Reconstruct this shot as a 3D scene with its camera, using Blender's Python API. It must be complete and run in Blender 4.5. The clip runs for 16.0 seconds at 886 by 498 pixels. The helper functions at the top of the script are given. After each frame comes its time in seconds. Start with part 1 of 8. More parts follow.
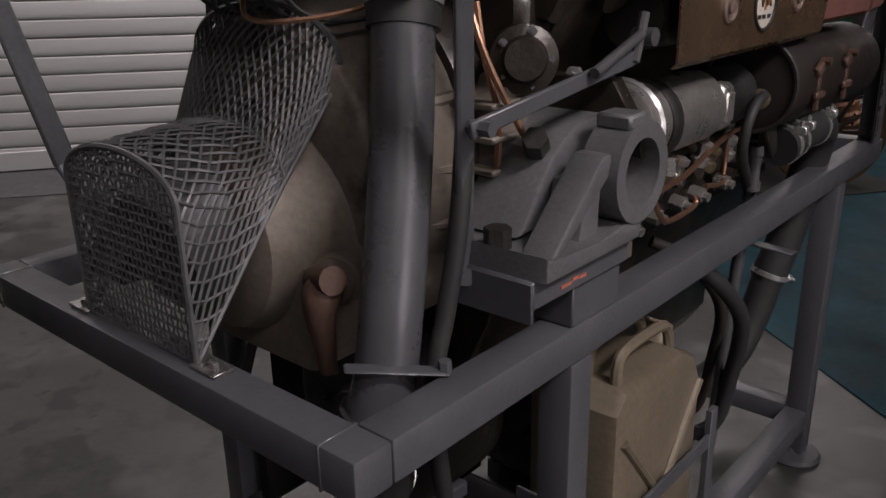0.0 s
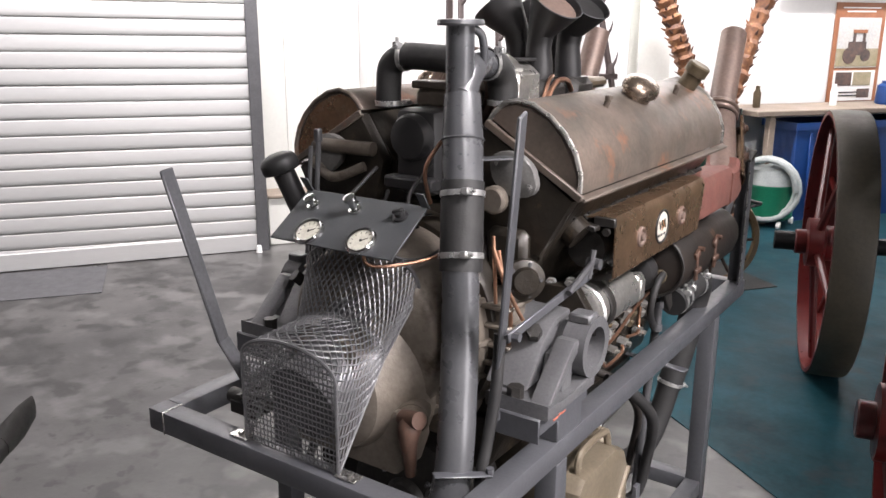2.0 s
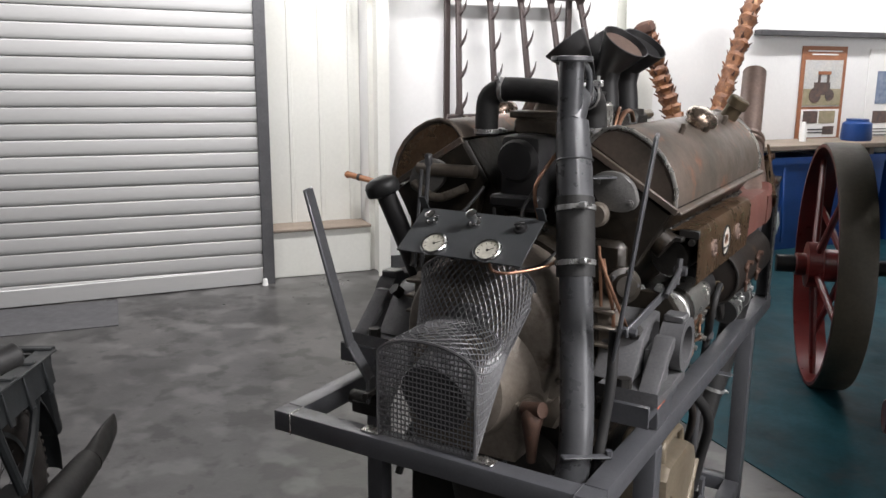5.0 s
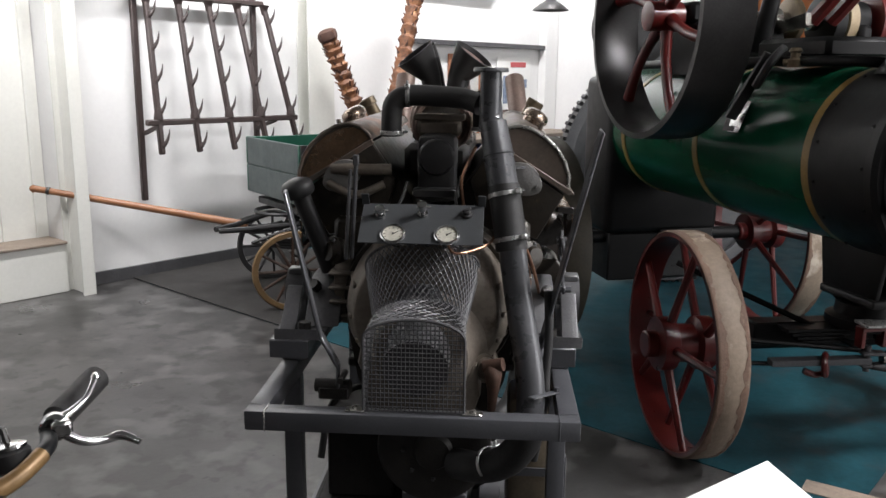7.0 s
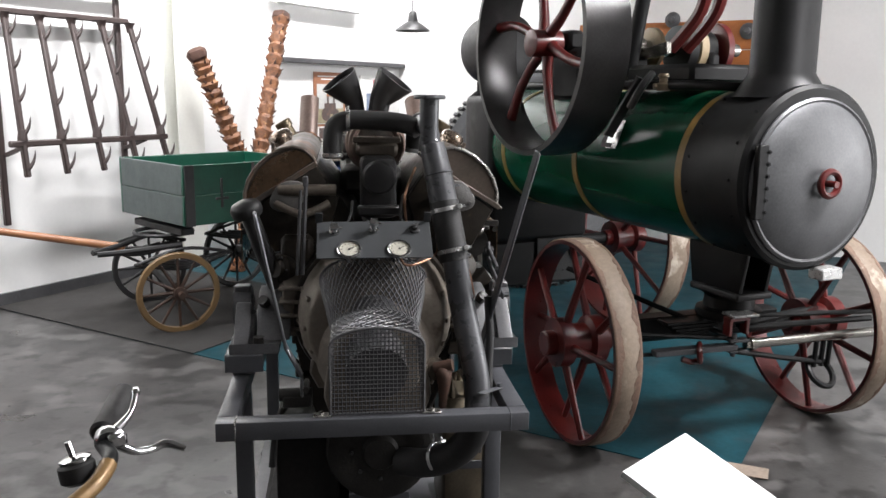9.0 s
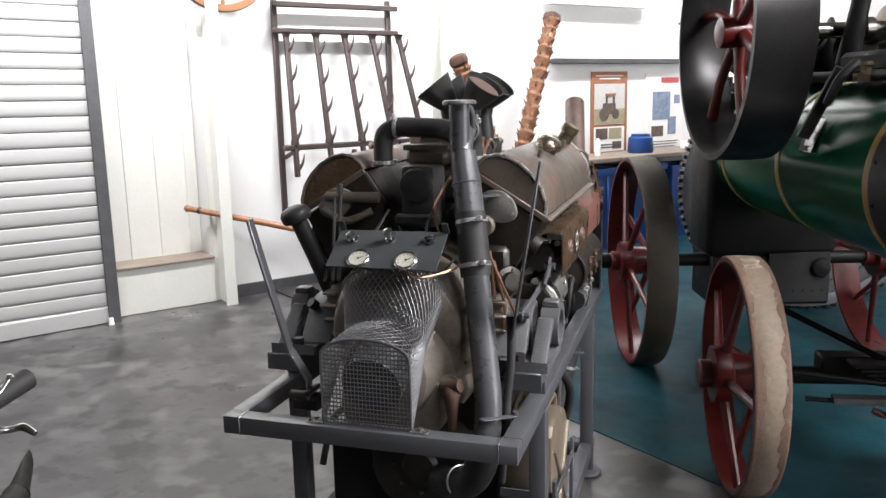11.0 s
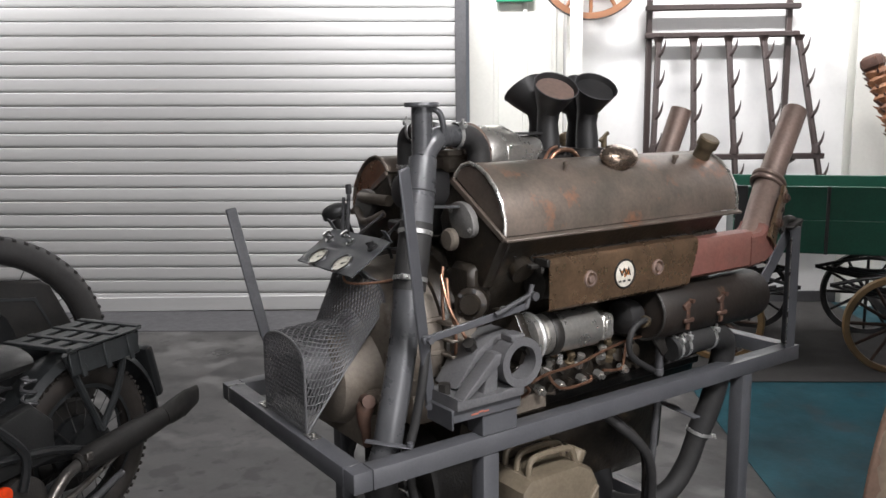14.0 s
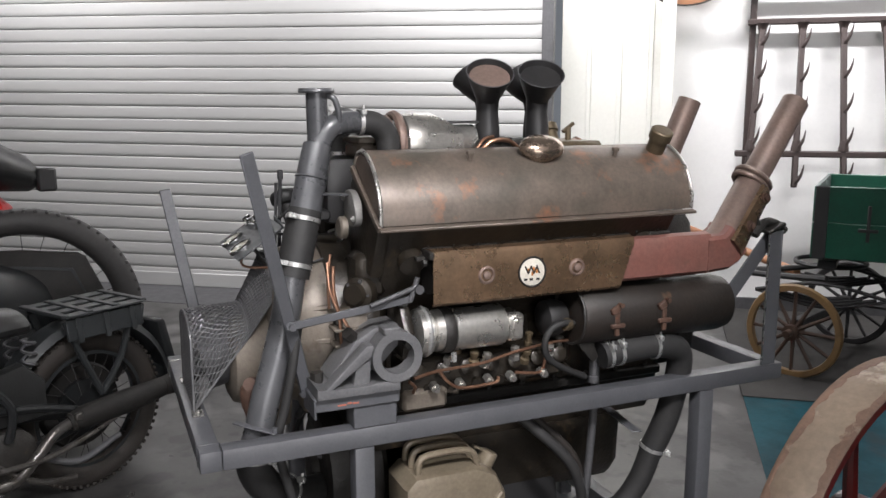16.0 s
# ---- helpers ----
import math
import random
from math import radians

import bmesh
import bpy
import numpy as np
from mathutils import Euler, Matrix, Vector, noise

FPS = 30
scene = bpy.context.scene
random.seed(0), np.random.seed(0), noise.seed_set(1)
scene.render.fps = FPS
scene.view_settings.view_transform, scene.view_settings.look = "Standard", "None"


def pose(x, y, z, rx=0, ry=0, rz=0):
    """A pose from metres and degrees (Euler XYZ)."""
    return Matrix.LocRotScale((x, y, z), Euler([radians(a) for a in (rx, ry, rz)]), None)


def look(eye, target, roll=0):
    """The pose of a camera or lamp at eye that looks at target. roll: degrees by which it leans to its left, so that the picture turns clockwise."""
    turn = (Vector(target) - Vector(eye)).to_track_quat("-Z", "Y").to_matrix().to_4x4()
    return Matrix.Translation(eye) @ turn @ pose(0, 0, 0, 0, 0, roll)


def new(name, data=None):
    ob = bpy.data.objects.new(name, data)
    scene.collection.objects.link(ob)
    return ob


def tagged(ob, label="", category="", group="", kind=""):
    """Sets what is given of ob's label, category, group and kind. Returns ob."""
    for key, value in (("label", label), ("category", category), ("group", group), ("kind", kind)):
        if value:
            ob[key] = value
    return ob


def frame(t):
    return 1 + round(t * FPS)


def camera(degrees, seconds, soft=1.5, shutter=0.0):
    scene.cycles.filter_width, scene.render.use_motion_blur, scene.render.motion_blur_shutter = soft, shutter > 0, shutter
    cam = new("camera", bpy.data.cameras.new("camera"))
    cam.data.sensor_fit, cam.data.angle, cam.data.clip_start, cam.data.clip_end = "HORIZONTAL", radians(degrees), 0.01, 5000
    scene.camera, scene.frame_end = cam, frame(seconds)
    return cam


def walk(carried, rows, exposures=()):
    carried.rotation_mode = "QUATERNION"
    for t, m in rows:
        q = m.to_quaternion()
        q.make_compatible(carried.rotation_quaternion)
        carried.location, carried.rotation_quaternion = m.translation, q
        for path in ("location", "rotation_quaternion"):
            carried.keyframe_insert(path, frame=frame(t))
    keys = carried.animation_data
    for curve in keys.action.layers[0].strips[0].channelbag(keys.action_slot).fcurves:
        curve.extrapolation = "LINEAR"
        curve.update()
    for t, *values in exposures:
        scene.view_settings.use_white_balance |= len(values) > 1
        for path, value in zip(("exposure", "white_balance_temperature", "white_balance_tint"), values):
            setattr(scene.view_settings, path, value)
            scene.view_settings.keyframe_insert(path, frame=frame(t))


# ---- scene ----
cam = camera(56.3, 16.0)
PATH = [
    (0, (0.922, -0.440, 1.214), (-0.320, 0.978, 0.545), -1.2),
    (0.5, (1.036, -0.752, 1.450), (-0.056, 0.739, 0.683), 0.2),
    (1, (1.105, -0.941, 1.551), (0.212, 0.365, 0.930), 1.0),
    (1.5, (1.109, -0.975, 1.556), (0.032, 0.594, 0.940), 0.2),
    (2, (1.102, -1.039, 1.603), (0.173, 0.315, 1.161), 0.2),
    (2.5, (1.213, -1.085, 1.610), (0.115, 0.531, 1.183), 0.6),
    (3, (1.308, -1.145, 1.614), (0.341, 0.219, 1.305), 0.1),
    (3.7, (1.297, -1.210, 1.608), (0.313, 0.144, 1.315), 0.1),
    (4.5, (1.086, -1.319, 1.594), (0.149, 0.058, 1.256), 0.2),
    (5.5, (0.746, -1.605, 1.583), (-0.095, 0.157, 1.150), 0.3),
    (6, (0.562, -1.860, 1.596), (-0.014, 0.011, 1.187), 0.2),
    (6.5, (0.411, -1.900, 1.586), (0.065, 0.027, 1.179), 0.3),
    (7, (0.199, -1.909, 1.596), (0.074, 0.044, 1.184), 0.6),
    (7.5, (0.023, -1.978, 1.616), (0.041, -0.016, 1.226), 0.4),
    (8, (-0.109, -2.060, 1.626), (0.048, -0.103, 1.245), 1.6),
    (8.8, (-0.111, -2.099, 1.627), (0.104, -0.443, 1.308), 0.8),
    (9.6, (0.134, -2.046, 1.629), (0.271, -0.382, 1.310), -0.9),
    (10.5, (0.544, -1.952, 1.630), (0.322, 0.000, 1.255), -1.9),
    (11, (0.838, -1.893, 1.639), (0.243, -0.020, 1.267), -1.3),
    (11.5, (1.093, -1.715, 1.604), (0.196, 0.032, 1.226), -1.2),
    (12, (1.333, -1.606, 1.607), (0.253, 0.031, 1.218), -3.4),
    (12.5, (1.543, -1.507, 1.608), (0.292, 0.006, 1.227), -2.5),
    (13, (1.676, -1.286, 1.596), (0.292, 0.105, 1.211), -3.2),
    (13.5, (1.827, -1.037, 1.602), (0.326, 0.231, 1.227), -1.1),
    (14, (2.012, -0.857, 1.590), (0.396, 0.276, 1.264), -0.7),
    (14.5, (2.112, -0.639, 1.588), (0.419, 0.371, 1.253), -1.9),
    (15, (2.148, -0.357, 1.578), (0.372, 0.511, 1.273), 1.1),
    (15.5, (2.243, -0.246, 1.576), (0.451, 0.581, 1.252), 0.1),
    (16, (2.326, -0.187, 1.573), (0.512, 0.582, 1.230), -0.1),
]
EXPO = [(0, -1.3, 6800, 22), (0.5, -0.38, 6750, 20), (1, 0.36, 6700, 18), (2.5, 0.4, 6600, 16), (3, 0.2, 6600, 15.5), (5.5, -0.38, 6500, 12), (6.5, -0.38, 6480, 12), (8, -0.12, 6450, 11.5), (10.5, 0.22, 6450, 11.5), (12, -0.32, 6480, 12), (12.5, -0.4, 6500, 12), (13, -0.4, 6500, 12), (16, -0.29, 6500, 12.5)]
walk(cam, [(t, look(eye, target, roll)) for t, eye, target, roll in PATH], EXPO)

# ---- world and lights ----
world = bpy.data.worlds.new("world")
scene.world = world
world.use_nodes = True
world.node_tree.nodes["Background"].inputs[0].default_value = (0.75, 0.82, 0.9, 1)
world.node_tree.nodes["Background"].inputs[1].default_value = 0.25

ROOM = pose(0, 0, 0, 0, 0, 52.5)  # wall frame: x along the long wall, y towards it, z up
ENG = 0.015  # middle of the engine across the stand


def lamp(name, m, size_x, size_y, power, colour=(1.0, 0.99, 0.995)):
    data = bpy.data.lights.new(name, "AREA")
    data.shape, data.size, data.size_y, data.energy, data.color = "RECTANGLE", size_x, size_y, power, colour
    ob = new(name, data)
    ob.matrix_world = m
    return ob


# added lamps under the unseen ceiling, placed and powered to balance the brightness
TUBES = [(-3.6, 3.35), (0.3, 3.35), (2.9, 3.4), (5.6, 3.5), (-4.6, -3.2), (0.2, -4.1), (2.25, -2.5)]
POWER = [152, 240, 168, 142, 5, 120, 400]
TILT = [38, 42, 52, 45, 0, 0, 0]  # the wall row is turned towards the white wall
for (s, w), p, tilt in zip(TUBES, POWER, TILT):
    lamp("tube_light", ROOM @ pose(s, w, 4.02, tilt), 1.5, 0.16, p)

# added daylight lamp in an assumed open gateway behind the camera, out of view
OPEN0, OPEN1, OPENH = 2.7, 7.3, 3.7
lamp("gateway_daylight", ROOM @ pose((OPEN0 + OPEN1) / 2, -6.98, OPENH / 2 + 0.1, 90), OPEN1 - OPEN0 - 0.3, OPENH - 0.4, 300, (1.0, 0.99, 0.985))

# ---- materials ----


def mat(name, c, c2=None, rough=0.5, metal=0.0, scale=6.0, mix=0.5, grain=60.0, bump=0.1, blot=None, blot_scale=3.0, blot_at=0.6, rvar=0.15, coat=0.0, stretch=None, piece=0.0, fine=0.25):
    """Noise at two scales between two colours, an optional third colour in blotches, uneven gloss and a fine relief."""
    m = bpy.data.materials.new(name)
    m.use_nodes = True
    nt = m.node_tree
    n, link = nt.nodes, nt.links
    b = n["Principled BSDF"]
    b.inputs["Metallic"].default_value = metal
    b.inputs["Coat Weight"].default_value = coat
    co = n.new("ShaderNodeTexCoord")
    out = co.outputs["Object"]
    if stretch:
        mp = n.new("ShaderNodeMapping")
        mp.inputs["Scale"].default_value = stretch
        link.new(out, mp.inputs["Vector"])
        out = mp.outputs["Vector"]

    def tex(sc, detail=4.0, roughness=0.6):
        t = n.new("ShaderNodeTexNoise")
        t.inputs["Scale"].default_value, t.inputs["Detail"].default_value, t.inputs["Roughness"].default_value = sc, detail, roughness
        link.new(out, t.inputs["Vector"])
        return t.outputs["Fac"]

    def ramp(src, lo, hi):
        r = n.new("ShaderNodeMapRange")
        r.inputs["From Min"].default_value, r.inputs["From Max"].default_value = lo, hi
        link.new(src, r.inputs["Value"])
        return r.outputs["Result"]

    def blend(fac, a, bb, kind="MIX"):
        x = n.new("ShaderNodeMix")
        x.data_type, x.blend_type = "RGBA", kind
        for sock, v in ((x.inputs[0], fac), (x.inputs[6], a), (x.inputs[7], bb)):
            if isinstance(v, (tuple, float, int)):
                sock.default_value = v
            else:
                link.new(v, sock)
        return x.outputs[2]

    c2 = c2 or tuple(v * 0.6 for v in c)
    coarse, small = tex(scale), tex(grain, 3.0)
    col = blend(ramp(coarse, 0.5 - mix * 0.4, 0.5 + mix * 0.4), (*c, 1), (*c2, 1))
    dark = blend(ramp(small, 0.3, 0.75), (1, 1, 1, 1), (1 - fine, 1 - fine, 1 - fine, 1))
    col = blend(1.0, col, dark, "MULTIPLY")
    if blot:
        bl = ramp(tex(blot_scale, 6.0, 0.65), blot_at, blot_at + 0.12)
        col = blend(bl, col, (*blot, 1))
    if piece:
        oi = n.new("ShaderNodeObjectInfo")
        pr = n.new("ShaderNodeMapRange")
        pr.inputs["To Min"].default_value, pr.inputs["To Max"].default_value = 1 - piece, 1.0
        link.new(oi.outputs["Random"], pr.inputs["Value"])
        cx = n.new("ShaderNodeCombineColor")
        for i in range(3):
            link.new(pr.outputs["Result"], cx.inputs[i])
        col = blend(1.0, col, cx.outputs["Color"], "MULTIPLY")
    link.new(col, b.inputs["Base Color"])
    rr = n.new("ShaderNodeMapRange")
    rr.inputs["To Min"].default_value, rr.inputs["To Max"].default_value = max(0.03, rough - rvar), min(1.0, rough + rvar)
    link.new(tex(scale * 2.3), rr.inputs["Value"])
    link.new(rr.outputs["Result"], b.inputs["Roughness"])
    if bump:
        bp = n.new("ShaderNodeBump")
        bp.inputs["Strength"].default_value, bp.inputs["Distance"].default_value = bump, 0.004
        link.new(small, bp.inputs["Height"])
        link.new(bp.outputs["Normal"], b.inputs["Normal"])
    return m


def glow(name, c, strength):
    m = bpy.data.materials.new(name)
    m.use_nodes = True
    b = m.node_tree.nodes["Principled BSDF"]
    b.inputs["Base Color"].default_value = (*c, 1)
    b.inputs["Emission Color"].default_value, b.inputs["Emission Strength"].default_value = (*c, 1), strength
    return m


STAND = mat("stand_paint", (0.098, 0.1, 0.109), (0.072, 0.074, 0.081), 0.35, 0.0, 9, 0.6, 140, 0.12, blot=(0.16, 0.15, 0.14), blot_scale=26, blot_at=0.72, fine=0.15)
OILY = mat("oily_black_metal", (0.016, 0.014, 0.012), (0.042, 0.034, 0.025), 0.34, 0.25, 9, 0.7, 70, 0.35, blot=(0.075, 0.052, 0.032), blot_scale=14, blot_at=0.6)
CASTBLACK = mat("black_casting", (0.03, 0.027, 0.024), (0.014, 0.013, 0.012), 0.5, 0.1, 14, 0.6, 120, 0.4, blot=(0.06, 0.045, 0.03), blot_scale=20, blot_at=0.66)
SOOT = mat("matt_black_paint", (0.016, 0.016, 0.017), (0.026, 0.025, 0.025), 0.45, 0.0, 10, 0.5, 120, 0.08, fine=0.1)
COVER = mat("aged_olive_paint", (0.17, 0.132, 0.108), (0.092, 0.08, 0.066), 0.46, 0.22, 7, 0.4, 90, 0.12, blot=(0.26, 0.115, 0.062), blot_scale=6.5, blot_at=0.57, rvar=0.2)
CAST = mat("grey_aluminium_casting", (0.25, 0.245, 0.238), (0.165, 0.16, 0.15), 0.5, 0.35, 12, 0.6, 160, 0.3, blot=(0.07, 0.06, 0.05), blot_scale=17, blot_at=0.68)
MOUNT = mat("painted_mount_casting", (0.165, 0.165, 0.17), (0.115, 0.115, 0.12), 0.45, 0.15, 12, 0.6, 160, 0.25, blot=(0.06, 0.055, 0.05), blot_scale=17, blot_at=0.68)
BELL = mat("stained_housing_metal", (0.225, 0.198, 0.168), (0.125, 0.1, 0.076), 0.5, 0.3, 6, 0.7, 90, 0.25, blot=(0.055, 0.04, 0.028), blot_scale=8, blot_at=0.6)
BRIGHT = mat("bright_metal", (0.55, 0.54, 0.52), (0.4, 0.39, 0.37), 0.28, 0.9, 20, 0.5, 140, 0.08)
ALU = mat("silver_starter", (0.7, 0.69, 0.66), (0.48, 0.46, 0.42), 0.3, 0.85, 10, 0.6, 110, 0.12, blot=(0.12, 0.1, 0.075), blot_scale=12, blot_at=0.68)
PIPE = mat("grey_pipe_paint", (0.115, 0.117, 0.124), (0.075, 0.077, 0.082), 0.3, 0.25, 10, 0.5, 150, 0.06, fine=0.1)
RUBBER = mat("black_rubber", (0.02, 0.02, 0.021), (0.032, 0.031, 0.03), 0.6, 0.0, 20, 0.6, 160, 0.12)
SHIELD = mat("browned_shield_metal", (0.37, 0.235, 0.145), (0.2, 0.135, 0.085), 0.29, 0.78, 8, 0.55, 90, 0.14, blot=(0.4, 0.34, 0.27), blot_scale=6, blot_at=0.56, rvar=0.2)
PRIMER = mat("faded_red_primer", (0.235, 0.088, 0.07), (0.16, 0.085, 0.07), 0.55, 0.1, 7, 0.7, 90, 0.12, blot=(0.12, 0.075, 0.055), blot_scale=10, blot_at=0.6)
EXH = mat("heat_browned_pipe", (0.275, 0.188, 0.155), (0.185, 0.14, 0.118), 0.46, 0.3, 6, 0.7, 100, 0.12, blot=(0.2, 0.09, 0.06), blot_scale=8, blot_at=0.66)
RUSTCAN = mat("sooty_canister", (0.012, 0.011, 0.010), (0.026, 0.019, 0.015), 0.5, 0.1, 8, 0.7, 80, 0.25, blot=(0.12, 0.065, 0.035), blot_scale=10, blot_at=0.66)
RUSTY = mat("rusty_brown_iron", (0.13, 0.07, 0.048), (0.06, 0.036, 0.028), 0.6, 0.2, 16, 0.7, 110, 0.3, blot=(0.2, 0.075, 0.04), blot_scale=22, blot_at=0.6)
ORANGE = mat("faded_orange_paint", (0.42, 0.14, 0.03), (0.3, 0.1, 0.028), 0.5, 0.0, 4, 0.7, 60, 0.1, blot=(0.12, 0.07, 0.04), blot_scale=5, blot_at=0.62, stretch=(0.5, 2, 2))
COPPER = mat("copper_pipe", (0.5, 0.29, 0.2), (0.36, 0.19, 0.12), 0.38, 0.9, 20, 0.5, 120, 0.05)
BRASS = mat("tarnished_brass", (0.17, 0.13, 0.08), (0.11, 0.085, 0.055), 0.46, 0.55, 12, 0.6, 100, 0.1)
ZINC = mat("zinc_clamp", (0.7, 0.7, 0.69), (0.55, 0.55, 0.54), 0.3, 0.75, 30, 0.5, 150, 0.05)
MESHM = mat("galvanised_mesh", (0.11, 0.11, 0.114), (0.17, 0.17, 0.175), 0.42, 0.4, 18, 0.8, 90, 0.1)
PLATE = mat("grey_panel_paint", (0.06, 0.064, 0.068), (0.05, 0.053, 0.056), 0.5, 0.1, 12, 0.5, 170, 0.06, fine=0.08)
CHROME = mat("chrome", (0.72, 0.72, 0.72), (0.6, 0.6, 0.6), 0.13, 1.0, 20, 0.5, 60, 0.0, rvar=0.06)
DIAL = mat("dial_face", (0.62, 0.6, 0.52), (0.5, 0.48, 0.4), 0.35, 0.0, 40, 0.5, 160, 0.0)
BADGEW = mat("badge_white", (0.72, 0.68, 0.6), (0.62, 0.58, 0.5), 0.35, 0.0, 60, 0.5, 200, 0.0)
BADGEK = mat("badge_black", (0.02, 0.02, 0.02), (0.03, 0.025, 0.02), 0.4)
BADGEO = mat("badge_orange", (0.45, 0.17, 0.04), (0.35, 0.12, 0.03), 0.4)
CHALK = mat("orange_crayon_mark", (0.55, 0.16, 0.1), (0.4, 0.13, 0.09), 0.8)
CAN = mat("worn_khaki_can", (0.25, 0.21, 0.152), (0.15, 0.12, 0.085), 0.34, 0.2, 6, 0.7, 100, 0.1, blot=(0.12, 0.09, 0.06), blot_scale=9, blot_at=0.66)
WALL = mat("white_wall_paint", (0.78, 0.78, 0.77), (0.72, 0.72, 0.71), 0.6, 0.0, 1.2, 0.7, 30, 0.05, fine=0.04)
CREAM = mat("cream_steel_paint", (0.7, 0.7, 0.66), (0.62, 0.62, 0.57), 0.45, 0.0, 1.5, 0.7, 40, 0.04, fine=0.06, blot=(0.5, 0.49, 0.43), blot_scale=2.2, blot_at=0.66)
SLAT = mat("roller_slat_paint", (0.55, 0.55, 0.54), (0.47, 0.47, 0.465), 0.4, 0.15, 1.6, 0.7, 60, 0.06, blot=(0.22, 0.215, 0.205), blot_scale=5, blot_at=0.66, stretch=(0.35, 1, 6), piece=0.12, fine=0.08)
STEEL = mat("dull_dark_steel", (0.11, 0.11, 0.115), (0.075, 0.075, 0.08), 0.5, 0.3, 8, 0.6, 90, 0.1)
# unseen walls and ceiling, toned down so that they return less light
DULLWALL = mat("dull_unseen_wall", (0.3, 0.29, 0.28), (0.22, 0.215, 0.21), 0.8, 0.0, 1.5, 0.7, 40, 0.15)
CEIL = mat("ceiling_sheet", (0.32, 0.32, 0.31), (0.26, 0.26, 0.255), 0.7, 0.0, 1.0, 0.6, 20, 0.05)
MAT = mat("dark_mat", (0.026, 0.024, 0.022), (0.016, 0.015, 0.014), 0.85, 0.0, 3, 0.7, 120, 0.3)
GREEN = mat("deep_green_paint", (0.002, 0.06, 0.028), (0.0015, 0.04, 0.019), 0.2, 0.0, 3, 0.6, 80, 0.03, rvar=0.08, fine=0.1)
WGREEN = mat("wagon_green_paint", (0.006, 0.085, 0.05), (0.004, 0.06, 0.036), 0.38, 0.0, 6, 0.6, 90, 0.06, blot=(0.02, 0.05, 0.035), blot_scale=9, blot_at=0.68)
WGREY = mat("mottled_grey_paint", (0.1, 0.12, 0.117), (0.06, 0.078, 0.076), 0.55, 0.0, 7, 0.7, 80, 0.12, blot=(0.035, 0.045, 0.045), blot_scale=6, blot_at=0.62)
GOLD = mat("ochre_lining", (0.24, 0.15, 0.03), (0.2, 0.12, 0.03), 0.4)
RED = mat("oxide_red_paint", (0.115, 0.01, 0.008), (0.065, 0.007, 0.007), 0.33, 0.0, 6, 0.6, 80, 0.05, blot=(0.05, 0.008, 0.008), blot_scale=6, blot_at=0.64)
TYRE = mat("worn_tan_rim", (0.3, 0.24, 0.18), (0.15, 0.105, 0.075), 0.6, 0.1, 4, 0.8, 60, 0.25, blot=(0.46, 0.4, 0.33), blot_scale=5, blot_at=0.56)
OLIVERIM = mat("olive_grey_rim", (0.074, 0.062, 0.042), (0.04, 0.035, 0.026), 0.6, 0.1, 7, 0.8, 60, 0.25)
BIKEDULL = mat("dull_black_silencer", (0.012, 0.012, 0.012), (0.024, 0.022, 0.02), 0.62, 0.1, 10, 0.7, 90, 0.15)
BLACKP = mat("black_engine_paint", (0.006, 0.006, 0.0065), (0.011, 0.011, 0.011), 0.45, 0.1, 6, 0.6, 90, 0.06)
GREYP = mat("smokebox_grey", (0.034, 0.034, 0.035), (0.022, 0.022, 0.022), 0.48, 0.2, 8, 0.6, 110, 0.08)
BREATHER = mat("polished_brown_metal", (0.4, 0.32, 0.26), (0.28, 0.21, 0.16), 0.26, 0.9, 15, 0.5, 80, 0.04)
FLYST = mat("dark_flywheel_steel", (0.045, 0.044, 0.044), (0.028, 0.026, 0.026), 0.34, 0.5, 7, 0.6, 90, 0.06)
SMOKEDOOR = mat("grey_smokebox_door", (0.13, 0.132, 0.137), (0.09, 0.092, 0.096), 0.42, 0.35, 7, 0.6, 90, 0.06)
POLISH = mat("polished_steel", (0.6, 0.58, 0.53), (0.45, 0.43, 0.4), 0.22, 1.0, 15, 0.5, 80, 0.04)
TANBELT = mat("tan_leather", (0.34, 0.26, 0.16), (0.26, 0.2, 0.12), 0.6, 0.0, 15, 0.6, 120, 0.1)
WOODRED = mat("red_brown_wood", (0.052, 0.034, 0.031), (0.033, 0.023, 0.021), 0.55, 0.0, 5, 0.7, 60, 0.2, stretch=(3, 3, 0.6))
WOODTAN = mat("varnished_pole_wood", (0.36, 0.17, 0.08), (0.24, 0.1, 0.05), 0.4, 0.0, 5, 0.7, 60, 0.12, stretch=(0.6, 3, 3))
WOODYEL = mat("yellow_wheel_wood", (0.21, 0.125, 0.05), (0.13, 0.08, 0.036), 0.5, 0.0, 8, 0.7, 90, 0.12)
WOODDARK = mat("dark_spoke_wood", (0.06, 0.03, 0.018), (0.035, 0.02, 0.014), 0.5, 0.0, 9, 0.7, 80, 0.15)
PALM = mat("palm_trunk_bark", (0.3, 0.125, 0.05), (0.07, 0.028, 0.016), 0.6, 0.0, 14, 0.6, 60, 0.7, blot=(0.5, 0.26, 0.11), blot_scale=13, blot_at=0.6)
PALMDARK = mat("dark_palm_stub", (0.09, 0.04, 0.025), (0.05, 0.025, 0.018), 0.8, 0.0, 12, 0.7, 60, 0.5)
BLUE = mat("blue_plastic", (0.01, 0.06, 0.24), (0.008, 0.045, 0.18), 0.4, 0.0, 5, 0.6, 90, 0.05)
VACG = mat("vacuum_green", (0.01, 0.19, 0.1), (0.008, 0.15, 0.08), 0.35, 0.0, 6, 0.5, 90, 0.03)
VACW = mat("grey_hose_plastic", (0.38, 0.41, 0.4), (0.3, 0.33, 0.32), 0.5, 0.0, 20, 0.6, 90, 0.1)
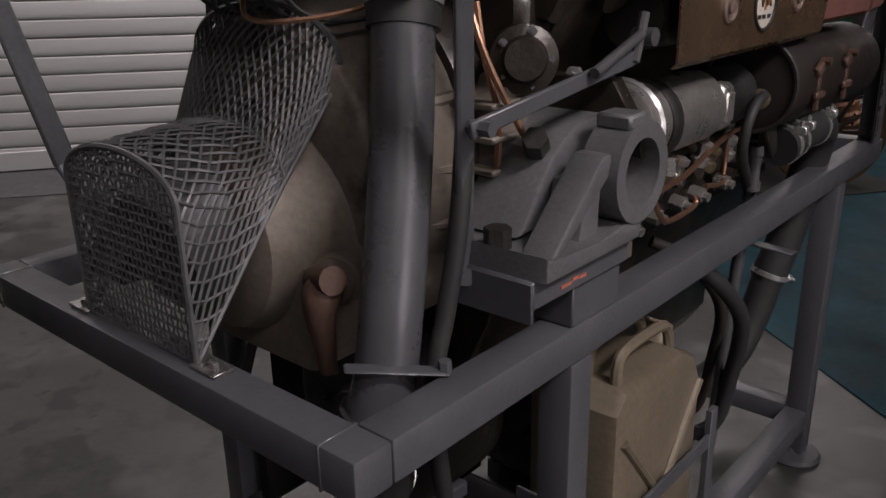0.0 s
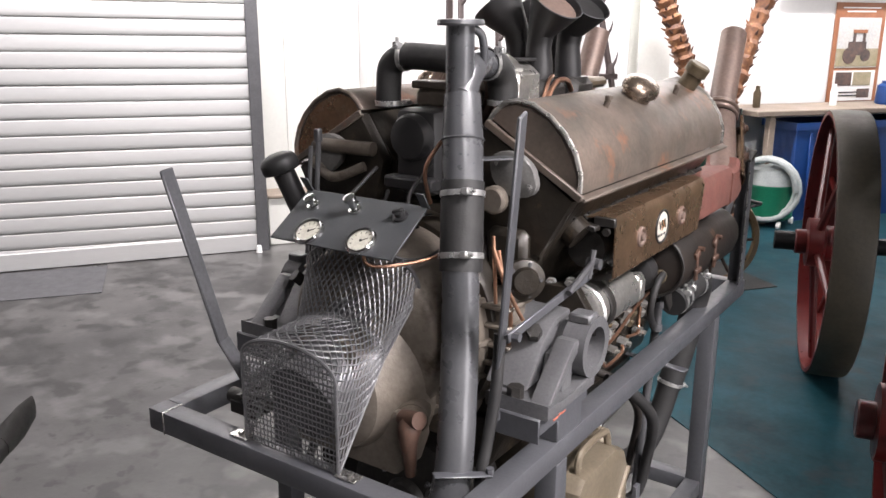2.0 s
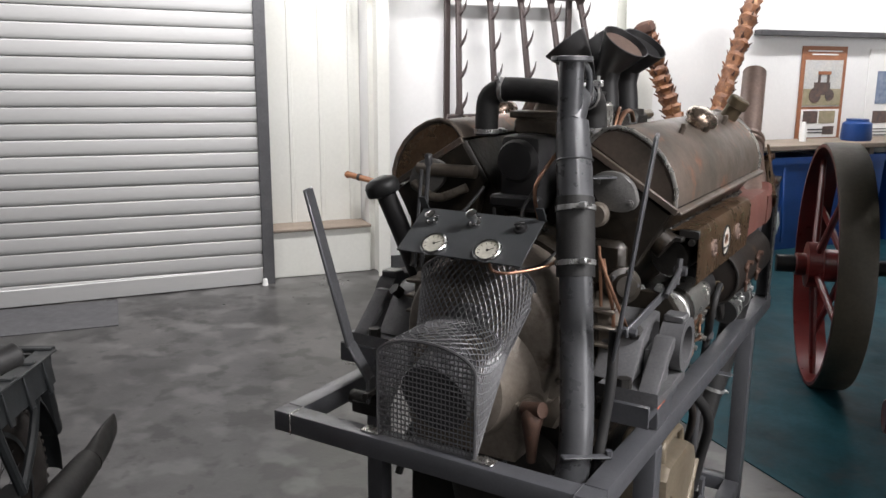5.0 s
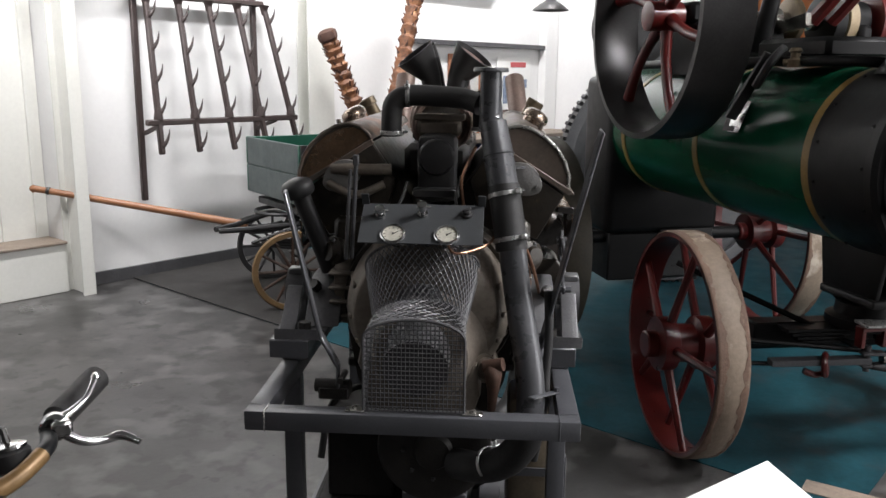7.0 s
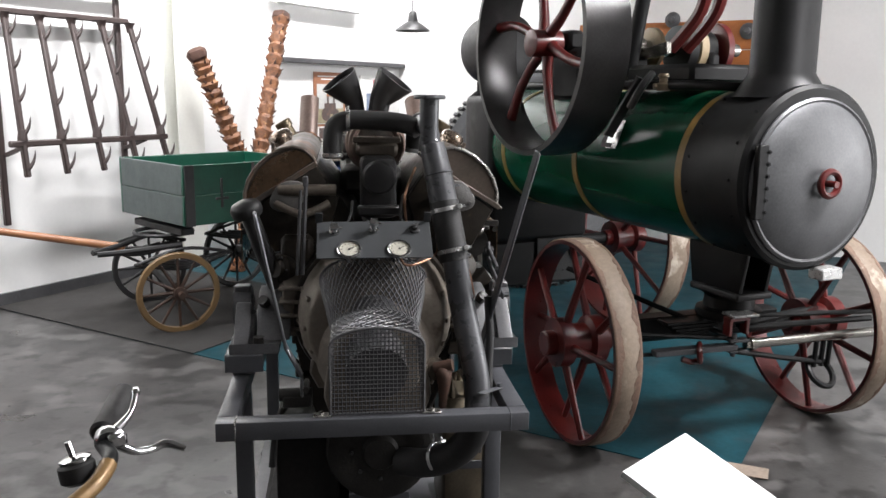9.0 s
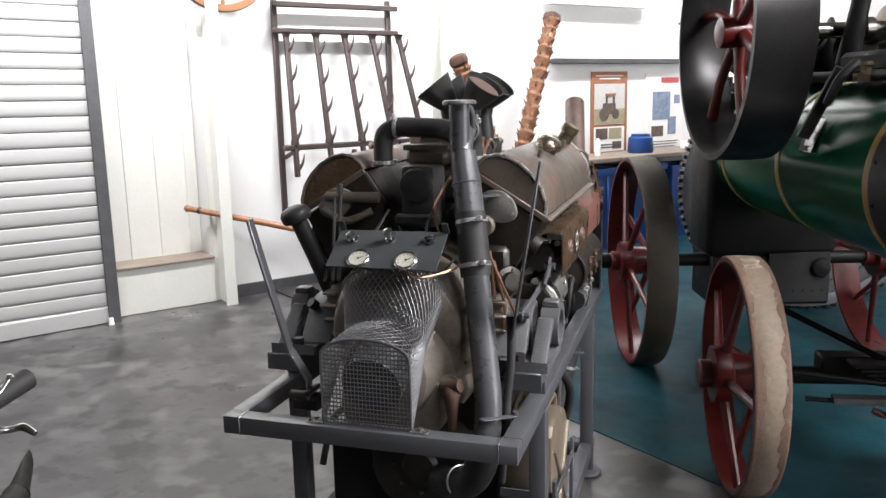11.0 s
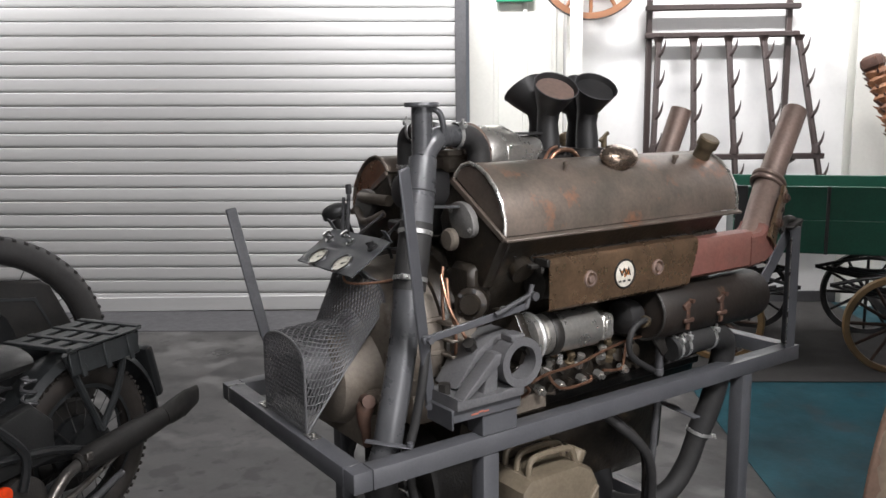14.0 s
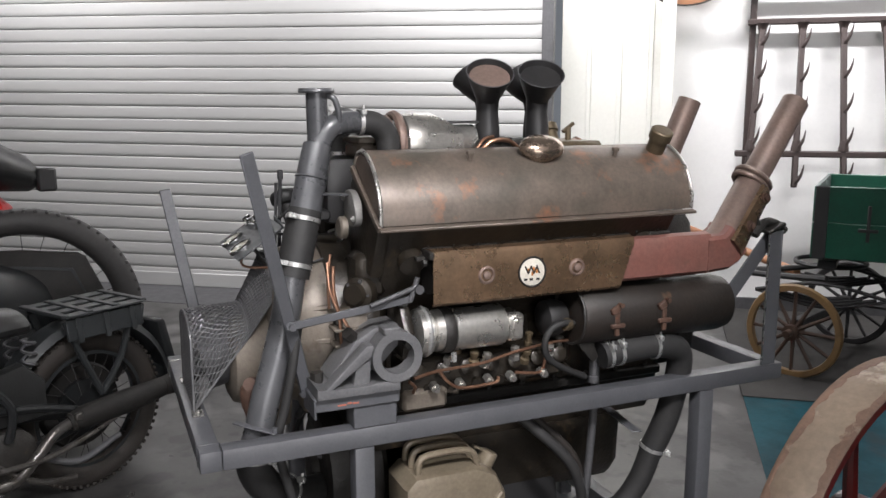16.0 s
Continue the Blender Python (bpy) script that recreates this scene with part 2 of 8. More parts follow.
BENCH = mat("bench_timber", (0.3, 0.24, 0.19), (0.2, 0.16, 0.125), 0.6, 0.0, 4, 0.7, 60, 0.15)
PAPER = mat("white_paper", (0.8, 0.8, 0.78), (0.74, 0.74, 0.72), 0.55, 0.0, 4, 0.5, 80, 0.02, fine=0.03)
ORANGEP = mat("poster_brown", (0.36, 0.15, 0.075), (0.3, 0.12, 0.06), 0.5)
PGREEN = mat("poster_green", (0.26, 0.24, 0.13), (0.4, 0.34, 0.24), 0.5, 0, 14)
PDARK = mat("poster_dark", (0.06, 0.055, 0.055), (0.16, 0.1, 0.08), 0.5, 0, 18)
PBLUE = mat("poster_blue", (0.12, 0.17, 0.28), (0.28, 0.33, 0.42), 0.5, 0, 22)
PRED = mat("poster_red", (0.5, 0.08, 0.09), (0.45, 0.08, 0.08), 0.5)
PSKY = mat("poster_sky", (0.5, 0.52, 0.52), (0.6, 0.58, 0.54), 0.5, 0, 12)
TYREBLK = mat("tyre_rubber", (0.018, 0.017, 0.017), (0.03, 0.028, 0.027), 0.65, 0.0, 12, 0.6, 120, 0.15)
TYREOLD = mat("dusty_tyre", (0.014, 0.012, 0.011), (0.028, 0.021, 0.016), 0.75, 0.0, 9, 0.7, 90, 0.2)
BIKEBLK = mat("bike_black_paint", (0.011, 0.012, 0.013), (0.018, 0.019, 0.02), 0.36, 0.1, 9, 0.6, 110, 0.06)
BIKEGREY = mat("bike_grey_paint", (0.031, 0.034, 0.036), (0.017, 0.019, 0.02), 0.45, 0.1, 9, 0.6, 110, 0.1)
LEATHER = mat("black_leather", (0.01, 0.01, 0.01), (0.016, 0.017, 0.017), 0.42, 0.0, 12, 0.6, 130, 0.2)
REFLECT = mat("orange_reflector", (0.75, 0.06, 0.01), (0.65, 0.05, 0.01), 0.2)
REDTANK = mat("bright_red_paint", (0.45, 0.012, 0.01), (0.38, 0.01, 0.01), 0.3)
LEVERM = mat("worn_lever_steel", (0.15, 0.152, 0.16), (0.11, 0.112, 0.12), 0.34, 0.45, 9, 0.6, 140, 0.08)
TAPE = mat("gold_tape", (0.3, 0.18, 0.07), (0.14, 0.085, 0.04), 0.4, 0.3, 20)
BIKEPIPE = mat("dull_exhaust_chrome", (0.16, 0.155, 0.15), (0.07, 0.06, 0.05), 0.32, 0.7, 14, 0.7, 90, 0.08, blot=(0.05, 0.042, 0.036), blot_scale=12, blot_at=0.58)
RUSTEDGE = mat("rusted_rim_edge", (0.19, 0.115, 0.08), (0.11, 0.07, 0.05), 0.75, 0.0, 14, 0.7, 110, 0.4, blot=(0.26, 0.2, 0.15), blot_scale=18, blot_at=0.6)
for m, f in ((GREEN, 0.22), (BLACKP, 0.22), (GREYP, 0.3), (BIKEDULL, 0.2), (BIKEGREY, 0.3), (BIKEBLK, 0.3)):
    m.node_tree.nodes["Principled BSDF"].inputs["Specular IOR Level"].default_value = f
EXITG = mat("exit_green", (0.01, 0.28, 0.14), (0.01, 0.25, 0.12), 0.4)
TUBEGLOW = glow("lit_tube", (1.0, 0.98, 0.94), 6.0)


def concrete():
    m = mat("stained_concrete", (0.069, 0.067, 0.065), (0.029, 0.0282, 0.0275), 0.33, 0.0, 1.3, 0.28, 45, 0.1, blot=(0.019, 0.0184, 0.018), blot_scale=2.9, blot_at=0.53, rvar=0.14, fine=0.16)
    n, link = m.node_tree.nodes, m.node_tree.links
    b = n["Principled BSDF"]
    col = b.inputs["Base Color"].links[0].from_socket
    co = next(x for x in n if x.bl_idname == "ShaderNodeTexCoord")
    for sc, lo, hi, tint, fac in ((5.5, 0.55, 0.61, (0.018, 0.0174, 0.0168, 1), 0.85), (11.0, 0.64, 0.69, (0.013, 0.0126, 0.0122, 1), 0.75), (4.2, 0.55, 0.66, (0.11, 0.1075, 0.1045, 1), 0.7)):
        t = n.new("ShaderNodeTexNoise")
        t.inputs["Scale"].default_value, t.inputs["Detail"].default_value = sc, 3.0
        off = n.new("ShaderNodeMapping")
        off.inputs["Location"].default_value = (sc * 3, 1.7, 0)
        link.new(co.outputs["Object"], off.inputs["Vector"])
        link.new(off.outputs["Vector"], t.inputs["Vector"])
        r = n.new("ShaderNodeMapRange")
        r.inputs["From Min"].default_value, r.inputs["From Max"].default_value, r.inputs["To Max"].default_value = lo, hi, fac
        link.new(t.outputs["Fac"], r.inputs["Value"])
        x = n.new("ShaderNodeMix")
        x.data_type = "RGBA"
        link.new(r.outputs["Result"], x.inputs[0])
        link.new(col, x.inputs[6])
        x.inputs[7].default_value = tint
        col = x.outputs[2]
    link.new(col, b.inputs["Base Color"])
    b.inputs["Specular IOR Level"].default_value = 0.5
    return m


CONC = concrete()
BLUEFLOOR = mat("worn_blue_floor_paint", (0.013, 0.066, 0.084), (0.0065, 0.027, 0.035), 0.5, 0.0, 2.4, 0.5, 40, 0.08, blot=(0.024, 0.038, 0.045), blot_scale=3.6, blot_at=0.55, rvar=0.2)
BLUEFLOOR.node_tree.nodes["Principled BSDF"].inputs["Specular IOR Level"].default_value = 0.1

# ---- mesh helpers ----
SPOT = {}  # where each parent stands


def vec(p):
    return Vector(p)


def box(bm, c, size, turn=None, bev=0.0, seg=1):
    """A box about c, turned by an Euler in degrees or a matrix, with bevelled edges."""
    m = Matrix.Identity(4)
    if turn is not None:
        m = turn.to_4x4() if isinstance(turn, Matrix) else pose(0, 0, 0, *turn)
    vs = [bm.verts.new(vec(c) + m @ Vector((size[0] * (i - 0.5), size[1] * (j - 0.5), size[2] * (k - 0.5)))) for i in (0, 1) for j in (0, 1) for k in (0, 1)]
    fs = [bm.faces.new([vs[i] for i in f]) for f in ((0, 1, 3, 2), (4, 6, 7, 5), (0, 4, 5, 1), (2, 3, 7, 6), (0, 2, 6, 4), (1, 5, 7, 3))]
    if bev:
        es = list({e for f in fs for e in f.edges})
        bmesh.ops.bevel(bm, geom=es, offset=bev, segments=seg, affect="EDGES", profile=0.5)


def basis(d):
    d = vec(d).normalized()
    a = Vector((0, 0, 1)) if abs(d.z) < 0.9 else Vector((1, 0, 0))
    x = d.cross(a).normalized()
    return x, d.cross(x).normalized(), d


def rings(bm, list_of_rings, closed=True, cap=(True, True)):
    made = [[bm.verts.new(p) for p in r] for r in list_of_rings]
    for a, b in zip(made, made[1:]):
        k = len(a)
        for i in range(k if closed else k - 1):
            j = (i + 1) % k
            bm.faces.new((a[i], a[j], b[j], b[i]))
    if closed:
        if cap[0]:
            bm.faces.new(made[0][::-1])
        if cap[1]:
            bm.faces.new(made[-1])
    return made


def lathe(bm, p, d, prof, seg=24, cap=(True, True)):
    """Turned body: prof is (radius, distance along d)."""
    x, y, d = basis(d)
    p = vec(p)
    rings(bm, [[p + d * h + (x * math.cos(2 * math.pi * i / seg) + y * math.sin(2 * math.pi * i / seg)) * max(r, 1e-4) for i in range(seg)] for r, h in prof], cap=cap)


def cyl(bm, a, b, r, r2=None, seg=20, bev=0.0):
    a, b = vec(a), vec(b)
    length = (b - a).length
    r2 = r if r2 is None else r2
    prof = [(r, 0), (r2, length)] if not bev else [(r - bev, 0), (r, bev), (r2, length - bev), (r2 - bev, length)]
    lathe(bm, a, b - a, prof, seg)


def curve_points(pts, steps=6):
    p = [vec(q) for q in pts]
    if len(p) < 3:
        return p
    out = []
    for i in range(len(p) - 1):
        a, b, c, d = p[max(i - 1, 0)], p[i], p[i + 1], p[min(i + 2, len(p) - 1)]
        for k in range(steps):
            t = k / steps
            out.append(0.5 * ((2 * b) + (c - a) * t + (2 * a - 5 * b + 4 * c - d) * t * t + (3 * b - a - 3 * c + d) * t * t * t))
    out.append(p[-1])
    return out


def tube(bm, pts, r, seg=12, steps=6, hollow=0.0, straight=False):
    """A round pipe along a smooth (or straight) path; r may be a list, a value for each point given."""
    p = [vec(q) for q in pts] if straight else curve_points(pts, steps)
    if isinstance(r, (list, tuple)):
        rs = [r[0] + 0.0] * len(p)
        for i in range(len(p)):
            f = i / (len(p) - 1) * (len(r) - 1)
            k = min(int(f), len(r) - 2)
            rs[i] = r[k] + (r[k + 1] - r[k]) * (f - k)
    else:
        rs = [r] * len(p)
    x, y, _ = basis(p[1] - p[0])
    made = []
    for i, q in enumerate(p):
        t = (p[min(i + 1, len(p) - 1)] - p[max(i - 1, 0)]).normalized()
        x = (x - t * x.dot(t)).normalized()
        y = t.cross(x)
        made.append([q + (x * math.cos(2 * math.pi * k / seg) + y * math.sin(2 * math.pi * k / seg)) * rs[i] for k in range(seg)])
    if hollow:
        t = (p[-1] - p[-2]).normalized()
        q = p[-1]
        f = (rs[-1] - hollow) / rs[-1]
        lip = [q + (v - q) * f for v in made[-1]]
        made += [lip, [v - t * rs[-1] * 2.2 for v in lip]]
    rings(bm, made)


def torus(bm, c, axis, big, small, seg=32, sub=8, arc=(0, 360)):
    x, y, d = basis(axis)
    c = vec(c)
    full = arc[1] - arc[0] >= 360
    made = []
    for i in range(seg if full else seg + 1):
        a = radians(arc[0] + (arc[1] - arc[0]) * i / seg)
        o = x * math.cos(a) + y * math.sin(a)
        made.append([bm.verts.new(c + o * (big + small * math.cos(2 * math.pi * k / sub)) + d * small * math.sin(2 * math.pi * k / sub)) for k in range(sub)])
    n = len(made)
    for i in range(n if full else n - 1):
        a, b = made[i], made[(i + 1) % n]
        for k in range(sub):
            bm.faces.new((a[k], a[(k + 1) % sub], b[(k + 1) % sub], b[k]))


def prism(bm, poly, place, depth, bev=0.0):
    """A flat outline, pushed through by depth. place(u, v, w) gives the point."""
    a = [bm.verts.new(place(u, v, 0)) for u, v in poly]
    b = [bm.verts.new(place(u, v, depth)) for u, v in poly]
    k = len(poly)
    fs = [bm.faces.new(a[::-1]), bm.faces.new(b)]
    for i in range(k):
        fs.append(bm.faces.new((a[i], a[(i + 1) % k], b[(i + 1) % k], b[i])))
    if bev:
        bmesh.ops.bevel(bm, geom=list({e for f in fs[:2] for e in f.edges}), offset=bev, segments=2, affect="EDGES", profile=0.5)


def sheet(bm, poly, thick, place):
    """A bent plate: an open outline (u, v) made thick, pushed through by place's w from 0 to 1."""
    n = len(poly)
    nor = []
    for i in range(n):
        a, b = poly[max(i - 1, 0)], poly[min(i + 1, n - 1)]
        dx, dy = b[0] - a[0], b[1] - a[1]
        h = math.hypot(dx, dy)
        nor.append((-dy / h * thick, dx / h * thick))
    loop = list(poly) + [(poly[i][0] + nor[i][0], poly[i][1] + nor[i][1]) for i in reversed(range(n))]
    rings(bm, [[place(u, v, w) for u, v in loop] for w in (0, 1)])


def bar(bm, a, b, wide, thick, up=(0, 0, 1), bev=0.002):
    """A flat bar from a to b; wide lies across up."""
    a, b = vec(a), vec(b)
    d = (b - a).normalized()
    x = d.cross(vec(up)).normalized()
    z = x.cross(d)
    m = Matrix((x, d, z)).transposed()
    box(bm, (a + b) / 2, (wide, (b - a).length, thick), m, bev)


def arch(c, r, n=16, a0=0, a1=360):
    return [(c[0] + r * math.cos(radians(a0 + (a1 - a0) * i / n)), c[1] + r * math.sin(radians(a0 + (a1 - a0) * i / n))) for i in range(n + (0 if a1 - a0 == 360 else 1))]


def mesh(name, bm, material, smooth=38):
    bmesh.ops.recalc_face_normals(bm, faces=bm.faces)
    me = bpy.data.meshes.new(name)
    bm.to_mesh(me)
    bm.free()
    me.materials.append(material)
    if smooth:
        me.polygons.foreach_set("use_smooth", [True] * len(me.polygons))
        me.set_sharp_from_angle(angle=radians(smooth))
    return me


def thing(name, m, label, category, group=""):
    """An empty at the base of a thing; m is its pose."""
    ob = new(name)
    ob.empty_display_size = 0.1
    ob.matrix_world = m
    SPOT[ob] = m.copy()
    return tagged(ob, label, category, group)


def part(name, bm, material, parent, label="", fr=None, smooth=38):
    """One mesh under a thing or a part. fr: the frame in which the vertices are written (None: the world)."""
    me = mesh(name, bm, material, smooth)
    me.transform(SPOT[parent].inverted() @ (fr or Matrix.Identity(4)))
    ob = new(name, me)
    ob.parent = parent
    SPOT[ob] = SPOT[parent]
    return tagged(ob, label)


def solo(name, bm, material, label, category="", kind="", group="", fr=None, smooth=38):
    """A thing or a piece of the setting that is a single mesh, with its origin at its foot."""
    me = mesh(name, bm, material, smooth)
    if fr:
        me.transform(fr)
    co = np.empty(len(me.vertices) * 3)
    me.vertices.foreach_get("co", co)
    co = co.reshape(-1, 3)
    base = Vector(((co[:, 0].min() + co[:, 0].max()) / 2, (co[:, 1].min() + co[:, 1].max()) / 2, co[:, 2].min()))
    me.transform(Matrix.Translation(-base))
    ob = new(name, me)
    ob.location = base
    SPOT[ob] = Matrix.Translation(base)
    return tagged(ob, label, category, group, kind)


def B():
    return bmesh.new()

# ---- the hall ----
WALL_Y, DOOR_Y = 4.70, 4.54  # wall face and roller door, along the wall frame's y
S0, S1, SOUTH, HIGH = -10.0, 7.5, -7.0, 4.5
DOOR_L, DOOR_R, DOOR_H = -5.9, 0.38, 3.5

bm = B()
box(bm, ((S0 + S1) / 2, (WALL_Y + SOUTH) / 2 - 7.8, -0.1), (S1 - S0 + 30, WALL_Y - SOUTH + 17, 0.2))
solo("floor", bm, CONC, "grey stained concrete floor with darker damp blotches", "floor", "structure", fr=ROOM, smooth=0)
bm = B()
box(bm, ((1.77 + S1) / 2, (WALL_Y - 0.62) / 2, 0.002), (S1 - 1.77, WALL_Y + 0.62, 0.004))
solo("floor_paint", bm, BLUEFLOOR, "worn teal blue painted floor area", "floor", "structure", fr=ROOM, smooth=0)
# assumed ceiling, out of view, kept darker for deeper shade below
bm = B()
box(bm, ((S0 + S1) / 2, (WALL_Y + SOUTH) / 2 + 0.2, HIGH + 0.06), (S1 - S0 + 1, WALL_Y - SOUTH + 1.2, 0.12))
for i in range(60):
    box(bm, (S0 + 0.15 + i * 0.29, (WALL_Y + SOUTH) / 2, HIGH - 0.012), (0.06, WALL_Y - SOUTH, 0.024))
solo("ceiling", bm, CEIL, "toned-down ribbed sheet ceiling, out of view", "ceiling", "structure", fr=ROOM, smooth=0)

bm = B()
box(bm, ((1.262 + S1) / 2, WALL_Y + 0.15, HIGH / 2), (S1 - 1.262, 0.3, HIGH))
solo("wall_west", bm, WALL, "white painted hall wall", "wall", "structure", fr=ROOM, smooth=0)
bm = B()
box(bm, ((S0 + DOOR_L) / 2, WALL_Y + 0.1, HIGH / 2), (DOOR_L - S0, 0.2, HIGH))
solo("wall_west", bm, WALL, "white painted hall wall beside the roller door", "wall", "structure", fr=ROOM, smooth=0)
bm = B()
box(bm, ((DOOR_L + DOOR_R) / 2, WALL_Y + 0.1, (HIGH + DOOR_H) / 2), (DOOR_R - DOOR_L, 0.2, HIGH - DOOR_H))
solo("wall_west", bm, WALL, "white painted wall above the roller door", "wall", "structure", fr=ROOM, smooth=0)
# south and east walls are unseen closures, dull to hold back bounced light
for nm, c, sz in (("wall_north", (S1 + 0.1, (WALL_Y + SOUTH) / 2 + 0.1, HIGH / 2), (0.2, WALL_Y - SOUTH + 0.2, HIGH)), ("wall_south", ((S0 + OPEN0) / 2, SOUTH - 0.1, HIGH / 2), (OPEN0 - S0, 0.2, HIGH)), ("wall_south", ((OPEN1 + S1) / 2, SOUTH - 0.1, HIGH / 2), (S1 - OPEN1, 0.2, HIGH)), ("wall_south", ((OPEN0 + OPEN1) / 2, SOUTH - 0.1, (HIGH + OPENH) / 2), (OPEN1 - OPEN0, 0.2, HIGH - OPENH)), ("wall_east", (S0 - 0.1, (WALL_Y + SOUTH) / 2, HIGH / 2), (0.2, WALL_Y - SOUTH + 0.4, HIGH))):
    bm = B()
    box(bm, c, sz)
    solo(nm, bm, WALL if nm == "wall_north" else DULLWALL, "white painted hall wall" if nm == "wall_north" else "dull grey hall wall, out of view", "wall", "structure", fr=ROOM, smooth=0)

# recessed bay between the roller door and the first column: ribbed sheet above a low plinth
bm = B()
x0, x1 = DOOR_R + 0.1, 1.256
poly = [(x0, 4.96)]
k = 0
x = x0
while x < x1 - 0.001:
    for dx, y in ((0.0, 4.93), (0.2, 4.93), (0.205, 4.915), (0.235, 4.915), (0.24, 4.93)):
        if x + dx < x1:
            poly.append((x + dx, y))
    x += 0.24
poly += [(x1, 4.93), (x1, 4.96)]
prism(bm, poly, lambda u, v, w: Vector((u, v, 0.36 + w)), HIGH - 0.36)
solo("wall_bay", bm, CREAM, "cream ribbed sheet wall panel in a recessed bay", "wall", "structure", fr=ROOM, smooth=0)
bm = B()
box(bm, ((x0 + x1) / 2, 4.80, 0.18), (x1 - x0, 0.30, 0.36), bev=0.006)
solo("plinth", bm, CREAM, "low white wall plinth beside the roller door", "wall", "structure", fr=ROOM)
bm = B()
box(bm, ((x0 + x1) / 2, 4.78, 0.37), (x1 - x0, 0.30, 0.02), bev=0.004)
solo("trim", bm, BENCH, "thin timber sill on the low plinth", "sill", "structure", fr=ROOM)


def column(s, w=0.17, d=0.22, label="cream painted steel wall column"):
    bm = B()
    y0 = WALL_Y - d
    for c, sz in (((s, y0 + 0.006, HIGH / 2), (w, 0.012, HIGH)), ((s, y0 + d / 2 + 0.006, HIGH / 2), (0.012, d - 0.012, HIGH)), ((s, WALL_Y - 0.008, HIGH / 2), (w, 0.012, HIGH))):
        box(bm, c, sz, bev=0.002)
    solo("column", bm, CREAM, label, "column", "structure", group="wall columns", fr=ROOM)


column(1.3045, 0.096, 0.26)
column(3.62, 0.3, 0.16)
bm = B()
box(bm, (7.36, WALL_Y - 0.06, HIGH / 2), (0.25, 0.11, HIGH), bev=0.004)
solo("column", bm, WALL, "white boxed corner column", "column", "structure", fr=ROOM)
bm = B()
box(bm, (6.13, WALL_Y - 0.05, 1.93), (2.36, 0.10, 0.05), bev=0.004)
solo("trim", bm, STEEL, "dark horizontal steel rail along the white wall", "rail", "structure", fr=ROOM)
bm = B()
box(bm, (2.46, WALL_Y - 0.012, 0.05), (2.05, 0.02, 0.1), bev=0.003)
solo("baseboard", bm, STEEL, "dark painted base strip along the wall", "baseboard", "structure", fr=ROOM)

# roller door
DOOR = ROOM @ pose(DOOR_R, DOOR_Y, 0, 0, 0, 2.6) @ pose(-DOOR_R, -DOOR_Y, 0)  # the shutter hangs a little askew
door = thing("door_1", DOOR @ pose((DOOR_L + DOOR_R) / 2, DOOR_Y, 0), "closed off-white steel roller shutter door", "roller door")
tagged(door, kind="structure")
PITCH = 0.1077
prof = [(0.0, 0.0), (-0.011, 0.002), (-0.014, 0.008), (-0.0155, 0.03), (-0.0155, 0.07), (-0.0135, 0.097), (-0.007, 0.1025), (0.004, 0.104), (0.004, 0.1095), (0.012, 0.105), (0.012, 0.0)]
bm = B()
prism(bm, prof, lambda u, v, w: Vector((w - (DOOR_R - DOOR_L) / 2, u, v)), DOOR_R - DOOR_L)
slat_mesh = mesh("slat", bm, SLAT, 30)
for i in range(int(DOOR_H / PITCH)):
    ob = new("slat", slat_mesh)
    ob.parent, ob.location = door, (0, random.uniform(-0.0015, 0.0015), 0.0585 + i * PITCH)
    ob.rotation_euler = (0, 0.011, 0)  # the curtain has rolled down a little skew
bm = B()
box(bm, ((DOOR_L + DOOR_R) / 2, DOOR_Y - 0.004, 0.064), (DOOR_R - DOOR_L, 0.034, 0.118), bev=0.004)
part("bottom_rail", bm, SLAT, door, fr=DOOR)
bm = B()
box(bm, ((DOOR_L + DOOR_R) / 2, DOOR_Y, 0.003), (DOOR_R - DOOR_L, 0.02, 0.006))
part("rubber_seal", bm, RUBBER, door, fr=DOOR)
for s in (DOOR_L - 0.02, DOOR_R + 0.035):
    bm = B()
    box(bm, (s, DOOR_Y - 0.035, DOOR_H / 2), (0.085, 0.014, DOOR_H), bev=0.002)
    box(bm, (s, DOOR_Y + 0.09, DOOR_H / 2), (0.085, 0.16, DOOR_H), bev=0.002)
    part("guide", bm, STEEL, door, "grey steel guide channel", fr=DOOR)
bm = B()
cyl(bm, (DOOR_R + 0.0, DOOR_Y - 0.07, 0.0), (DOOR_R + 0.0, DOOR_Y - 0.07, 0.05), 0.022, 0.016)
solo("door_stop", bm, PAPER, "small white floor stop at the roller door", "door stop", fr=ROOM)
bm = B()
box(bm, (-2.6, 4.1, 0.002), (3.9, 0.62, 0.004))
solo("floor_patch", bm, STEEL, "darker grey strip of floor before the roller door", "floor", "structure", fr=ROOM, smooth=0)
bm = B()
box(bm, (2.6, 3.65, 0.007), (1.67, 2.06, 0.008), bev=0.003)
solo("mat", bm, MAT, "dark grey floor mat beneath the wagon", "mat", fr=ROOM)

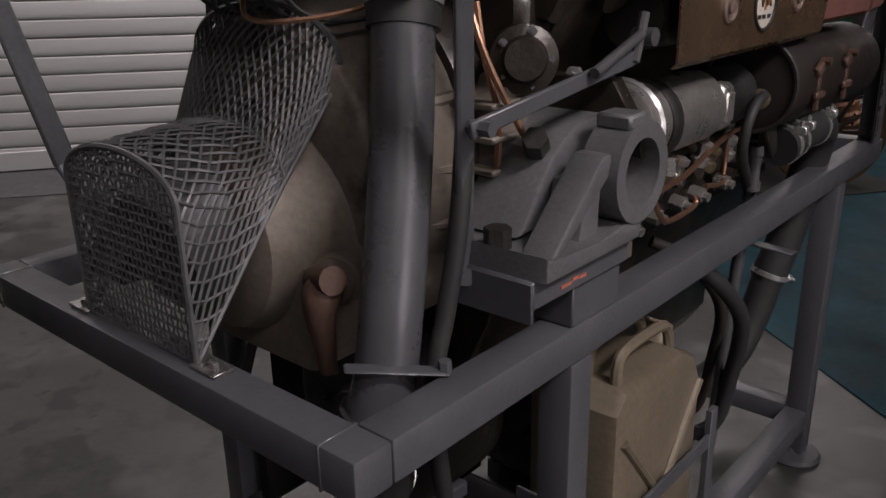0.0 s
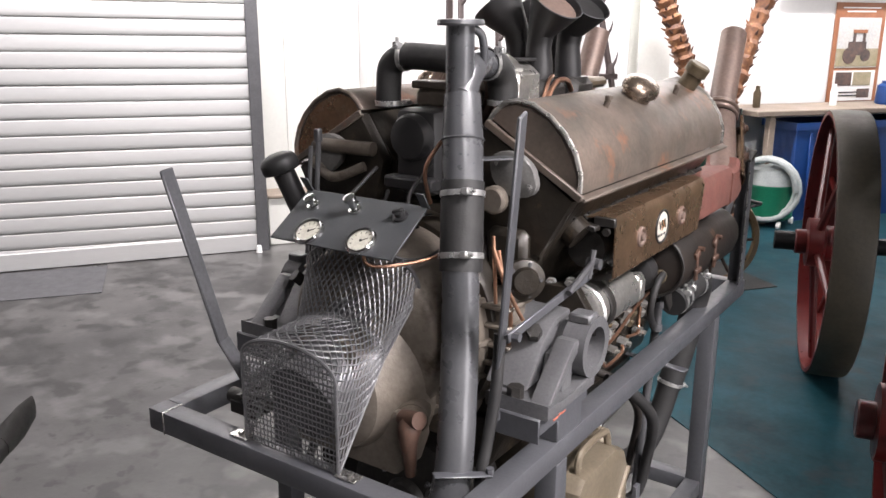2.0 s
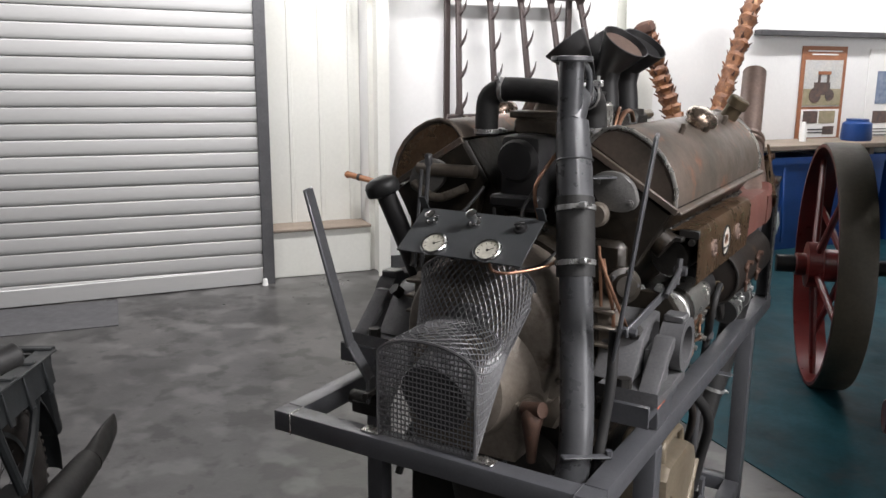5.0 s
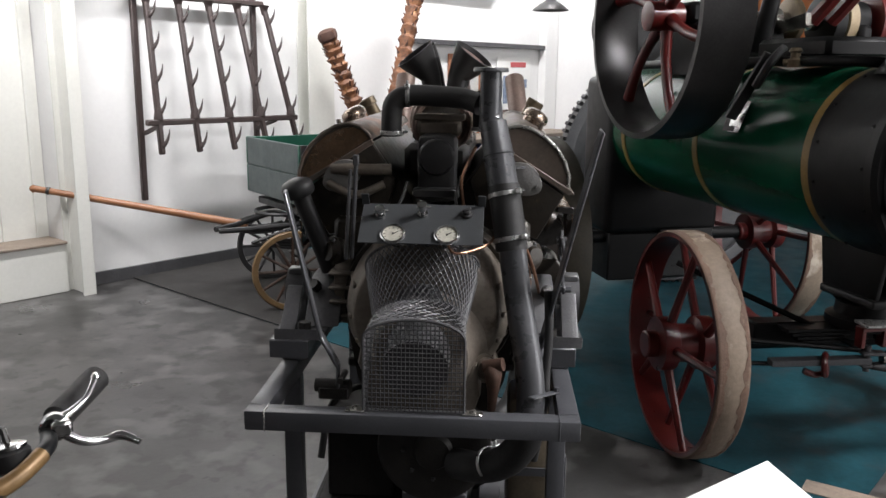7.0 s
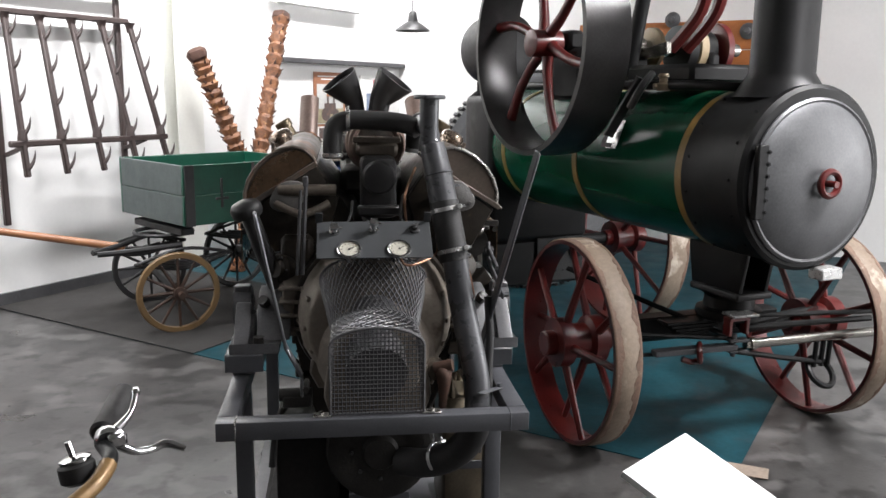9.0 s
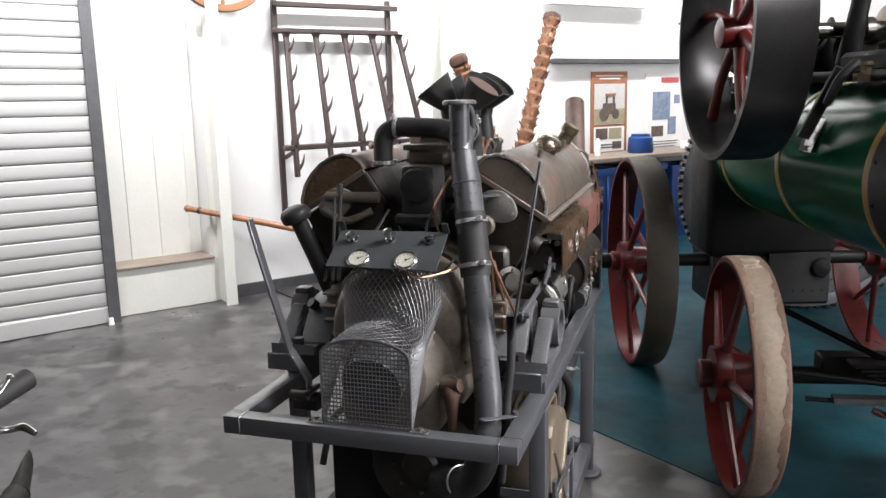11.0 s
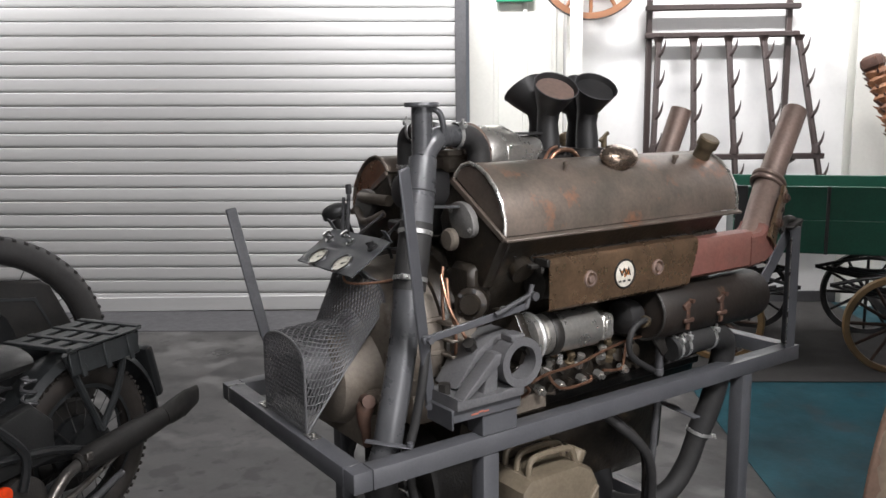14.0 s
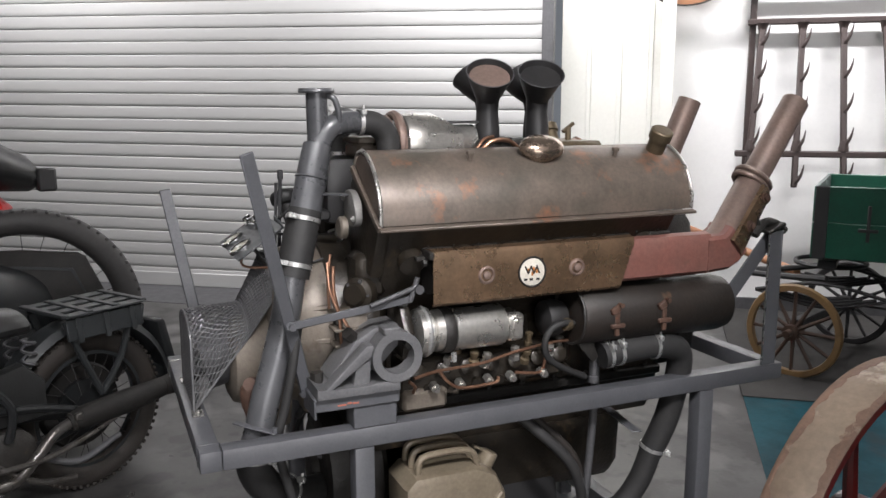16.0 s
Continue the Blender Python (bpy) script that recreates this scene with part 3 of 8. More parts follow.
# ceiling fittings added for the unseen tube lamps, and the lamps that hang into view
for s, w in TUBES:
    t = thing("tube_fitting", ROOM @ pose(s, w, 4.06), "added long white fluorescent ceiling fitting, lit, out of view", "ceiling light", "ceiling tubes")
    bm = B()
    box(bm, (0, 0, 0.06), (1.6, 0.16, 0.05), bev=0.006)
    part("housing", bm, PAPER, t, fr=SPOT[t])
    for dy in (-0.04, 0.04):
        bm = B()
        cyl(bm, (-0.75, dy, 0.02), (0.75, dy, 0.02), 0.013, seg=10)
        part("tube", bm, TUBEGLOW, t, fr=SPOT[t])
    for dx in (-0.6, 0.6):
        bm = B()
        cyl(bm, (dx, 0, 0.08), (dx, 0, 0.44), 0.004, seg=6)
        part("hanger", bm, STEEL, t, fr=SPOT[t])
for k in (0,):
    t = thing("tube_fitting", ROOM @ pose(5.55, 4.62, 2.52), "slim fluorescent fitting on the white wall", "wall light")
    bm = B()
    box(bm, (0, 0.02, 0.0), (1.5, 0.05, 0.07), bev=0.008)
    part("housing", bm, WALL, t, fr=SPOT[t])
    bm = B()
    cyl(bm, (-0.7, -0.03, -0.02), (0.7, -0.03, -0.02), 0.016, seg=10)
    part("tube", bm, PAPER, t, fr=SPOT[t])
t = thing("pendant_lamp", pose(0.72, 7.1, 2.26), "black enamel pendant lamp shade", "pendant lamp")
bm = B()
lathe(bm, (0.72, 7.1, 2.26), (0, 0, 1), [(0.19, 0.0), (0.185, 0.012), (0.1, 0.075), (0.055, 0.1), (0.04, 0.19), (0.02, 0.21), (0.03, 0.19), (0.045, 0.1), (0.09, 0.068), (0.18, 0.004)], 28, (False, False))
part("shade", bm, SOOT, t)
bm = B()
cyl(bm, (0.72, 7.1, 2.45), (0.72, 7.1, HIGH), 0.006, seg=6)
part("cord", bm, SOOT, t)

# ---- engine stand ----
TOP, TUBE = 0.767, 0.052
stand = thing("engine_stand", pose(0, 0.9, 0), "dark grey painted square-tube steel engine stand on round feet", "engine stand")


def tube_bar(name, a, b, size=TUBE, label=""):
    """A square steel tube from a to b (along one axis)."""
    a, b = vec(a), vec(b)
    bm = B()
    d = b - a
    sz = [size if abs(v) < 1e-6 else abs(v) for v in d]
    box(bm, (a + b) / 2, sz, bev=0.004, seg=2)
    return part(name, bm, STAND, stand, label)


H = TUBE / 2
front = tube_bar("front_rail", (-0.42, H, TOP - H), (0.42, H, TOP - H))
for sx in (-1, 1):
    tube_bar("side_rail", (sx * (0.42 - H), TUBE + 0.001, TOP - H), (sx * (0.42 - H), 1.79, TOP - H))
    for y in (0.405, 1.495):
        tube_bar("leg", (sx * (0.42 - H), y, 0.02), (sx * (0.42 - H), y, TOP - TUBE - 0.001))
        bm = B()
        lathe(bm, (sx * (0.42 - H), y, 0), (0, 0, 1), [(0.062, 0), (0.065, 0.006), (0.06, 0.016), (0.03, 0.022), (0.024, 0.04)], 24)
        part("foot", bm, STAND, stand, "round steel foot plate")
    tube_bar("bottom_rail", (sx * (0.42 - H), 0.405 + H + 0.001, 0.12), (sx * (0.42 - H), 1.495 - H - 0.001, 0.12))
    # rear upright: angle iron with a bright edge and a slanting brace
    bm = B()
    box(bm, (sx * 0.395, 1.755, (TOP + 1.19) / 2), (0.05, 0.006, 1.19 - TOP), bev=0.001)
    box(bm, (sx * 0.417, 1.728, (TOP + 1.19) / 2), (0.006, 0.05, 1.19 - TOP), bev=0.001)
    post = part("rear_post", bm, STAND, stand, "angle-iron upright with a bright worn edge")
    bm = B()
    box(bm, (sx * 0.4215, 1.7015, (TOP + 1.17) / 2), (0.003, 0.004, 1.14 - TOP))
    part("worn_edge", bm, BRIGHT, post)
    bm = B()
    bar(bm, (sx * 0.385, 1.74, 1.17), (sx * 0.385, 1.56, 0.96), 0.006, 0.05, up=(0, 1, 0.9))
    part("brace", bm, STAND, stand)
    bm = B()
    tube(bm, [(sx * 0.40, 1.66, 1.18), (sx * 0.395, 1.70, 1.215), (sx * 0.39, 1.75, 1.21), (sx * 0.39, 1.79, 1.185)], 0.014, 8)
    cyl(bm, (sx * 0.40, 1.68, 1.20), (sx * 0.40, 1.66, 1.245), 0.006, seg=8)
    box(bm, (sx * 0.395, 1.73, 1.2), (0.06, 0.07, 0.012), (20, 0, 0), 0.003)
    part("exhaust_clamp", bm, CASTBLACK, stand, "small black clamp with a bolt")
for sx in (-1, 1):
    bm = B()
    box(bm, (sx * 0.386, 0.435, 0.797), (0.066, 0.115, 0.058), bev=0.002)
    part("mount_post", bm, STAND, stand)
    bm = B()
    box(bm, (sx * 0.372, 0.387, 0.8455), (0.112, 0.222, 0.037), bev=0.003)
    box(bm, (sx * 0.372, 0.278, 0.836), (0.11, 0.006, 0.05), bev=0.001)
    seat = part("mount_seat", bm, STAND, stand, "dark steel mounting seat")
    if sx > 0:
        bm = B()
        for dx, dz, w in ((0, 0, 0.022), (0.02, 0.003, 0.012), (0.036, 0.001, 0.016)):
            box(bm, (0.429, 0.345 + dx, 0.84 + dz), (0.001, w, 0.004))
        part("crayon_mark", bm, CHALK, seat, "orange crayon mark")
tube_bar("cross_rail", (-0.42 + TUBE + 0.001, 1.495, 0.12), (0.42 - TUBE - 0.001, 1.495, 0.12))
tube_bar("cross_rail", (-0.42 + TUBE + 0.001, 0.405, 0.12), (0.42 - TUBE - 0.001, 0.405, 0.12))
tube_bar("cross_rail", (-0.42 + TUBE + 0.001, 1.765, TOP - H), (0.42 - TUBE - 0.001, 1.765, TOP - H))
for sx in (-1, 1):
    bm = B()
    box(bm, (sx * 0.3685, H, TOP - H), (0.004, TUBE + 0.003, TUBE + 0.003), bev=0.001)
    part("weld", bm, BRIGHT if sx < 0 else STAND, front, "ground weld seam")
bm = B()
bar(bm, (0.30, 0.10, TOP + 0.02), (0.375, 0.19, TOP + 0.004), 0.022, 0.004)
cyl(bm, (0.372, 0.187, TOP + 0.004), (0.372, 0.187, TOP + 0.018), 0.008, seg=6)
part("pipe_tab", bm, STAND, stand, "flat steel tab with a bolt")
bm = B()
bar(bm, (0.2, 1.28, TOP - 0.15), (0.41, 1.25, TOP - 0.15), 0.03, 0.005)
part("hose_tab", bm, STAND, stand)

# hand lever beside the guard
lev = thing("hand_lever", pose(-0.2, 0.1, TOP), "cranked grey flat-bar hand lever on a pivot", "lever")
bm = B()
for a, b in (((-0.302, 0.013, 1.322), (-0.237, 0.075, 0.945)), ((-0.238, 0.075, 0.95), (-0.198, 0.10, 0.86)), ((-0.198, 0.10, 0.865), (-0.198, 0.10, 0.80))):
    bar(bm, a, b, 0.034, 0.009, up=(1, 0.1, 0.1), bev=0.003)
part("arm", bm, LEVERM, lev)
bm = B()
cyl(bm, (-0.26, 0.11, 0.80), (-0.17, 0.11, 0.80), 0.018, seg=16)
box(bm, (-0.21, 0.12, 0.784), (0.08, 0.06, 0.034), bev=0.004)
cyl(bm, (-0.185, 0.06, 0.83), (-0.185, 0.13, 0.83), 0.009, seg=6)
part("pivot", bm, CASTBLACK, lev)

# support strut with its side arm
st = thing("support_strut", pose(0.318, 0.29, 0.83), "slanting grey flat-bar support strut with a side arm", "strut")
bm = B()
bar(bm, (0.452, 0.132, 1.468), (0.325, 0.282, 0.85), 0.034, 0.008, up=(1, 0.1, 0.2), bev=0.003)
part("strut", bm, STAND, st)
bm = B()
bar(bm, (0.325, 0.282, 0.855), (0.30, 0.34, 0.84), 0.036, 0.010, up=(0, 0, 1))
cyl(bm, (0.335, 0.27, 0.85), (0.31, 0.30, 0.85), 0.012, seg=6)
part("foot_tab", bm, STAND, st)
bm = B()
bar(bm, (0.383, 0.222, 1.04), (0.395, 0.545, 1.085), 0.02, 0.008, up=(1, 0, 0))
cyl(bm, (0.372, 0.236, 1.042), (0.402, 0.236, 1.042), 0.009, seg=6)
part("side_arm", bm, STAND, st)
bm = B()
cyl(bm, (0.405, 0.43, 1.078), (0.40, 0.555, 1.115), 0.007, seg=10)
cyl(bm, (0.385, 0.56, 1.11), (0.415, 0.56, 1.11), 0.012, seg=10)
cyl(bm, (0.398, 0.54, 1.08), (0.398, 0.56, 1.14), 0.007, seg=8)
part("link_rod", bm, STEEL, st, "dull steel link rod")

# woven wire guard over the flywheel end
guard = thing("wire_guard", pose(0.005, 0.03, TOP), "grey woven wire mesh guard bolted to the front rail", "guard")
SECT = [(0.024, 0.126, 0.771, 0.960, 1.012), (0.172, 0.120, 0.952, 0.966, 1.022), (0.250, 0.152, 1.078, 1.094, 1.162)]


def guard_point(u, v):
    """u from the face back, v round the arch from -1 to 1."""
    f = min(u * 2, 1.99999)
    k = int(f)
    t = f - k
    y, w, b, s, top = [SECT[k][i] + (SECT[k + 1][i] - SECT[k][i]) * t for i in range(5)]
    a = abs(v)
    side = (s - b)
    total = side + 1.15 * w
    d = a * total
    if d < 1.15 * w:
        ang = d / (1.15 * w) * math.pi / 2
        x, z = w * math.sin(ang), s + (top - s) * math.cos(ang)
    else:
        x, z = w, s - (d - 1.15 * w)
    return Vector((0.006 + math.copysign(x, v), y, z))


def wires(bm, point, nu, nv, r, amp):
    """Two sets of woven round wires on a patch point(u, v)."""
    for i in range(nu + 1):
        tube(bm, [point(i / nu, -1 + 2 * j / nv) + Vector((0, -amp if (i + j) % 2 else amp, amp if (i + j) % 2 else -amp)) for j in range(nv + 1)], r, 4, straight=True)
    for j in range(nv + 1):
        tube(bm, [point(i / nu, -1 + 2 * j / nv) - Vector((0, -amp if (i + j) % 2 else amp, amp if (i + j) % 2 else -amp)) for i in range(nu + 1)], r, 4, straight=True)


bm = B()
NU, NV = 14, 27
for sgn in (1, -1):
    for c in range(-NU, NV + 1):
        line = [(k, c + k) for k in range(NU + 1) if 0 <= c + k <= NV]
        if len(line) > 1:
            tube(bm, [guard_point(k / NU, sgn * (2 * j / NV - 1)) + Vector((0, 0, 0.0011 * sgn * (-1) ** k)) for k, j in line], 0.0021, 4, straight=True)
part("hood_mesh", bm, MESHM, guard)
bm = B()
W, BOT, SPR, CROWN = 0.126, 0.771, 0.960, 1.010


def face_top(x):
    return SPR + (CROWN - SPR) * math.sqrt(max(0, 1 - (x / W) ** 2))


for i in range(25):
    x = -W + 2 * W * i / 24
    z1 = face_top(x)
    tube(bm, [(0.006 + x, 0.022 + (0.001 if (k + i) % 2 else -0.001), BOT + (z1 - BOT) * k / 20) for k in range(21)], 0.0015, 4, straight=True)
for i in range(21):
    z = BOT + (CROWN - 0.002 - BOT) * i / 20
    w = W if z < SPR else W * math.sqrt(max(0, 1 - ((z - SPR) / (CROWN - SPR)) ** 2))
    if w > 0.02:
        tube(bm, [(0.006 - w + 2 * w * k / 24, 0.022 + (0.001 if (k + i) % 2 == 0 else -0.001), z) for k in range(25)], 0.0021, 4, straight=True)
part("face_mesh", bm, MESHM, guard)
bm = B()
tube(bm, [(0.006 + x, 0.022, z) for x, z in [(-W, BOT), (-W, SPR)] + [(-W * math.cos(a), SPR + (CROWN - SPR) * math.sin(a)) for a in [math.pi * i / 16 for i in range(1, 16)]] + [(W, SPR), (W, BOT)]], 0.004, 6, straight=True)
tube(bm, [guard_point(1, -1 + j / 20) for j in range(41)], 0.004, 6, straight=True)
for v in (-1, 1):
    tube(bm, [guard_point(i / 10, v) for i in range(11)], 0.0035, 6, straight=True)
tube(bm, [guard_point(0.5, -1 + j / 20) for j in range(41)], 0.0028, 6, straight=True)
part("edge_wire", bm, MESHM, guard, "welded edge wire")
for x in (-0.15, 0.15):
    bm = B()
    box(bm, (0.006 + x * 0.98, 0.028, TOP + 0.003), (0.05, 0.03, 0.004), bev=0.001)
    cyl(bm, (0.006 + x, 0.028, TOP + 0.004), (0.006 + x, 0.028, TOP + 0.012), 0.007, seg=6)
    part("foot_tab", bm, BRIGHT, guard, "bolted bright steel foot tab")
# added body that keeps the inside of the guard dark
bm = B()
tube(bm, [(0.006, 0.06, 0.868), (0.006, 0.13, 0.89), (0.006, 0.2, 0.93), (0.006, 0.3, 0.985)], [0.085, 0.085, 0.085, 0.095], 28)
part("coupling", bm, STEEL, guard, "dull dark body added behind the mesh to fill the shaded inside")

# instrument panel
ip = thing("instrument_panel", pose(0.008, 0.21, 1.16), "grey steel instrument panel with two round gauges", "instrument panel")
PT = Matrix.Translation((0.0075, 0.21, 1.214)) @ pose(0, 0, 0, 34, 0, 0)
bm = B()
box(bm, (0, 0, 0), (0.322, 0.148, 0.004), bev=0.001)
part("plate", bm, PLATE, ip, fr=PT)
for sx in (-1, 1):
    bm = B()
    box(bm, (sx * 0.155, 0.072, 0.018), (0.02, 0.004, 0.04), bev=0.001)
    bar(bm, (sx * 0.12, 0.05, -0.01), (sx * 0.12, 0.11, -0.06), 0.02, 0.004)
    part("bracket", bm, PLATE, ip, fr=PT)
for x in (-0.071, 0.068):
    bm = B()
    lathe(bm, (x, -0.044, 0.002), (0, 0, 1), [(0.034, 0), (0.034, 0.006), (0.031, 0.009), (0.027, 0.007), (0.027, 0.004)], 28, (True, False))
    g = part("gauge", bm, CHROME, ip, "round gauge with a bright bezel", fr=PT)
    bm = B()
    lathe(bm, (x, -0.044, 0.004), (0, 0, 1), [(0.027, 0), (0.027, 0.002)], 24)
    part("dial", bm, DIAL, g, "cream dial face", fr=PT)
    bm = B()
    box(bm, (x + 0.006, -0.04, 0.0072), (0.018, 0.0016, 0.001), (0, 0, 35))
    lathe(bm, (x, -0.044, 0.0065), (0, 0, 1), [(0.003, 0), (0.003, 0.002)], 10)
    for k in range(9):
        a = radians(-30 + 30 * k)
        box(bm, (x + 0.022 * math.cos(a), -0.044 + 0.022 * math.sin(a), 0.0066), (0.005, 0.0012, 0.0008), (0, 0, -30 + 30 * k))
    part("needle", bm, BADGEK, g, fr=PT)
for x, y, h in ((-0.112, 0.028, 0.028), (0.0, 0.034, 0.04)):
    bm = B()
    lathe(bm, (x, y, 0.002), (0, 0, 1), [(0.014, 0), (0.014, 0.006), (0.008, 0.008), (0.008, h - 0.012), (0.013, h - 0.01), (0.013, h - 0.002), (0.009, h)], 18)
    box(bm, (x + 0.004, y, h * 0.7), (0.036, 0.006, 0.006), bev=0.001)
    part("tap_knob", bm, CHROME, ip, "bright metal tap knob", fr=PT)
bm = B()
lathe(bm, (0.116, 0.036, 0.002), (0, 0, 1), [(0.016, 0), (0.016, 0.006), (0.01, 0.008), (0.01, 0.016), (0.006, 0.018)], 18)
box(bm, (0.116, 0.036, 0.02), (0.024, 0.008, 0.008), (0, 0, 30), 0.002)
part("switch", bm, SOOT, ip, "black rotary switch", fr=PT)
for k in range(5):
    bm = B()
    x = -0.09 + k * 0.045
    tube(bm, [(x, 0.2, 1.2), (x + 0.02, 0.24, 1.15), (x + 0.05, 0.30, 1.14 - 0.01 * (k % 2)), (x + 0.06, 0.38, 1.16)], 0.0035, 6)
    part("cable", bm, RUBBER, ip)
bm = B()
tube(bm, [(0.075, 0.18, 1.18), (0.09, 0.17, 1.15), (0.13, 0.2, 1.145), (0.19, 0.27, 1.16), (0.2, 0.33, 1.2)], 0.0035, 6)
part("cable", bm, COPPER, ip, "bare copper capillary pipe")

# jerry can in its carrier
can = thing("jerry_can", pose(0.335, 0.667, 0.13), "worn khaki steel jerry can with three handles", "jerry can")
bm = B()
cw, cd, c0, c1 = 0.30, 0.165, 0.15, 0.60
outline = [(-cw / 2, 0), (cw / 2, 0), (cw / 2, c1 - c0 - 0.09), (cw / 2 - 0.03, c1 - c0 - 0.03), (cw / 2 - 0.09, c1 - c0), (-cw / 2 + 0.03, c1 - c0), (-cw / 2, c1 - c0 - 0.03)]
prism(bm, outline, lambda u, v, w: Vector((0.2525 + w, 0.667 + u, c0 + v)), cd, 0.022)
body = part("body", bm, CAN, can)
bm = B()
for sgn in (1,):
    for a, b in (((-0.13, 0.05), (0.13, 0.37)), ((0.13, 0.05), (-0.13, 0.37))):
        bm = B()
        tube(bm, [(0.4175, 0.667 + a[0], c0 + a[1]), (0.4195, 0.667, c0 + 0.21), (0.4175, 0.667 + b[0], c0 + b[1])], 0.008, 8)
        part("pressed_rib", bm, CAN, body)
for dx in (-0.05, 0.0, 0.05):
    bm = B()
    tube(bm, [(0.335 + dx, 0.562, c1 - 0.005), (0.335 + dx, 0.567, c1 + 0.035), (0.335 + dx, 0.6, c1 + 0.048), (0.335 + dx, 0.69, c1 + 0.046), (0.335 + dx, 0.725, c1 + 0.03), (0.335 + dx, 0.74, c1 - 0.02)], 0.0095, 8)
    part("handle", bm, CAN, can)
bm = B()
cyl(bm, (0.335, 0.77, c1 - 0.05), (0.335, 0.8, c1 + 0.005), 0.026, seg=18, bev=0.004)
box(bm, (0.335, 0.778, c1 + 0.012), (0.02, 0.07, 0.006), (-30, 0, 0), 0.002)
part("cap", bm, CAN, can)
car = thing("can_carrier", pose(0.335, 0.667, 0.1), "dark steel bar carrier round the jerry can", "can carrier")
bm = B()
box(bm, (0.43, 0.667, 0.385), (0.006, 0.35, 0.028), bev=0.001)
part("front_bar", bm, STAND, car)
bm = B()
box(bm, (0.43, 0.667, 0.2), (0.006, 0.35, 0.028), bev=0.001)
part("front_bar", bm, STAND, car)
for y in (0.492, 0.842):
    bm = B()
    box(bm, (0.428, y, 0.28), (0.012, 0.026, 0.33), bev=0.001)
    box(bm, (0.34, y, 0.385), (0.17, 0.006, 0.028), bev=0.001)
    part("side_bar", bm, STAND, car)
bm = B()
box(bm, (0.335, 0.667, 0.145), (0.2, 0.35, 0.008), bev=0.001)
box(bm, (0.394, 0.667, 0.1435), (0.05, 0.34, 0.005), bev=0.001)
part("tray", bm, STAND, car)

# battery and its tray under the front
bat = thing("battery", pose(-0.13, 0.58, 0.3), "black box battery with terminal cables", "battery")
bm = B()
box(bm, (-0.2, 0.58, 0.42), (0.2, 0.3, 0.22), bev=0.006)
box(bm, (-0.2, 0.58, 0.545), (0.205, 0.305, 0.025), bev=0.004)
part("case", bm, BIKEDULL, bat)
for y in (0.48, 0.66):
    bm = B()
    lathe(bm, (-0.22, y, 0.557), (0, 0, 1), [(0.014, 0), (0.012, 0.02), (0.016, 0.022), (0.016, 0.032)], 12)
    part("terminal", bm, STEEL, bat)
bm = B()
tube(bm, [(-0.22, 0.48, 0.585), (-0.2, 0.4, 0.6), (-0.12, 0.36, 0.62), (-0.1, 0.42, 0.72)], 0.011, 8)
part("cable", bm, RUBBER, bat)
bm = B()
tube(bm, [(-0.22, 0.66, 0.585), (-0.25, 0.56, 0.61), (-0.29, 0.44, 0.6), (-0.31, 0.38, 0.46)], 0.011, 8)
part("cable", bm, RUBBER, bat)
bm = B()
box(bm, (-0.2, 0.6, 0.3), (0.26, 0.4, 0.012), bev=0.002)
for x in (-0.33, -0.07):
    box(bm, (x, 0.6, 0.22), (0.03, 0.38, 0.15), bev=0.002)
solo("battery_tray", bm, BIKEDULL, "dark steel tray under the battery", "tray")

# ---- the V-twelve engine ----
eng = thing("tank_engine", pose(ENG, 0.95, 0.86), "old oily V-twelve tank engine with brown valve covers, black horns", "engine")


def mx(p, s):
    """Mirror a point of the right-hand side for the other bank."""
    return Vector((ENG + s * (p[0] - ENG), p[1], p[2]))


def along_y(y0):
    return lambda u, v, w: Vector((u, y0 + w, v))


def bolts(bm, pts, d, r=0.009, h=0.008):
    d = vec(d).normalized()
    for p in pts:
        cyl(bm, vec(p), vec(p) + d * h, r, seg=6)
        cyl(bm, vec(p) + d * h, vec(p) + d * h * 1.6, r * 0.5, seg=8)


bm = B()
prism(bm, [(-0.17, 0.60), (0.20, 0.60), (0.235, 0.7), (0.26, 0.84), (0.27, 0.95), (0.22, 1.0), (0.12, 1.12), (-0.09, 1.12), (-0.19, 1.0), (-0.24, 0.95), (-0.23, 0.84), (-0.205, 0.7)], along_y(0.44), 1.0, 0.012)
for i in range(7):
    y = 0.52 + i * 0.14
    for sx in (-1, 1):
        bm_pts = mx((0.262, y, 0.9), sx)
        box(bm, bm_pts, (0.03, 0.018, 0.16), bev=0.004)
case = part("crankcase", bm, OILY, eng, "oil-blackened crankcase")
bm = B()
prism(bm, [(-0.13, 0.37), (0.16, 0.37), (0.2, 0.43), (0.21, 0.6), (-0.18, 0.6), (-0.17, 0.43)], along_y(0.62), 0.72, 0.03)
part("sump", bm, OILY, eng)
bm = B()
box(bm, (ENG, 0.94, 0.745), (0.5, 1.0, 0.03), bev=0.006)
bolts(bm, [mx((0.262, 0.5 + i * 0.11, 0.762), s) for i in range(9) for s in (-1, 1)], (0, 0, 1))
part("sump_flange", bm, CASTBLACK, case)

# clutch housing at the front
bm = B()
lathe(bm, (ENG, 0.50, 0.955), (0, -1, 0), [(0.236, 0.04), (0.234, 0.12), (0.228, 0.18), (0.216, 0.215), (0.203, 0.236), (0.2, 0.252), (0.19, 0.262), (0.12, 0.272)], 48)
bellh = part("clutch_housing", bm, BELL, eng, "stained grey-brown clutch housing")
bm = B()
lathe(bm, (ENG, 0.262, 0.868), (0, -1, 0), [(0.18, 0), (0.168, 0.03), (0.148, 0.06), (0.132, 0.098), (0.122, 0.124), (0.1, 0.136)], 40)
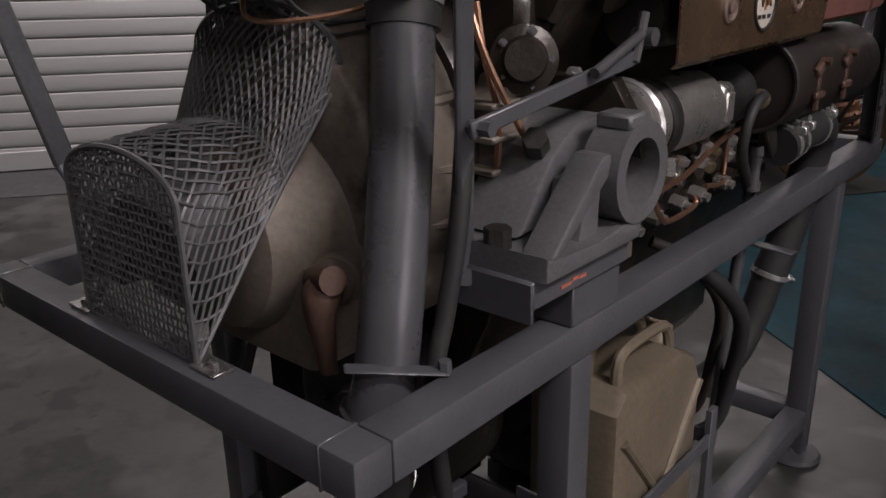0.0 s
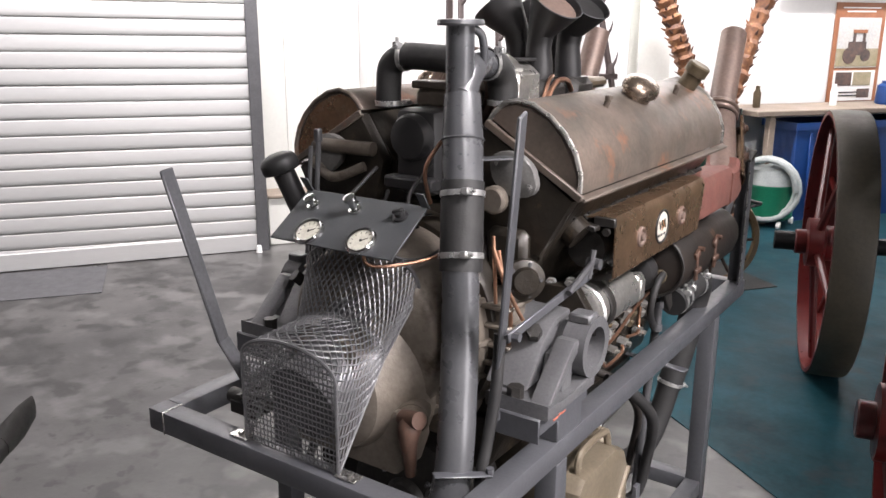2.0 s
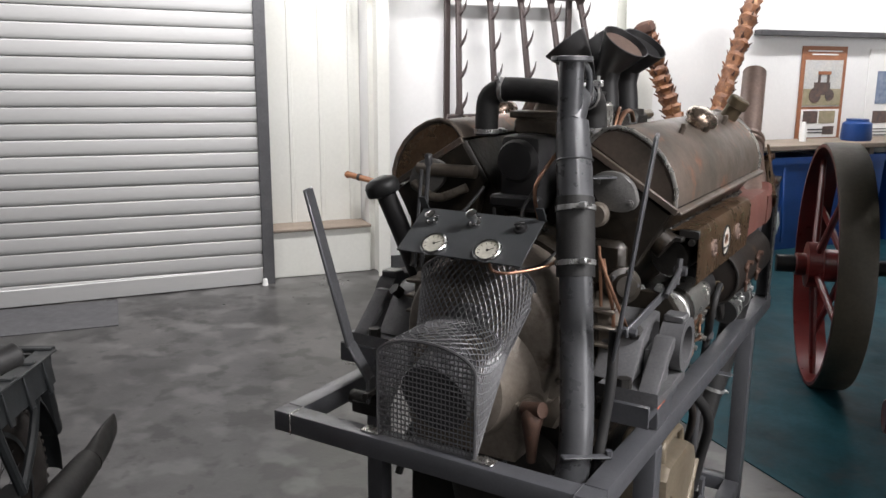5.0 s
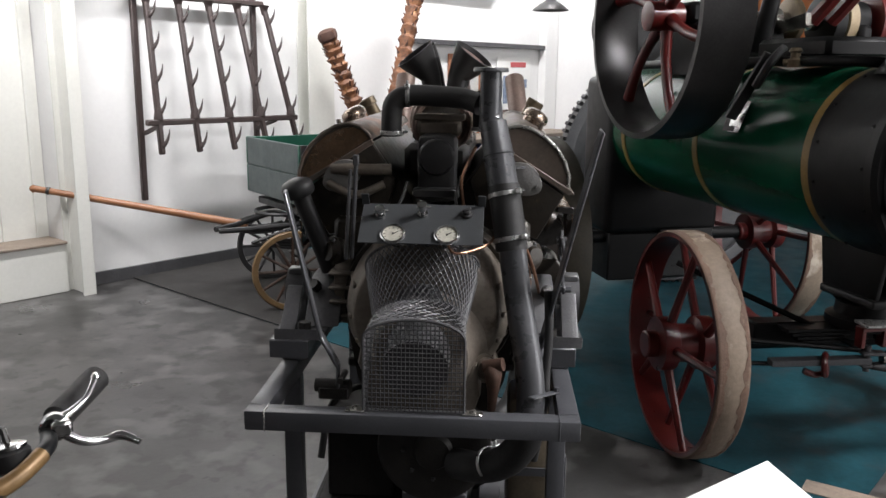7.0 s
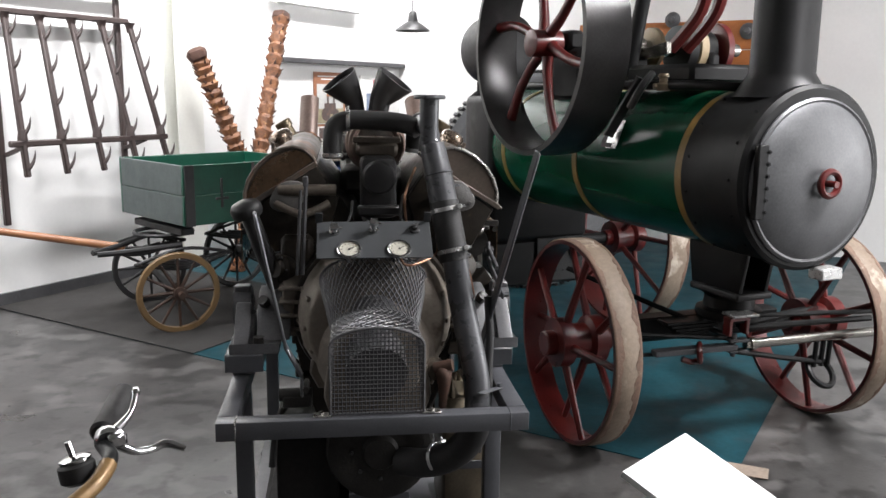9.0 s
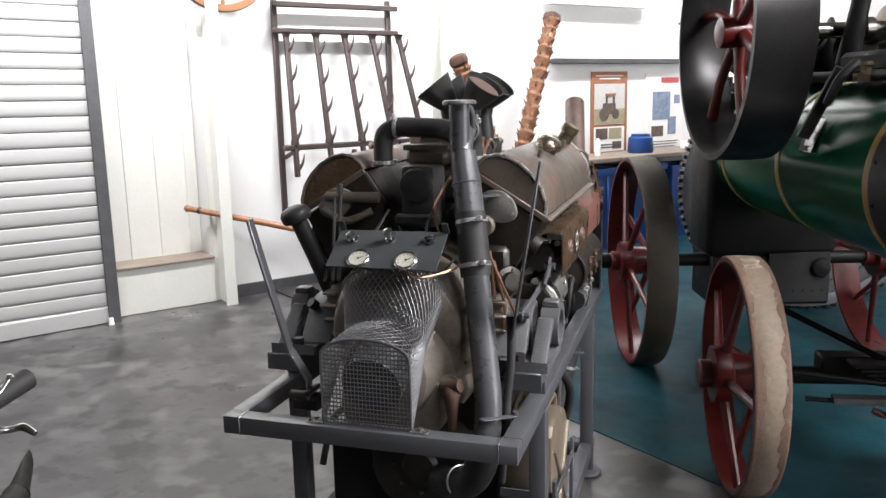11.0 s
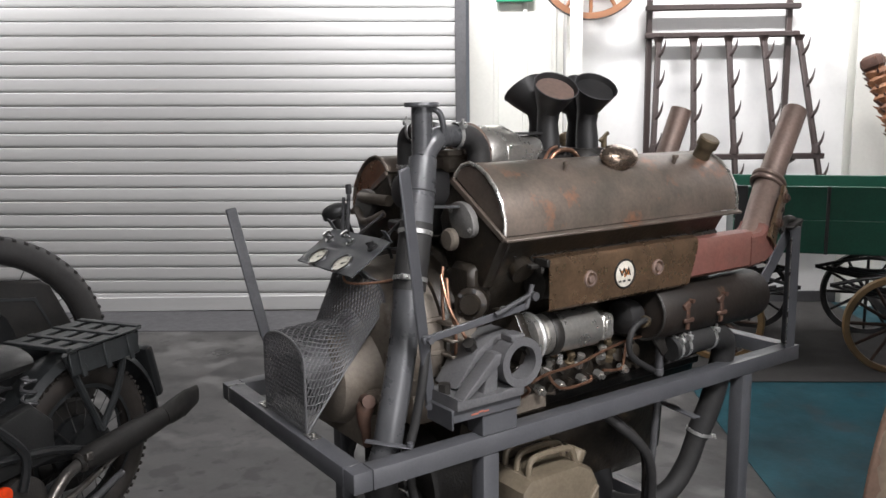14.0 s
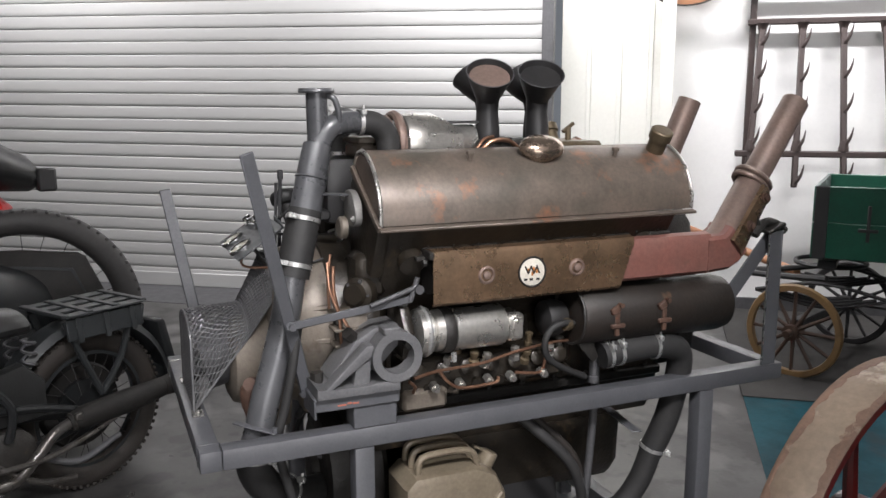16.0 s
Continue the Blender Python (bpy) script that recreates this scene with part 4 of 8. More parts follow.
prism(bm, [(-0.12, 0.70), (0.15, 0.70), (0.17, 0.76), (0.16, 0.85), (-0.13, 0.85), (-0.14, 0.76)], along_y(0.17), 0.11, 0.014)
part("clutch_cover", bm, BELL, bellh, "pale stained front cover")
# outer drum, much darker than the pale front of the housing
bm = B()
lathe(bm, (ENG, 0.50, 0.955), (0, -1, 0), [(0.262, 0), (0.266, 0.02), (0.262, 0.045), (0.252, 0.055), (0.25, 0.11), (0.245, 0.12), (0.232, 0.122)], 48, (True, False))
part("flywheel_case", bm, OILY, bellh, "dark flywheel case behind the clutch housing")
for k, a in enumerate((-38, -20, 0, 22, 160, 184, 204)):
    bm = B()
    ca, sa = math.cos(radians(a)), math.sin(radians(a))
    bar(bm, (ENG + 0.232 * ca, 0.40, 0.955 + 0.232 * sa), (ENG + 0.2 * ca, 0.27, 0.955 + 0.2 * sa), 0.016, 0.028, up=(ca, 0, sa), bev=0.004)
    part("housing_rib", bm, BELL, bellh)
for a in range(0, 360, 18):
    bm = B()
    bolts(bm, [(ENG + 0.252 * math.cos(radians(a)), 0.455, 0.955 + 0.252 * math.sin(radians(a)))], (0, -1, 0), 0.008, 0.012)
    part("housing_bolt", bm, CASTBLACK, bellh)
for sx in (1, -1):
    bm = B()
    prism(bm, [(0.12, 0.74), (0.19, 0.74), (0.215, 0.79), (0.2, 0.86), (0.14, 0.87)], lambda u, v, w: mx((u, 0.3 + w, v), sx), 0.13, 0.02)
    part("housing_foot", bm, BELL, bellh)
bm = B()
lathe(bm, (0.16, 0.235, 0.83), (0.5, -1, 0), [(0.034, 0), (0.034, 0.04), (0.028, 0.05), (0.028, 0.06)], 20)
torus(bm, (0.178, 0.2, 0.83), (0.5, -1, 0), 0.03, 0.006, 20, 6)
part("drain_boss", bm, BELL, bellh)
bm = B()
tube(bm, [(0.198, 0.175, 0.845), (0.202, 0.157, 0.828), (0.203, 0.153, 0.80), (0.202, 0.158, 0.765), (0.2, 0.162, 0.725)], [0.022, 0.025, 0.019, 0.014, 0.011], 12)
cyl(bm, (0.178, 0.17, 0.842), (0.228, 0.155, 0.856), 0.018, seg=12)
part("drain_cock", bm, RUSTY, eng, "rusty brown drain cock and pipe")

# banks, heads and valve covers
COVER_ARC = [(0.404, 1.276), (0.405, 1.315), (0.392, 1.358), (0.368, 1.395), (0.334, 1.427), (0.295, 1.449), (0.258, 1.457), (0.225, 1.449), (0.2, 1.428), (0.19, 1.412)]
for sx in (1, -1):
    side = lambda y0: (lambda u, v, w: mx((u, y0 + w, v), sx))
    bm = B()
    prism(bm, [(0.395, 1.262), (0.19, 1.405), (0.095, 1.27), (0.02, 1.12), (0.21, 0.96), (0.31, 1.13)], side(0.49), 0.88, 0.008)
    for i in range(6):
        y = 0.56 + i * 0.145
        cyl(bm, mx((0.33, y, 1.19), sx), mx((0.365, y, 1.165), sx), 0.035, seg=14)
    bank = part("cylinder_bank", bm, OILY, eng, "oil-blackened cylinder bank")
    for i in range(12):
        bm = B()
        bolts(bm, [mx((0.352, 0.53 + i * 0.0725, 1.218), sx)], (sx * 0.8, 0, -0.57), 0.008, 0.01)
        part("head_bolt", bm, CASTBLACK, bank)
    bm = B()
    prism(bm, COVER_ARC, side(0.465), 0.945, 0.006)
    vc = part("valve_cover", bm, COVER, eng, "brown-grey half-round valve cover with rusty patches")
    # end rims: bright metal on the right bank, cover colour on the left
    for y in (0.462, 1.412):
        bm = B()
        tube(bm, [mx((u, y, v), sx) for u, v in COVER_ARC], 0.0055, 8, straight=True)
        part("rim", bm, ALU if sx > 0 else COVER, vc, "rounded end rim")
    bm = B()
    bar(bm, mx((0.412, 0.455, 1.268), sx), mx((0.412, 1.42, 1.268), sx), 0.02, 0.008, up=(0.3, 0, 1))
    bar(bm, mx((0.412, 0.456, 1.268), sx), mx((0.186, 0.456, 1.408), sx), 0.016, 0.012, up=(0, 1, 0))
    part("flange", bm, COVER, vc)
    bm = B()
    prism(bm, [(0.398, 1.282), (0.395, 1.32), (0.36, 1.388), (0.325, 1.42), (0.285, 1.44), (0.25, 1.447), (0.215, 1.436), (0.2, 1.414)], side(0.4615), 0.003)
    part("end_plate", bm, COVER if sx > 0 else SHIELD, vc)
    for y in (0.735, 1.19):
        bm = B()
        cyl(bm, mx((0.33, y, 1.425), sx), mx((0.338, y, 1.448), sx), 0.007, seg=8)
        box(bm, mx((0.338, y, 1.448), sx), (0.012, 0.02, 0.012), bev=0.002)
        part("lug", bm, COVER, vc)
    # breather cap and filler
    d = Vector((sx * 0.5, 0, 0.86))
    bm = B()
    c = mx((0.315, 0.955, 1.437), sx)
    x, y, dd = Vector((sx * 0.86, 0, -0.5)), Vector((0, 1, 0)), d
    made = []
    for f, h in ((0.8, -0.01), (0.82, 0.012), (1.0, 0.014), (1.02, 0.02), (1.0, 0.03), (0.85, 0.042), (0.5, 0.049), (0.02, 0.051)):
        made.append([c + dd * h + x * (0.044 * f * math.cos(2 * math.pi * k / 28)) + y * (0.066 * f * math.sin(2 * math.pi * k / 28)) for k in range(28)])
    rings(bm, made)
    part("breather_cap", bm, BREATHER, vc, "polished oval breather cap")
    bm = B()
    lathe(bm, mx((0.305, 1.345, 1.43), sx), d, [(0.032, 0), (0.032, 0.008), (0.027, 0.01), (0.027, 0.05), (0.033, 0.052), (0.033, 0.078), (0.028, 0.082)], 24)
    part("filler_neck", bm, BRASS, vc, "round filler neck with a brass cap")
    # exhaust manifold, shield and stack
    bm = B()
    tube(bm, [mx((0.36, 0.60, 1.13), sx), mx((0.365, 0.9, 1.13), sx), mx((0.365, 1.4, 1.13), sx)], 0.046, 16)
    for i in range(6):
        y = 0.63 + i * 0.14
        tube(bm, [mx((0.33, y, 1.18), sx), mx((0.36, y, 1.165), sx), mx((0.368, y, 1.13), sx)], 0.03, 10)
        box(bm, mx((0.345, y, 1.183), sx), (0.02, 0.085, 0.06), (0, sx * 35, 0), 0.004)
    part("exhaust_manifold", bm, CASTBLACK, eng, "black cast exhaust manifold")
    bm = B()
    sheet(bm, [(0.335, 1.196), (0.4, 1.208), (0.42, 1.204), (0.43, 1.19), (0.431, 1.12), (0.431, 1.074), (0.424, 1.068)], 0.003, lambda u, v, w: mx((u, 0.589 + w * (1.175 + (v - 1.13) * 0.35 - 0.589), v), sx))
    sh = part("heat_shield", bm, SHIELD, eng, "browned pressed-steel heat shield")
    bm = B()
    sheet(bm, [(0.335, 1.19), (0.4, 1.2), (0.418, 1.196), (0.427, 1.184), (0.428, 1.14), (0.426, 1.092), (0.415, 1.084)], 0.003, lambda u, v, w: mx((u, 1.155 + w * (1.475 - 1.155), v), sx))
    part("rear_shield", bm, PRIMER, eng, "faded red primed rear shield")
    bm = B()
    box(bm, mx((0.41, 0.585, 1.198), sx), (0.05, 0.012, 0.02), bev=0.002)
    cyl(bm, mx((0.42, 0.575, 1.18), sx), mx((0.42, 0.565, 1.18), sx), 0.009, seg=6)
    box(bm, mx((0.345, 0.572, 1.19), sx), (0.11, 0.03, 0.012), (0, sx * 5, 0), 0.002)
    part("shield_lug", bm, CASTBLACK, sh)
    for y in (0.738, 1.01):
        bm = B()
        lathe(bm, mx((0.4312, y, 1.138), sx), (sx, 0, 0), [(0.025, 0), (0.023, 0.007), (0.019, 0.009), (0.015, 0.001), (0.0115, 0.001), (0.010, 0.01), (0.004, 0.012)], 22)
        part("rivet", bm, EXH, sh, "large domed fastener")
    if sx > 0:
        cb = Vector((0.4312, 0.872, 1.136))
        bm = B()
        lathe(bm, cb, (1, 0, 0), [(0.041, 0), (0.041, 0.003), (0.039, 0.004)], 32)
        bd = part("badge", bm, BADGEW, sh, "round white maker's badge with a dark emblem")
        bm = B()
        torus(bm, cb + Vector((0.004, 0, 0)), (1, 0, 0), 0.040, 0.003, 32, 6)
        part("ring", bm, CASTBLACK, bd, "dark rim")
        bm = B()
        for dy, a in ((-0.017, 25), (-0.008, -25), (0.0, 25), (0.009, -25), (0.017, 20)):
            box(bm, cb + Vector((0.0048, dy, 0.006)), (0.0012, 0.0042, 0.024), (a, 0, 0))
        for dy in (-0.02, -0.003, 0.017):
            box(bm, cb + Vector((0.0048, dy, -0.02)), (0.0012, 0.01, 0.006))
        part("emblem", bm, BADGEK, bd, "dark zigzag emblem")
        bm = B()
        for dy, dz in ((-0.012, 0.004), (0.004, 0.008), (0.013, 0.002), (0.0, -0.004)):
            box(bm, cb + Vector((0.0046, dy, dz)), (0.0008, 0.006, 0.012))
        part("enamel", bm, BADGEO, bd, "orange enamel")
    bend, foot, top = ((0.365, 1.57, 1.185), (0.30, 1.74, 1.345), (0.268, 1.923, 1.58)) if sx > 0 else ((0.34, 1.62, 1.19), (0.262, 1.80, 1.345), (0.25, 1.90, 1.588))
    half = tuple((a + b) / 2 for a, b in zip(bend, foot))
    bm = B()
    tube(bm, [mx((0.385, 1.42, 1.135), sx), mx((0.38, 1.5, 1.14), sx), mx(bend, sx), mx(half, sx), mx(foot, sx)], 0.046, 18)
    part("exhaust_elbow", bm, EXH, eng, "heat-browned exhaust elbow")
    bm = B()
    made = []
    for q, dz in ((Vector((0.385, 1.46, 1.138)), 0.0), (Vector((0.383, 1.53, 1.142)), 0.2), (Vector((0.38, 1.56, 1.156)), 0.45), (Vector((0.374, 1.585, 1.176)), 0.7)):
        t = Vector((0, 1, dz * 1.1)).normalized()
        n = Vector((0, -t.z, t.y))
        made.append([mx(q + Vector((u, 0, 0)) + n * v, sx) for u, v in ((-0.05, -0.05), (0.04, -0.055), (0.05, -0.045), (0.05, 0.042), (0.04, 0.052), (-0.05, 0.052))])
    rings(bm, made)
    part("elbow_casing", bm, PRIMER, eng, "faded red primed elbow casing")
    bm = B()
    tube(bm, [mx(foot, sx), mx(tuple((a + b) / 2 for a, b in zip(foot, top)), sx), mx(top, sx)], 0.0425, 22, straight=True, hollow=0.004)
    part("exhaust_pipe", bm, EXH, eng, "open heat-browned exhaust stack")
    dd = (mx(top, sx) - mx(foot, sx)).normalized()
    bm = B()
    cc = mx(foot, sx) - dd * 0.005
    for h in (-0.02, 0.0):
        q = cc + dd * h
        X, Y, Z = basis(dd)
        tube(bm, [q + X * math.cos(a) * 0.05 + Y * math.sin(a) * 0.064 for a in [2 * math.pi * k / 20 for k in range(21)]], 0.009, 8, straight=True)
    part("stack_clamp", bm, EXH, eng, "two-bolt pipe clamp")
    # shield that wraps the outside of the elbow
    sa, sb2 = mx(bend, sx), mx(foot, sx)
    sdir = (sb2 - sa).normalized()
    sout = Vector((sx, 0, 0)) - sdir * (Vector((sx, 0, 0)).dot(sdir))
    sout.normalize()
    sacr = sdir.cross(sout).normalized()
    bm = B()
    sheet(bm, [(-0.016, 0.060), (-0.01, 0.066), (0.02, 0.066), (0.046, 0.056), (0.062, 0.034), (0.066, 0.005)], 0.003, lambda u, v, w: sa + sdir * (-0.045 + w * 0.235) + sacr * u * (1.08 - 0.2 * w) + sout * v)
    es = part("elbow_shield", bm, SHIELD, eng, "browned elbow heat shield")
    for w in (0.2, 0.78):
        bm = B()
        c = sa + sdir * (w * 0.2) + sacr * 0.016 + sout * 0.067
        lathe(bm, c, sout, [(0.018, 0), (0.017, 0.006), (0.011, 0.007), (0.011, 0.014), (0.004, 0.015)], 16)
        part("bolt", bm, RUSTY, es)
    # engine mount casting with the round eye
    bm = B()
    ring_o, ring_i = arch((0.487, 0.952), 0.066, 32), arch((0.487, 0.952), 0.044, 32)
    for xa in (0.395,):
        vo = [[bm.verts.new(mx((x, u, v), sx)) for u, v in r] for r in (ring_o, ring_i) for x in (xa, 0.447)]
        n = 32
        for i in range(n):
            j = (i + 1) % n
            for a, b in ((0, 1), (1, 3), (3, 2), (2, 0)):
                bm.faces.new((vo[a][i], vo[a][j], vo[b][j], vo[b][i]))
    part("mount_eye", bm, MOUNT, eng, "grey cast mount eye")
    bm = B()
    prism(bm, [(0.285, 0.866), (0.30, 0.866), (0.435, 0.965), (0.427, 0.985), (0.41, 0.985)], lambda u, v, w: mx((0.39 + w, u, v), sx), 0.045, 0.004)
    prism(bm, [(0.28, 0.864), (0.495, 0.864), (0.495, 0.885), (0.46, 0.892), (0.40, 0.885), (0.30, 0.885), (0.28, 0.895)], lambda u, v, w: mx((0.30 + w, u, v), sx), 0.145, 0.004)
    prism(bm, [(0.375, 0.875), (0.42, 0.875), (0.425, 0.96), (0.39, 0.955)], lambda u, v, w: mx((0.375 + w, u, v), sx), 0.05, 0.004)
    prism(bm, [(0.40, 0.98), (0.45, 1.01), (0.52, 1.015), (0.545, 0.99), (0.46, 0.9), (0.33, 0.89)], lambda u, v, w: mx((0.27 + w, u, v), sx), 0.1, 0.006)
    box(bm, mx((0.42, 0.475, 1.018), sx), (0.05, 0.045, 0.02), bev=0.004)
    part("mount_bracket", bm, MOUNT, eng, "ribbed grey cast mount bracket")
    for p, d in (((0.36, 0.30, 0.885), (0, 0, 1)), ((0.345, 0.40, 0.985), (0.3 * sx, -0.6, 0.6)), ((0.40, 0.53, 0.975), (sx, 0, 0))):
        q = mx(p, sx)
        bm = B()
        cyl(bm, q, q + vec(d).normalized() * 0.026, 0.017, seg=6)
        part("mount_bolt", bm, CASTBLACK, eng, "large hexagon bolt head")

# rear accessory housing
bm = B()
prism(bm, [(-0.2, 0.75), (0.23, 0.75), (0.26, 0.95), (0.2, 1.2), (0.1, 1.3), (-0.07, 1.3), (-0.17, 1.2), (-0.23, 0.95)], along_y(1.43), 0.16, 0.02)
part("rear_housing", bm, CASTBLACK, eng)

# starter motor on the right
bm = B()
lathe(bm, (0.355, 0.56, 0.983), (0, 1, -0.0), [(0.04, 0), (0.062, 0.01), (0.064, 0.04), (0.05, 0.05), (0.056, 0.055), (0.057, 0.075)], 28)
lathe(bm, (0.355, 0.665, 0.98), (0, 1, 0), [(0.05, 0), (0.057, 0.004), (0.057, 0.15), (0.052, 0.155)], 28)
sm = part("starter_motor", bm, ALU, eng, "silver cylindrical starter motor")
bm = B()
lathe(bm, (0.355, 0.635, 0.981), (0, 1, 0), [(0.06, 0), (0.062, 0.004), (0.062, 0.026), (0.06, 0.03)], 28)
part("band", bm, CASTBLACK, sm)
bm = B()
box(bm, (0.36, 0.845, 0.978), (0.085, 0.05, 0.075), bev=0.008)
box(bm, (0.40, 0.848, 0.978), (0.014, 0.03, 0.05), bev=0.003)
part("end_cover", bm, ALU, sm)
bm = B()
torus(bm, (0.355, 0.59, 0.983), (0, 1, 0), 0.062, 0.007, 28, 6)
cyl(bm, (0.40, 0.66, 0.93), (0.40, 0.66, 0.905), 0.008, seg=6)
bolts(bm, [(0.34 + 0.05 * math.cos(a), 0.54, 1.0 + 0.07 * math.sin(a)) for a in (0.4, 1.2, 2.2, 3.0)], (0.2, -1, 0), 0.013, 0.012)
part("clamp_ring", bm, ZINC, sm)
bm = B()
prism(bm, [(0.28, 0.93), (0.40, 0.93), (0.42, 1.0), (0.38, 1.06), (0.28, 1.06)], along_y(0.515), 0.03, 0.006)
part("starter_flange", bm, OILY, eng)

# oil cooler canister with hose
bm = B()
lathe(bm, (0.36, 1.035, 0.985), (0, 1, -0.02), [(0.05, 0), (0.08, 0.006), (0.086, 0.016), (0.086, 0.5), (0.08, 0.53), (0.055, 0.545), (0.05, 0.548)], 36)
cn = part("oil_canister", bm, RUSTCAN, eng, "sooty black oil canister with rusty lugs")
for y in (1.14, 1.30):
    bm = B()
    box(bm, (0.4455, y, 0.975), (0.008, 0.016, 0.085), bev=0.002)
    box(bm, (0.4495, y, 0.962), (0.01, 0.046, 0.014), bev=0.003)
    box(bm, (0.4475, y - 0.008, 1.008), (0.012, 0.03, 0.02), (25, 0, 0), 0.003)
    cyl(bm, (0.445, y + 0.006, 1.022), (0.462, y + 0.006, 1.022), 0.007, seg=8)
    part("lug", bm, RUSTY, cn, "rusty bracket lug")
bm = B()
torus(bm, (0.36, 1.037, 0.985), (0, 1, -0.02), 0.083, 0.0045, 36, 6)
part("end_rim", bm, CASTBLACK, cn)
# black body stands in for the shade between starter and canister
bm = B()
lathe(bm, (0.335, 0.955, 0.975), (0, 1, 0), [(0.03, 0), (0.05, 0.01), (0.055, 0.04), (0.045, 0.07)], 28)
part("drive_housing", bm, SOOT, eng, "black round body in place of the shaded gap before the canister")
bm = B()
lathe(bm, (0.385, 1.03, 0.965), (0.3, -1, 0.1), [(0.012, 0), (0.012, 0.012), (0.018, 0.014), (0.018, 0.03), (0.012, 0.032)], 14)
part("hose_union", bm, BRASS, eng, "dull brass hose union")
bm = B()
tube(bm, [(0.39, 1.03, 0.968), (0.402, 0.995, 0.975), (0.405, 0.955, 0.965), (0.402, 0.935, 0.93), (0.395, 0.945, 0.885), (0.385, 0.985, 0.85), (0.37, 1.04, 0.82), (0.35, 1.1, 0.79)], 0.0095, 10)
part("hose", bm, RUBBER, eng, "thin black rubber hose")
bm = B()
prism(bm, [(1.04, 1.0), (1.055, 1.005), (1.085, 0.93), (1.115, 0.86), (1.095, 0.845), (1.05, 0.9)], lambda u, v, w: Vector((0.385 + w, u, v)), 0.012, 0.003)
part("canister_strap", bm, CASTBLACK, eng, "black slanting canister strap")

# injection lines and small fittings low on the right flank
bm = B()
box(bm, (0.29, 0.78, 0.85), (0.09, 0.5, 0.1), bev=0.01)
for i in range(7):
    y = 0.58 + i * 0.072
    lathe(bm, (0.30, y, 0.86), (1, 0, 0.2), [(0.028, 0), (0.03, 0.03), (0.022, 0.036), (0.022, 0.055), (0.012, 0.06)], 16)
    cyl(bm, (0.32, y + 0.03, 0.82), (0.345, y + 0.03, 0.815), 0.014, seg=8)
pump = part("pump_body", bm, OILY, eng, "greasy pump body with fittings")
for y, z in ((0.70, 0.905), (0.815, 0.915), (0.92, 0.9), (1.02, 0.88)):
    bm = B()
    lathe(bm, (0.33, y, z), (0.2, 0, 1), [(0.012, 0), (0.012, 0.012), (0.008, 0.014), (0.008, 0.03), (0.011, 0.032), (0.011, 0.04)], 10)
    part("union", bm, BRASS if y < 1 else ALU, pump, "small brass union")
for k, (y, z, m) in enumerate(((0.655, 0.87, ALU), (0.74, 0.875, BRASS), (0.772, 0.865, ALU), (0.865, 0.875, ALU), (0.895, 0.86, BRASS), (0.975, 0.865, ALU))):
    bm = B()
    lathe(bm, (0.352, y, z), (0.35, 0.1 * (-1) ** k, 1), [(0.016, 0), (0.016, 0.014), (0.01, 0.017), (0.01, 0.03), (0.0135, 0.031), (0.0135, 0.041), (0.006, 0.044)], 6)
    part("delivery_union", bm, m, pump, "hexagon pipe union")
for y in (0.62, 0.695, 0.78, 0.85, 0.95):
    bm = B()
    cyl(bm, (0.35, y, 0.83), (0.374, y, 0.826), 0.013, seg=6)
    cyl(bm, (0.374, y, 0.826), (0.384, y, 0.824), 0.008, seg=8)
    part("cap_nut", bm, ALU, pump, "bright cap nut")
bm = B()
tube(bm, [(0.42, 0.54, 0.88), (0.40, 0.62, 0.885), (0.385, 0.75, 0.885), (0.375, 0.85, 0.9), (0.36, 0.98, 0.91), (0.35, 1.06, 0.905)], 0.0045, 8)
tube(bm, [(0.395, 0.62, 0.885), (0.395, 0.645, 0.85), (0.39, 0.69, 0.825), (0.385, 0.79, 0.825), (0.38, 0.8, 0.84)], 0.0045, 8)
tube(bm, [(0.37, 0.86, 0.84), (0.37, 0.93, 0.83), (0.362, 0.955, 0.845), (0.36, 0.965, 0.905)], 0.0045, 8)
tube(bm, [(0.41, 0.53, 0.87), (0.40, 0.55, 0.85), (0.36, 0.56, 0.82)], 0.0045, 8)
part("fuel_line", bm, COPPER, eng, "bent copper fuel line")
bm = B()
tube(bm, [(0.27, 0.375, 1.16), (0.285, 0.37, 1.1), (0.30, 0.38, 1.02), (0.29, 0.385, 0.93), (0.275, 0.38, 0.88)], 0.0045, 8)
tube(bm, [(0.265, 0.36, 1.17), (0.30, 0.36, 1.09), (0.325, 0.40, 1.0), (0.33, 0.44, 0.95)], 0.0045, 8)
tube(bm, [(0.26, 0.37, 1.19), (0.27, 0.36, 1.13), (0.275, 0.36, 1.05)], 0.004, 8)
part("capillary", bm, COPPER, eng, "thin copper capillary pipe")
bm = B()
for p, q, r in (((0.24, 0.55, 0.8), (0.32, 0.66, 0.84), 0.012), ((0.26, 0.60, 0.80), (0.34, 0.70, 0.80), 0.009)):
    cyl(bm, p, q, r, seg=10)
box(bm, (0.3, 0.60, 0.79), (0.1, 0.13, 0.06), bev=0.01)
part("lower_fitting", bm, BELL, eng)
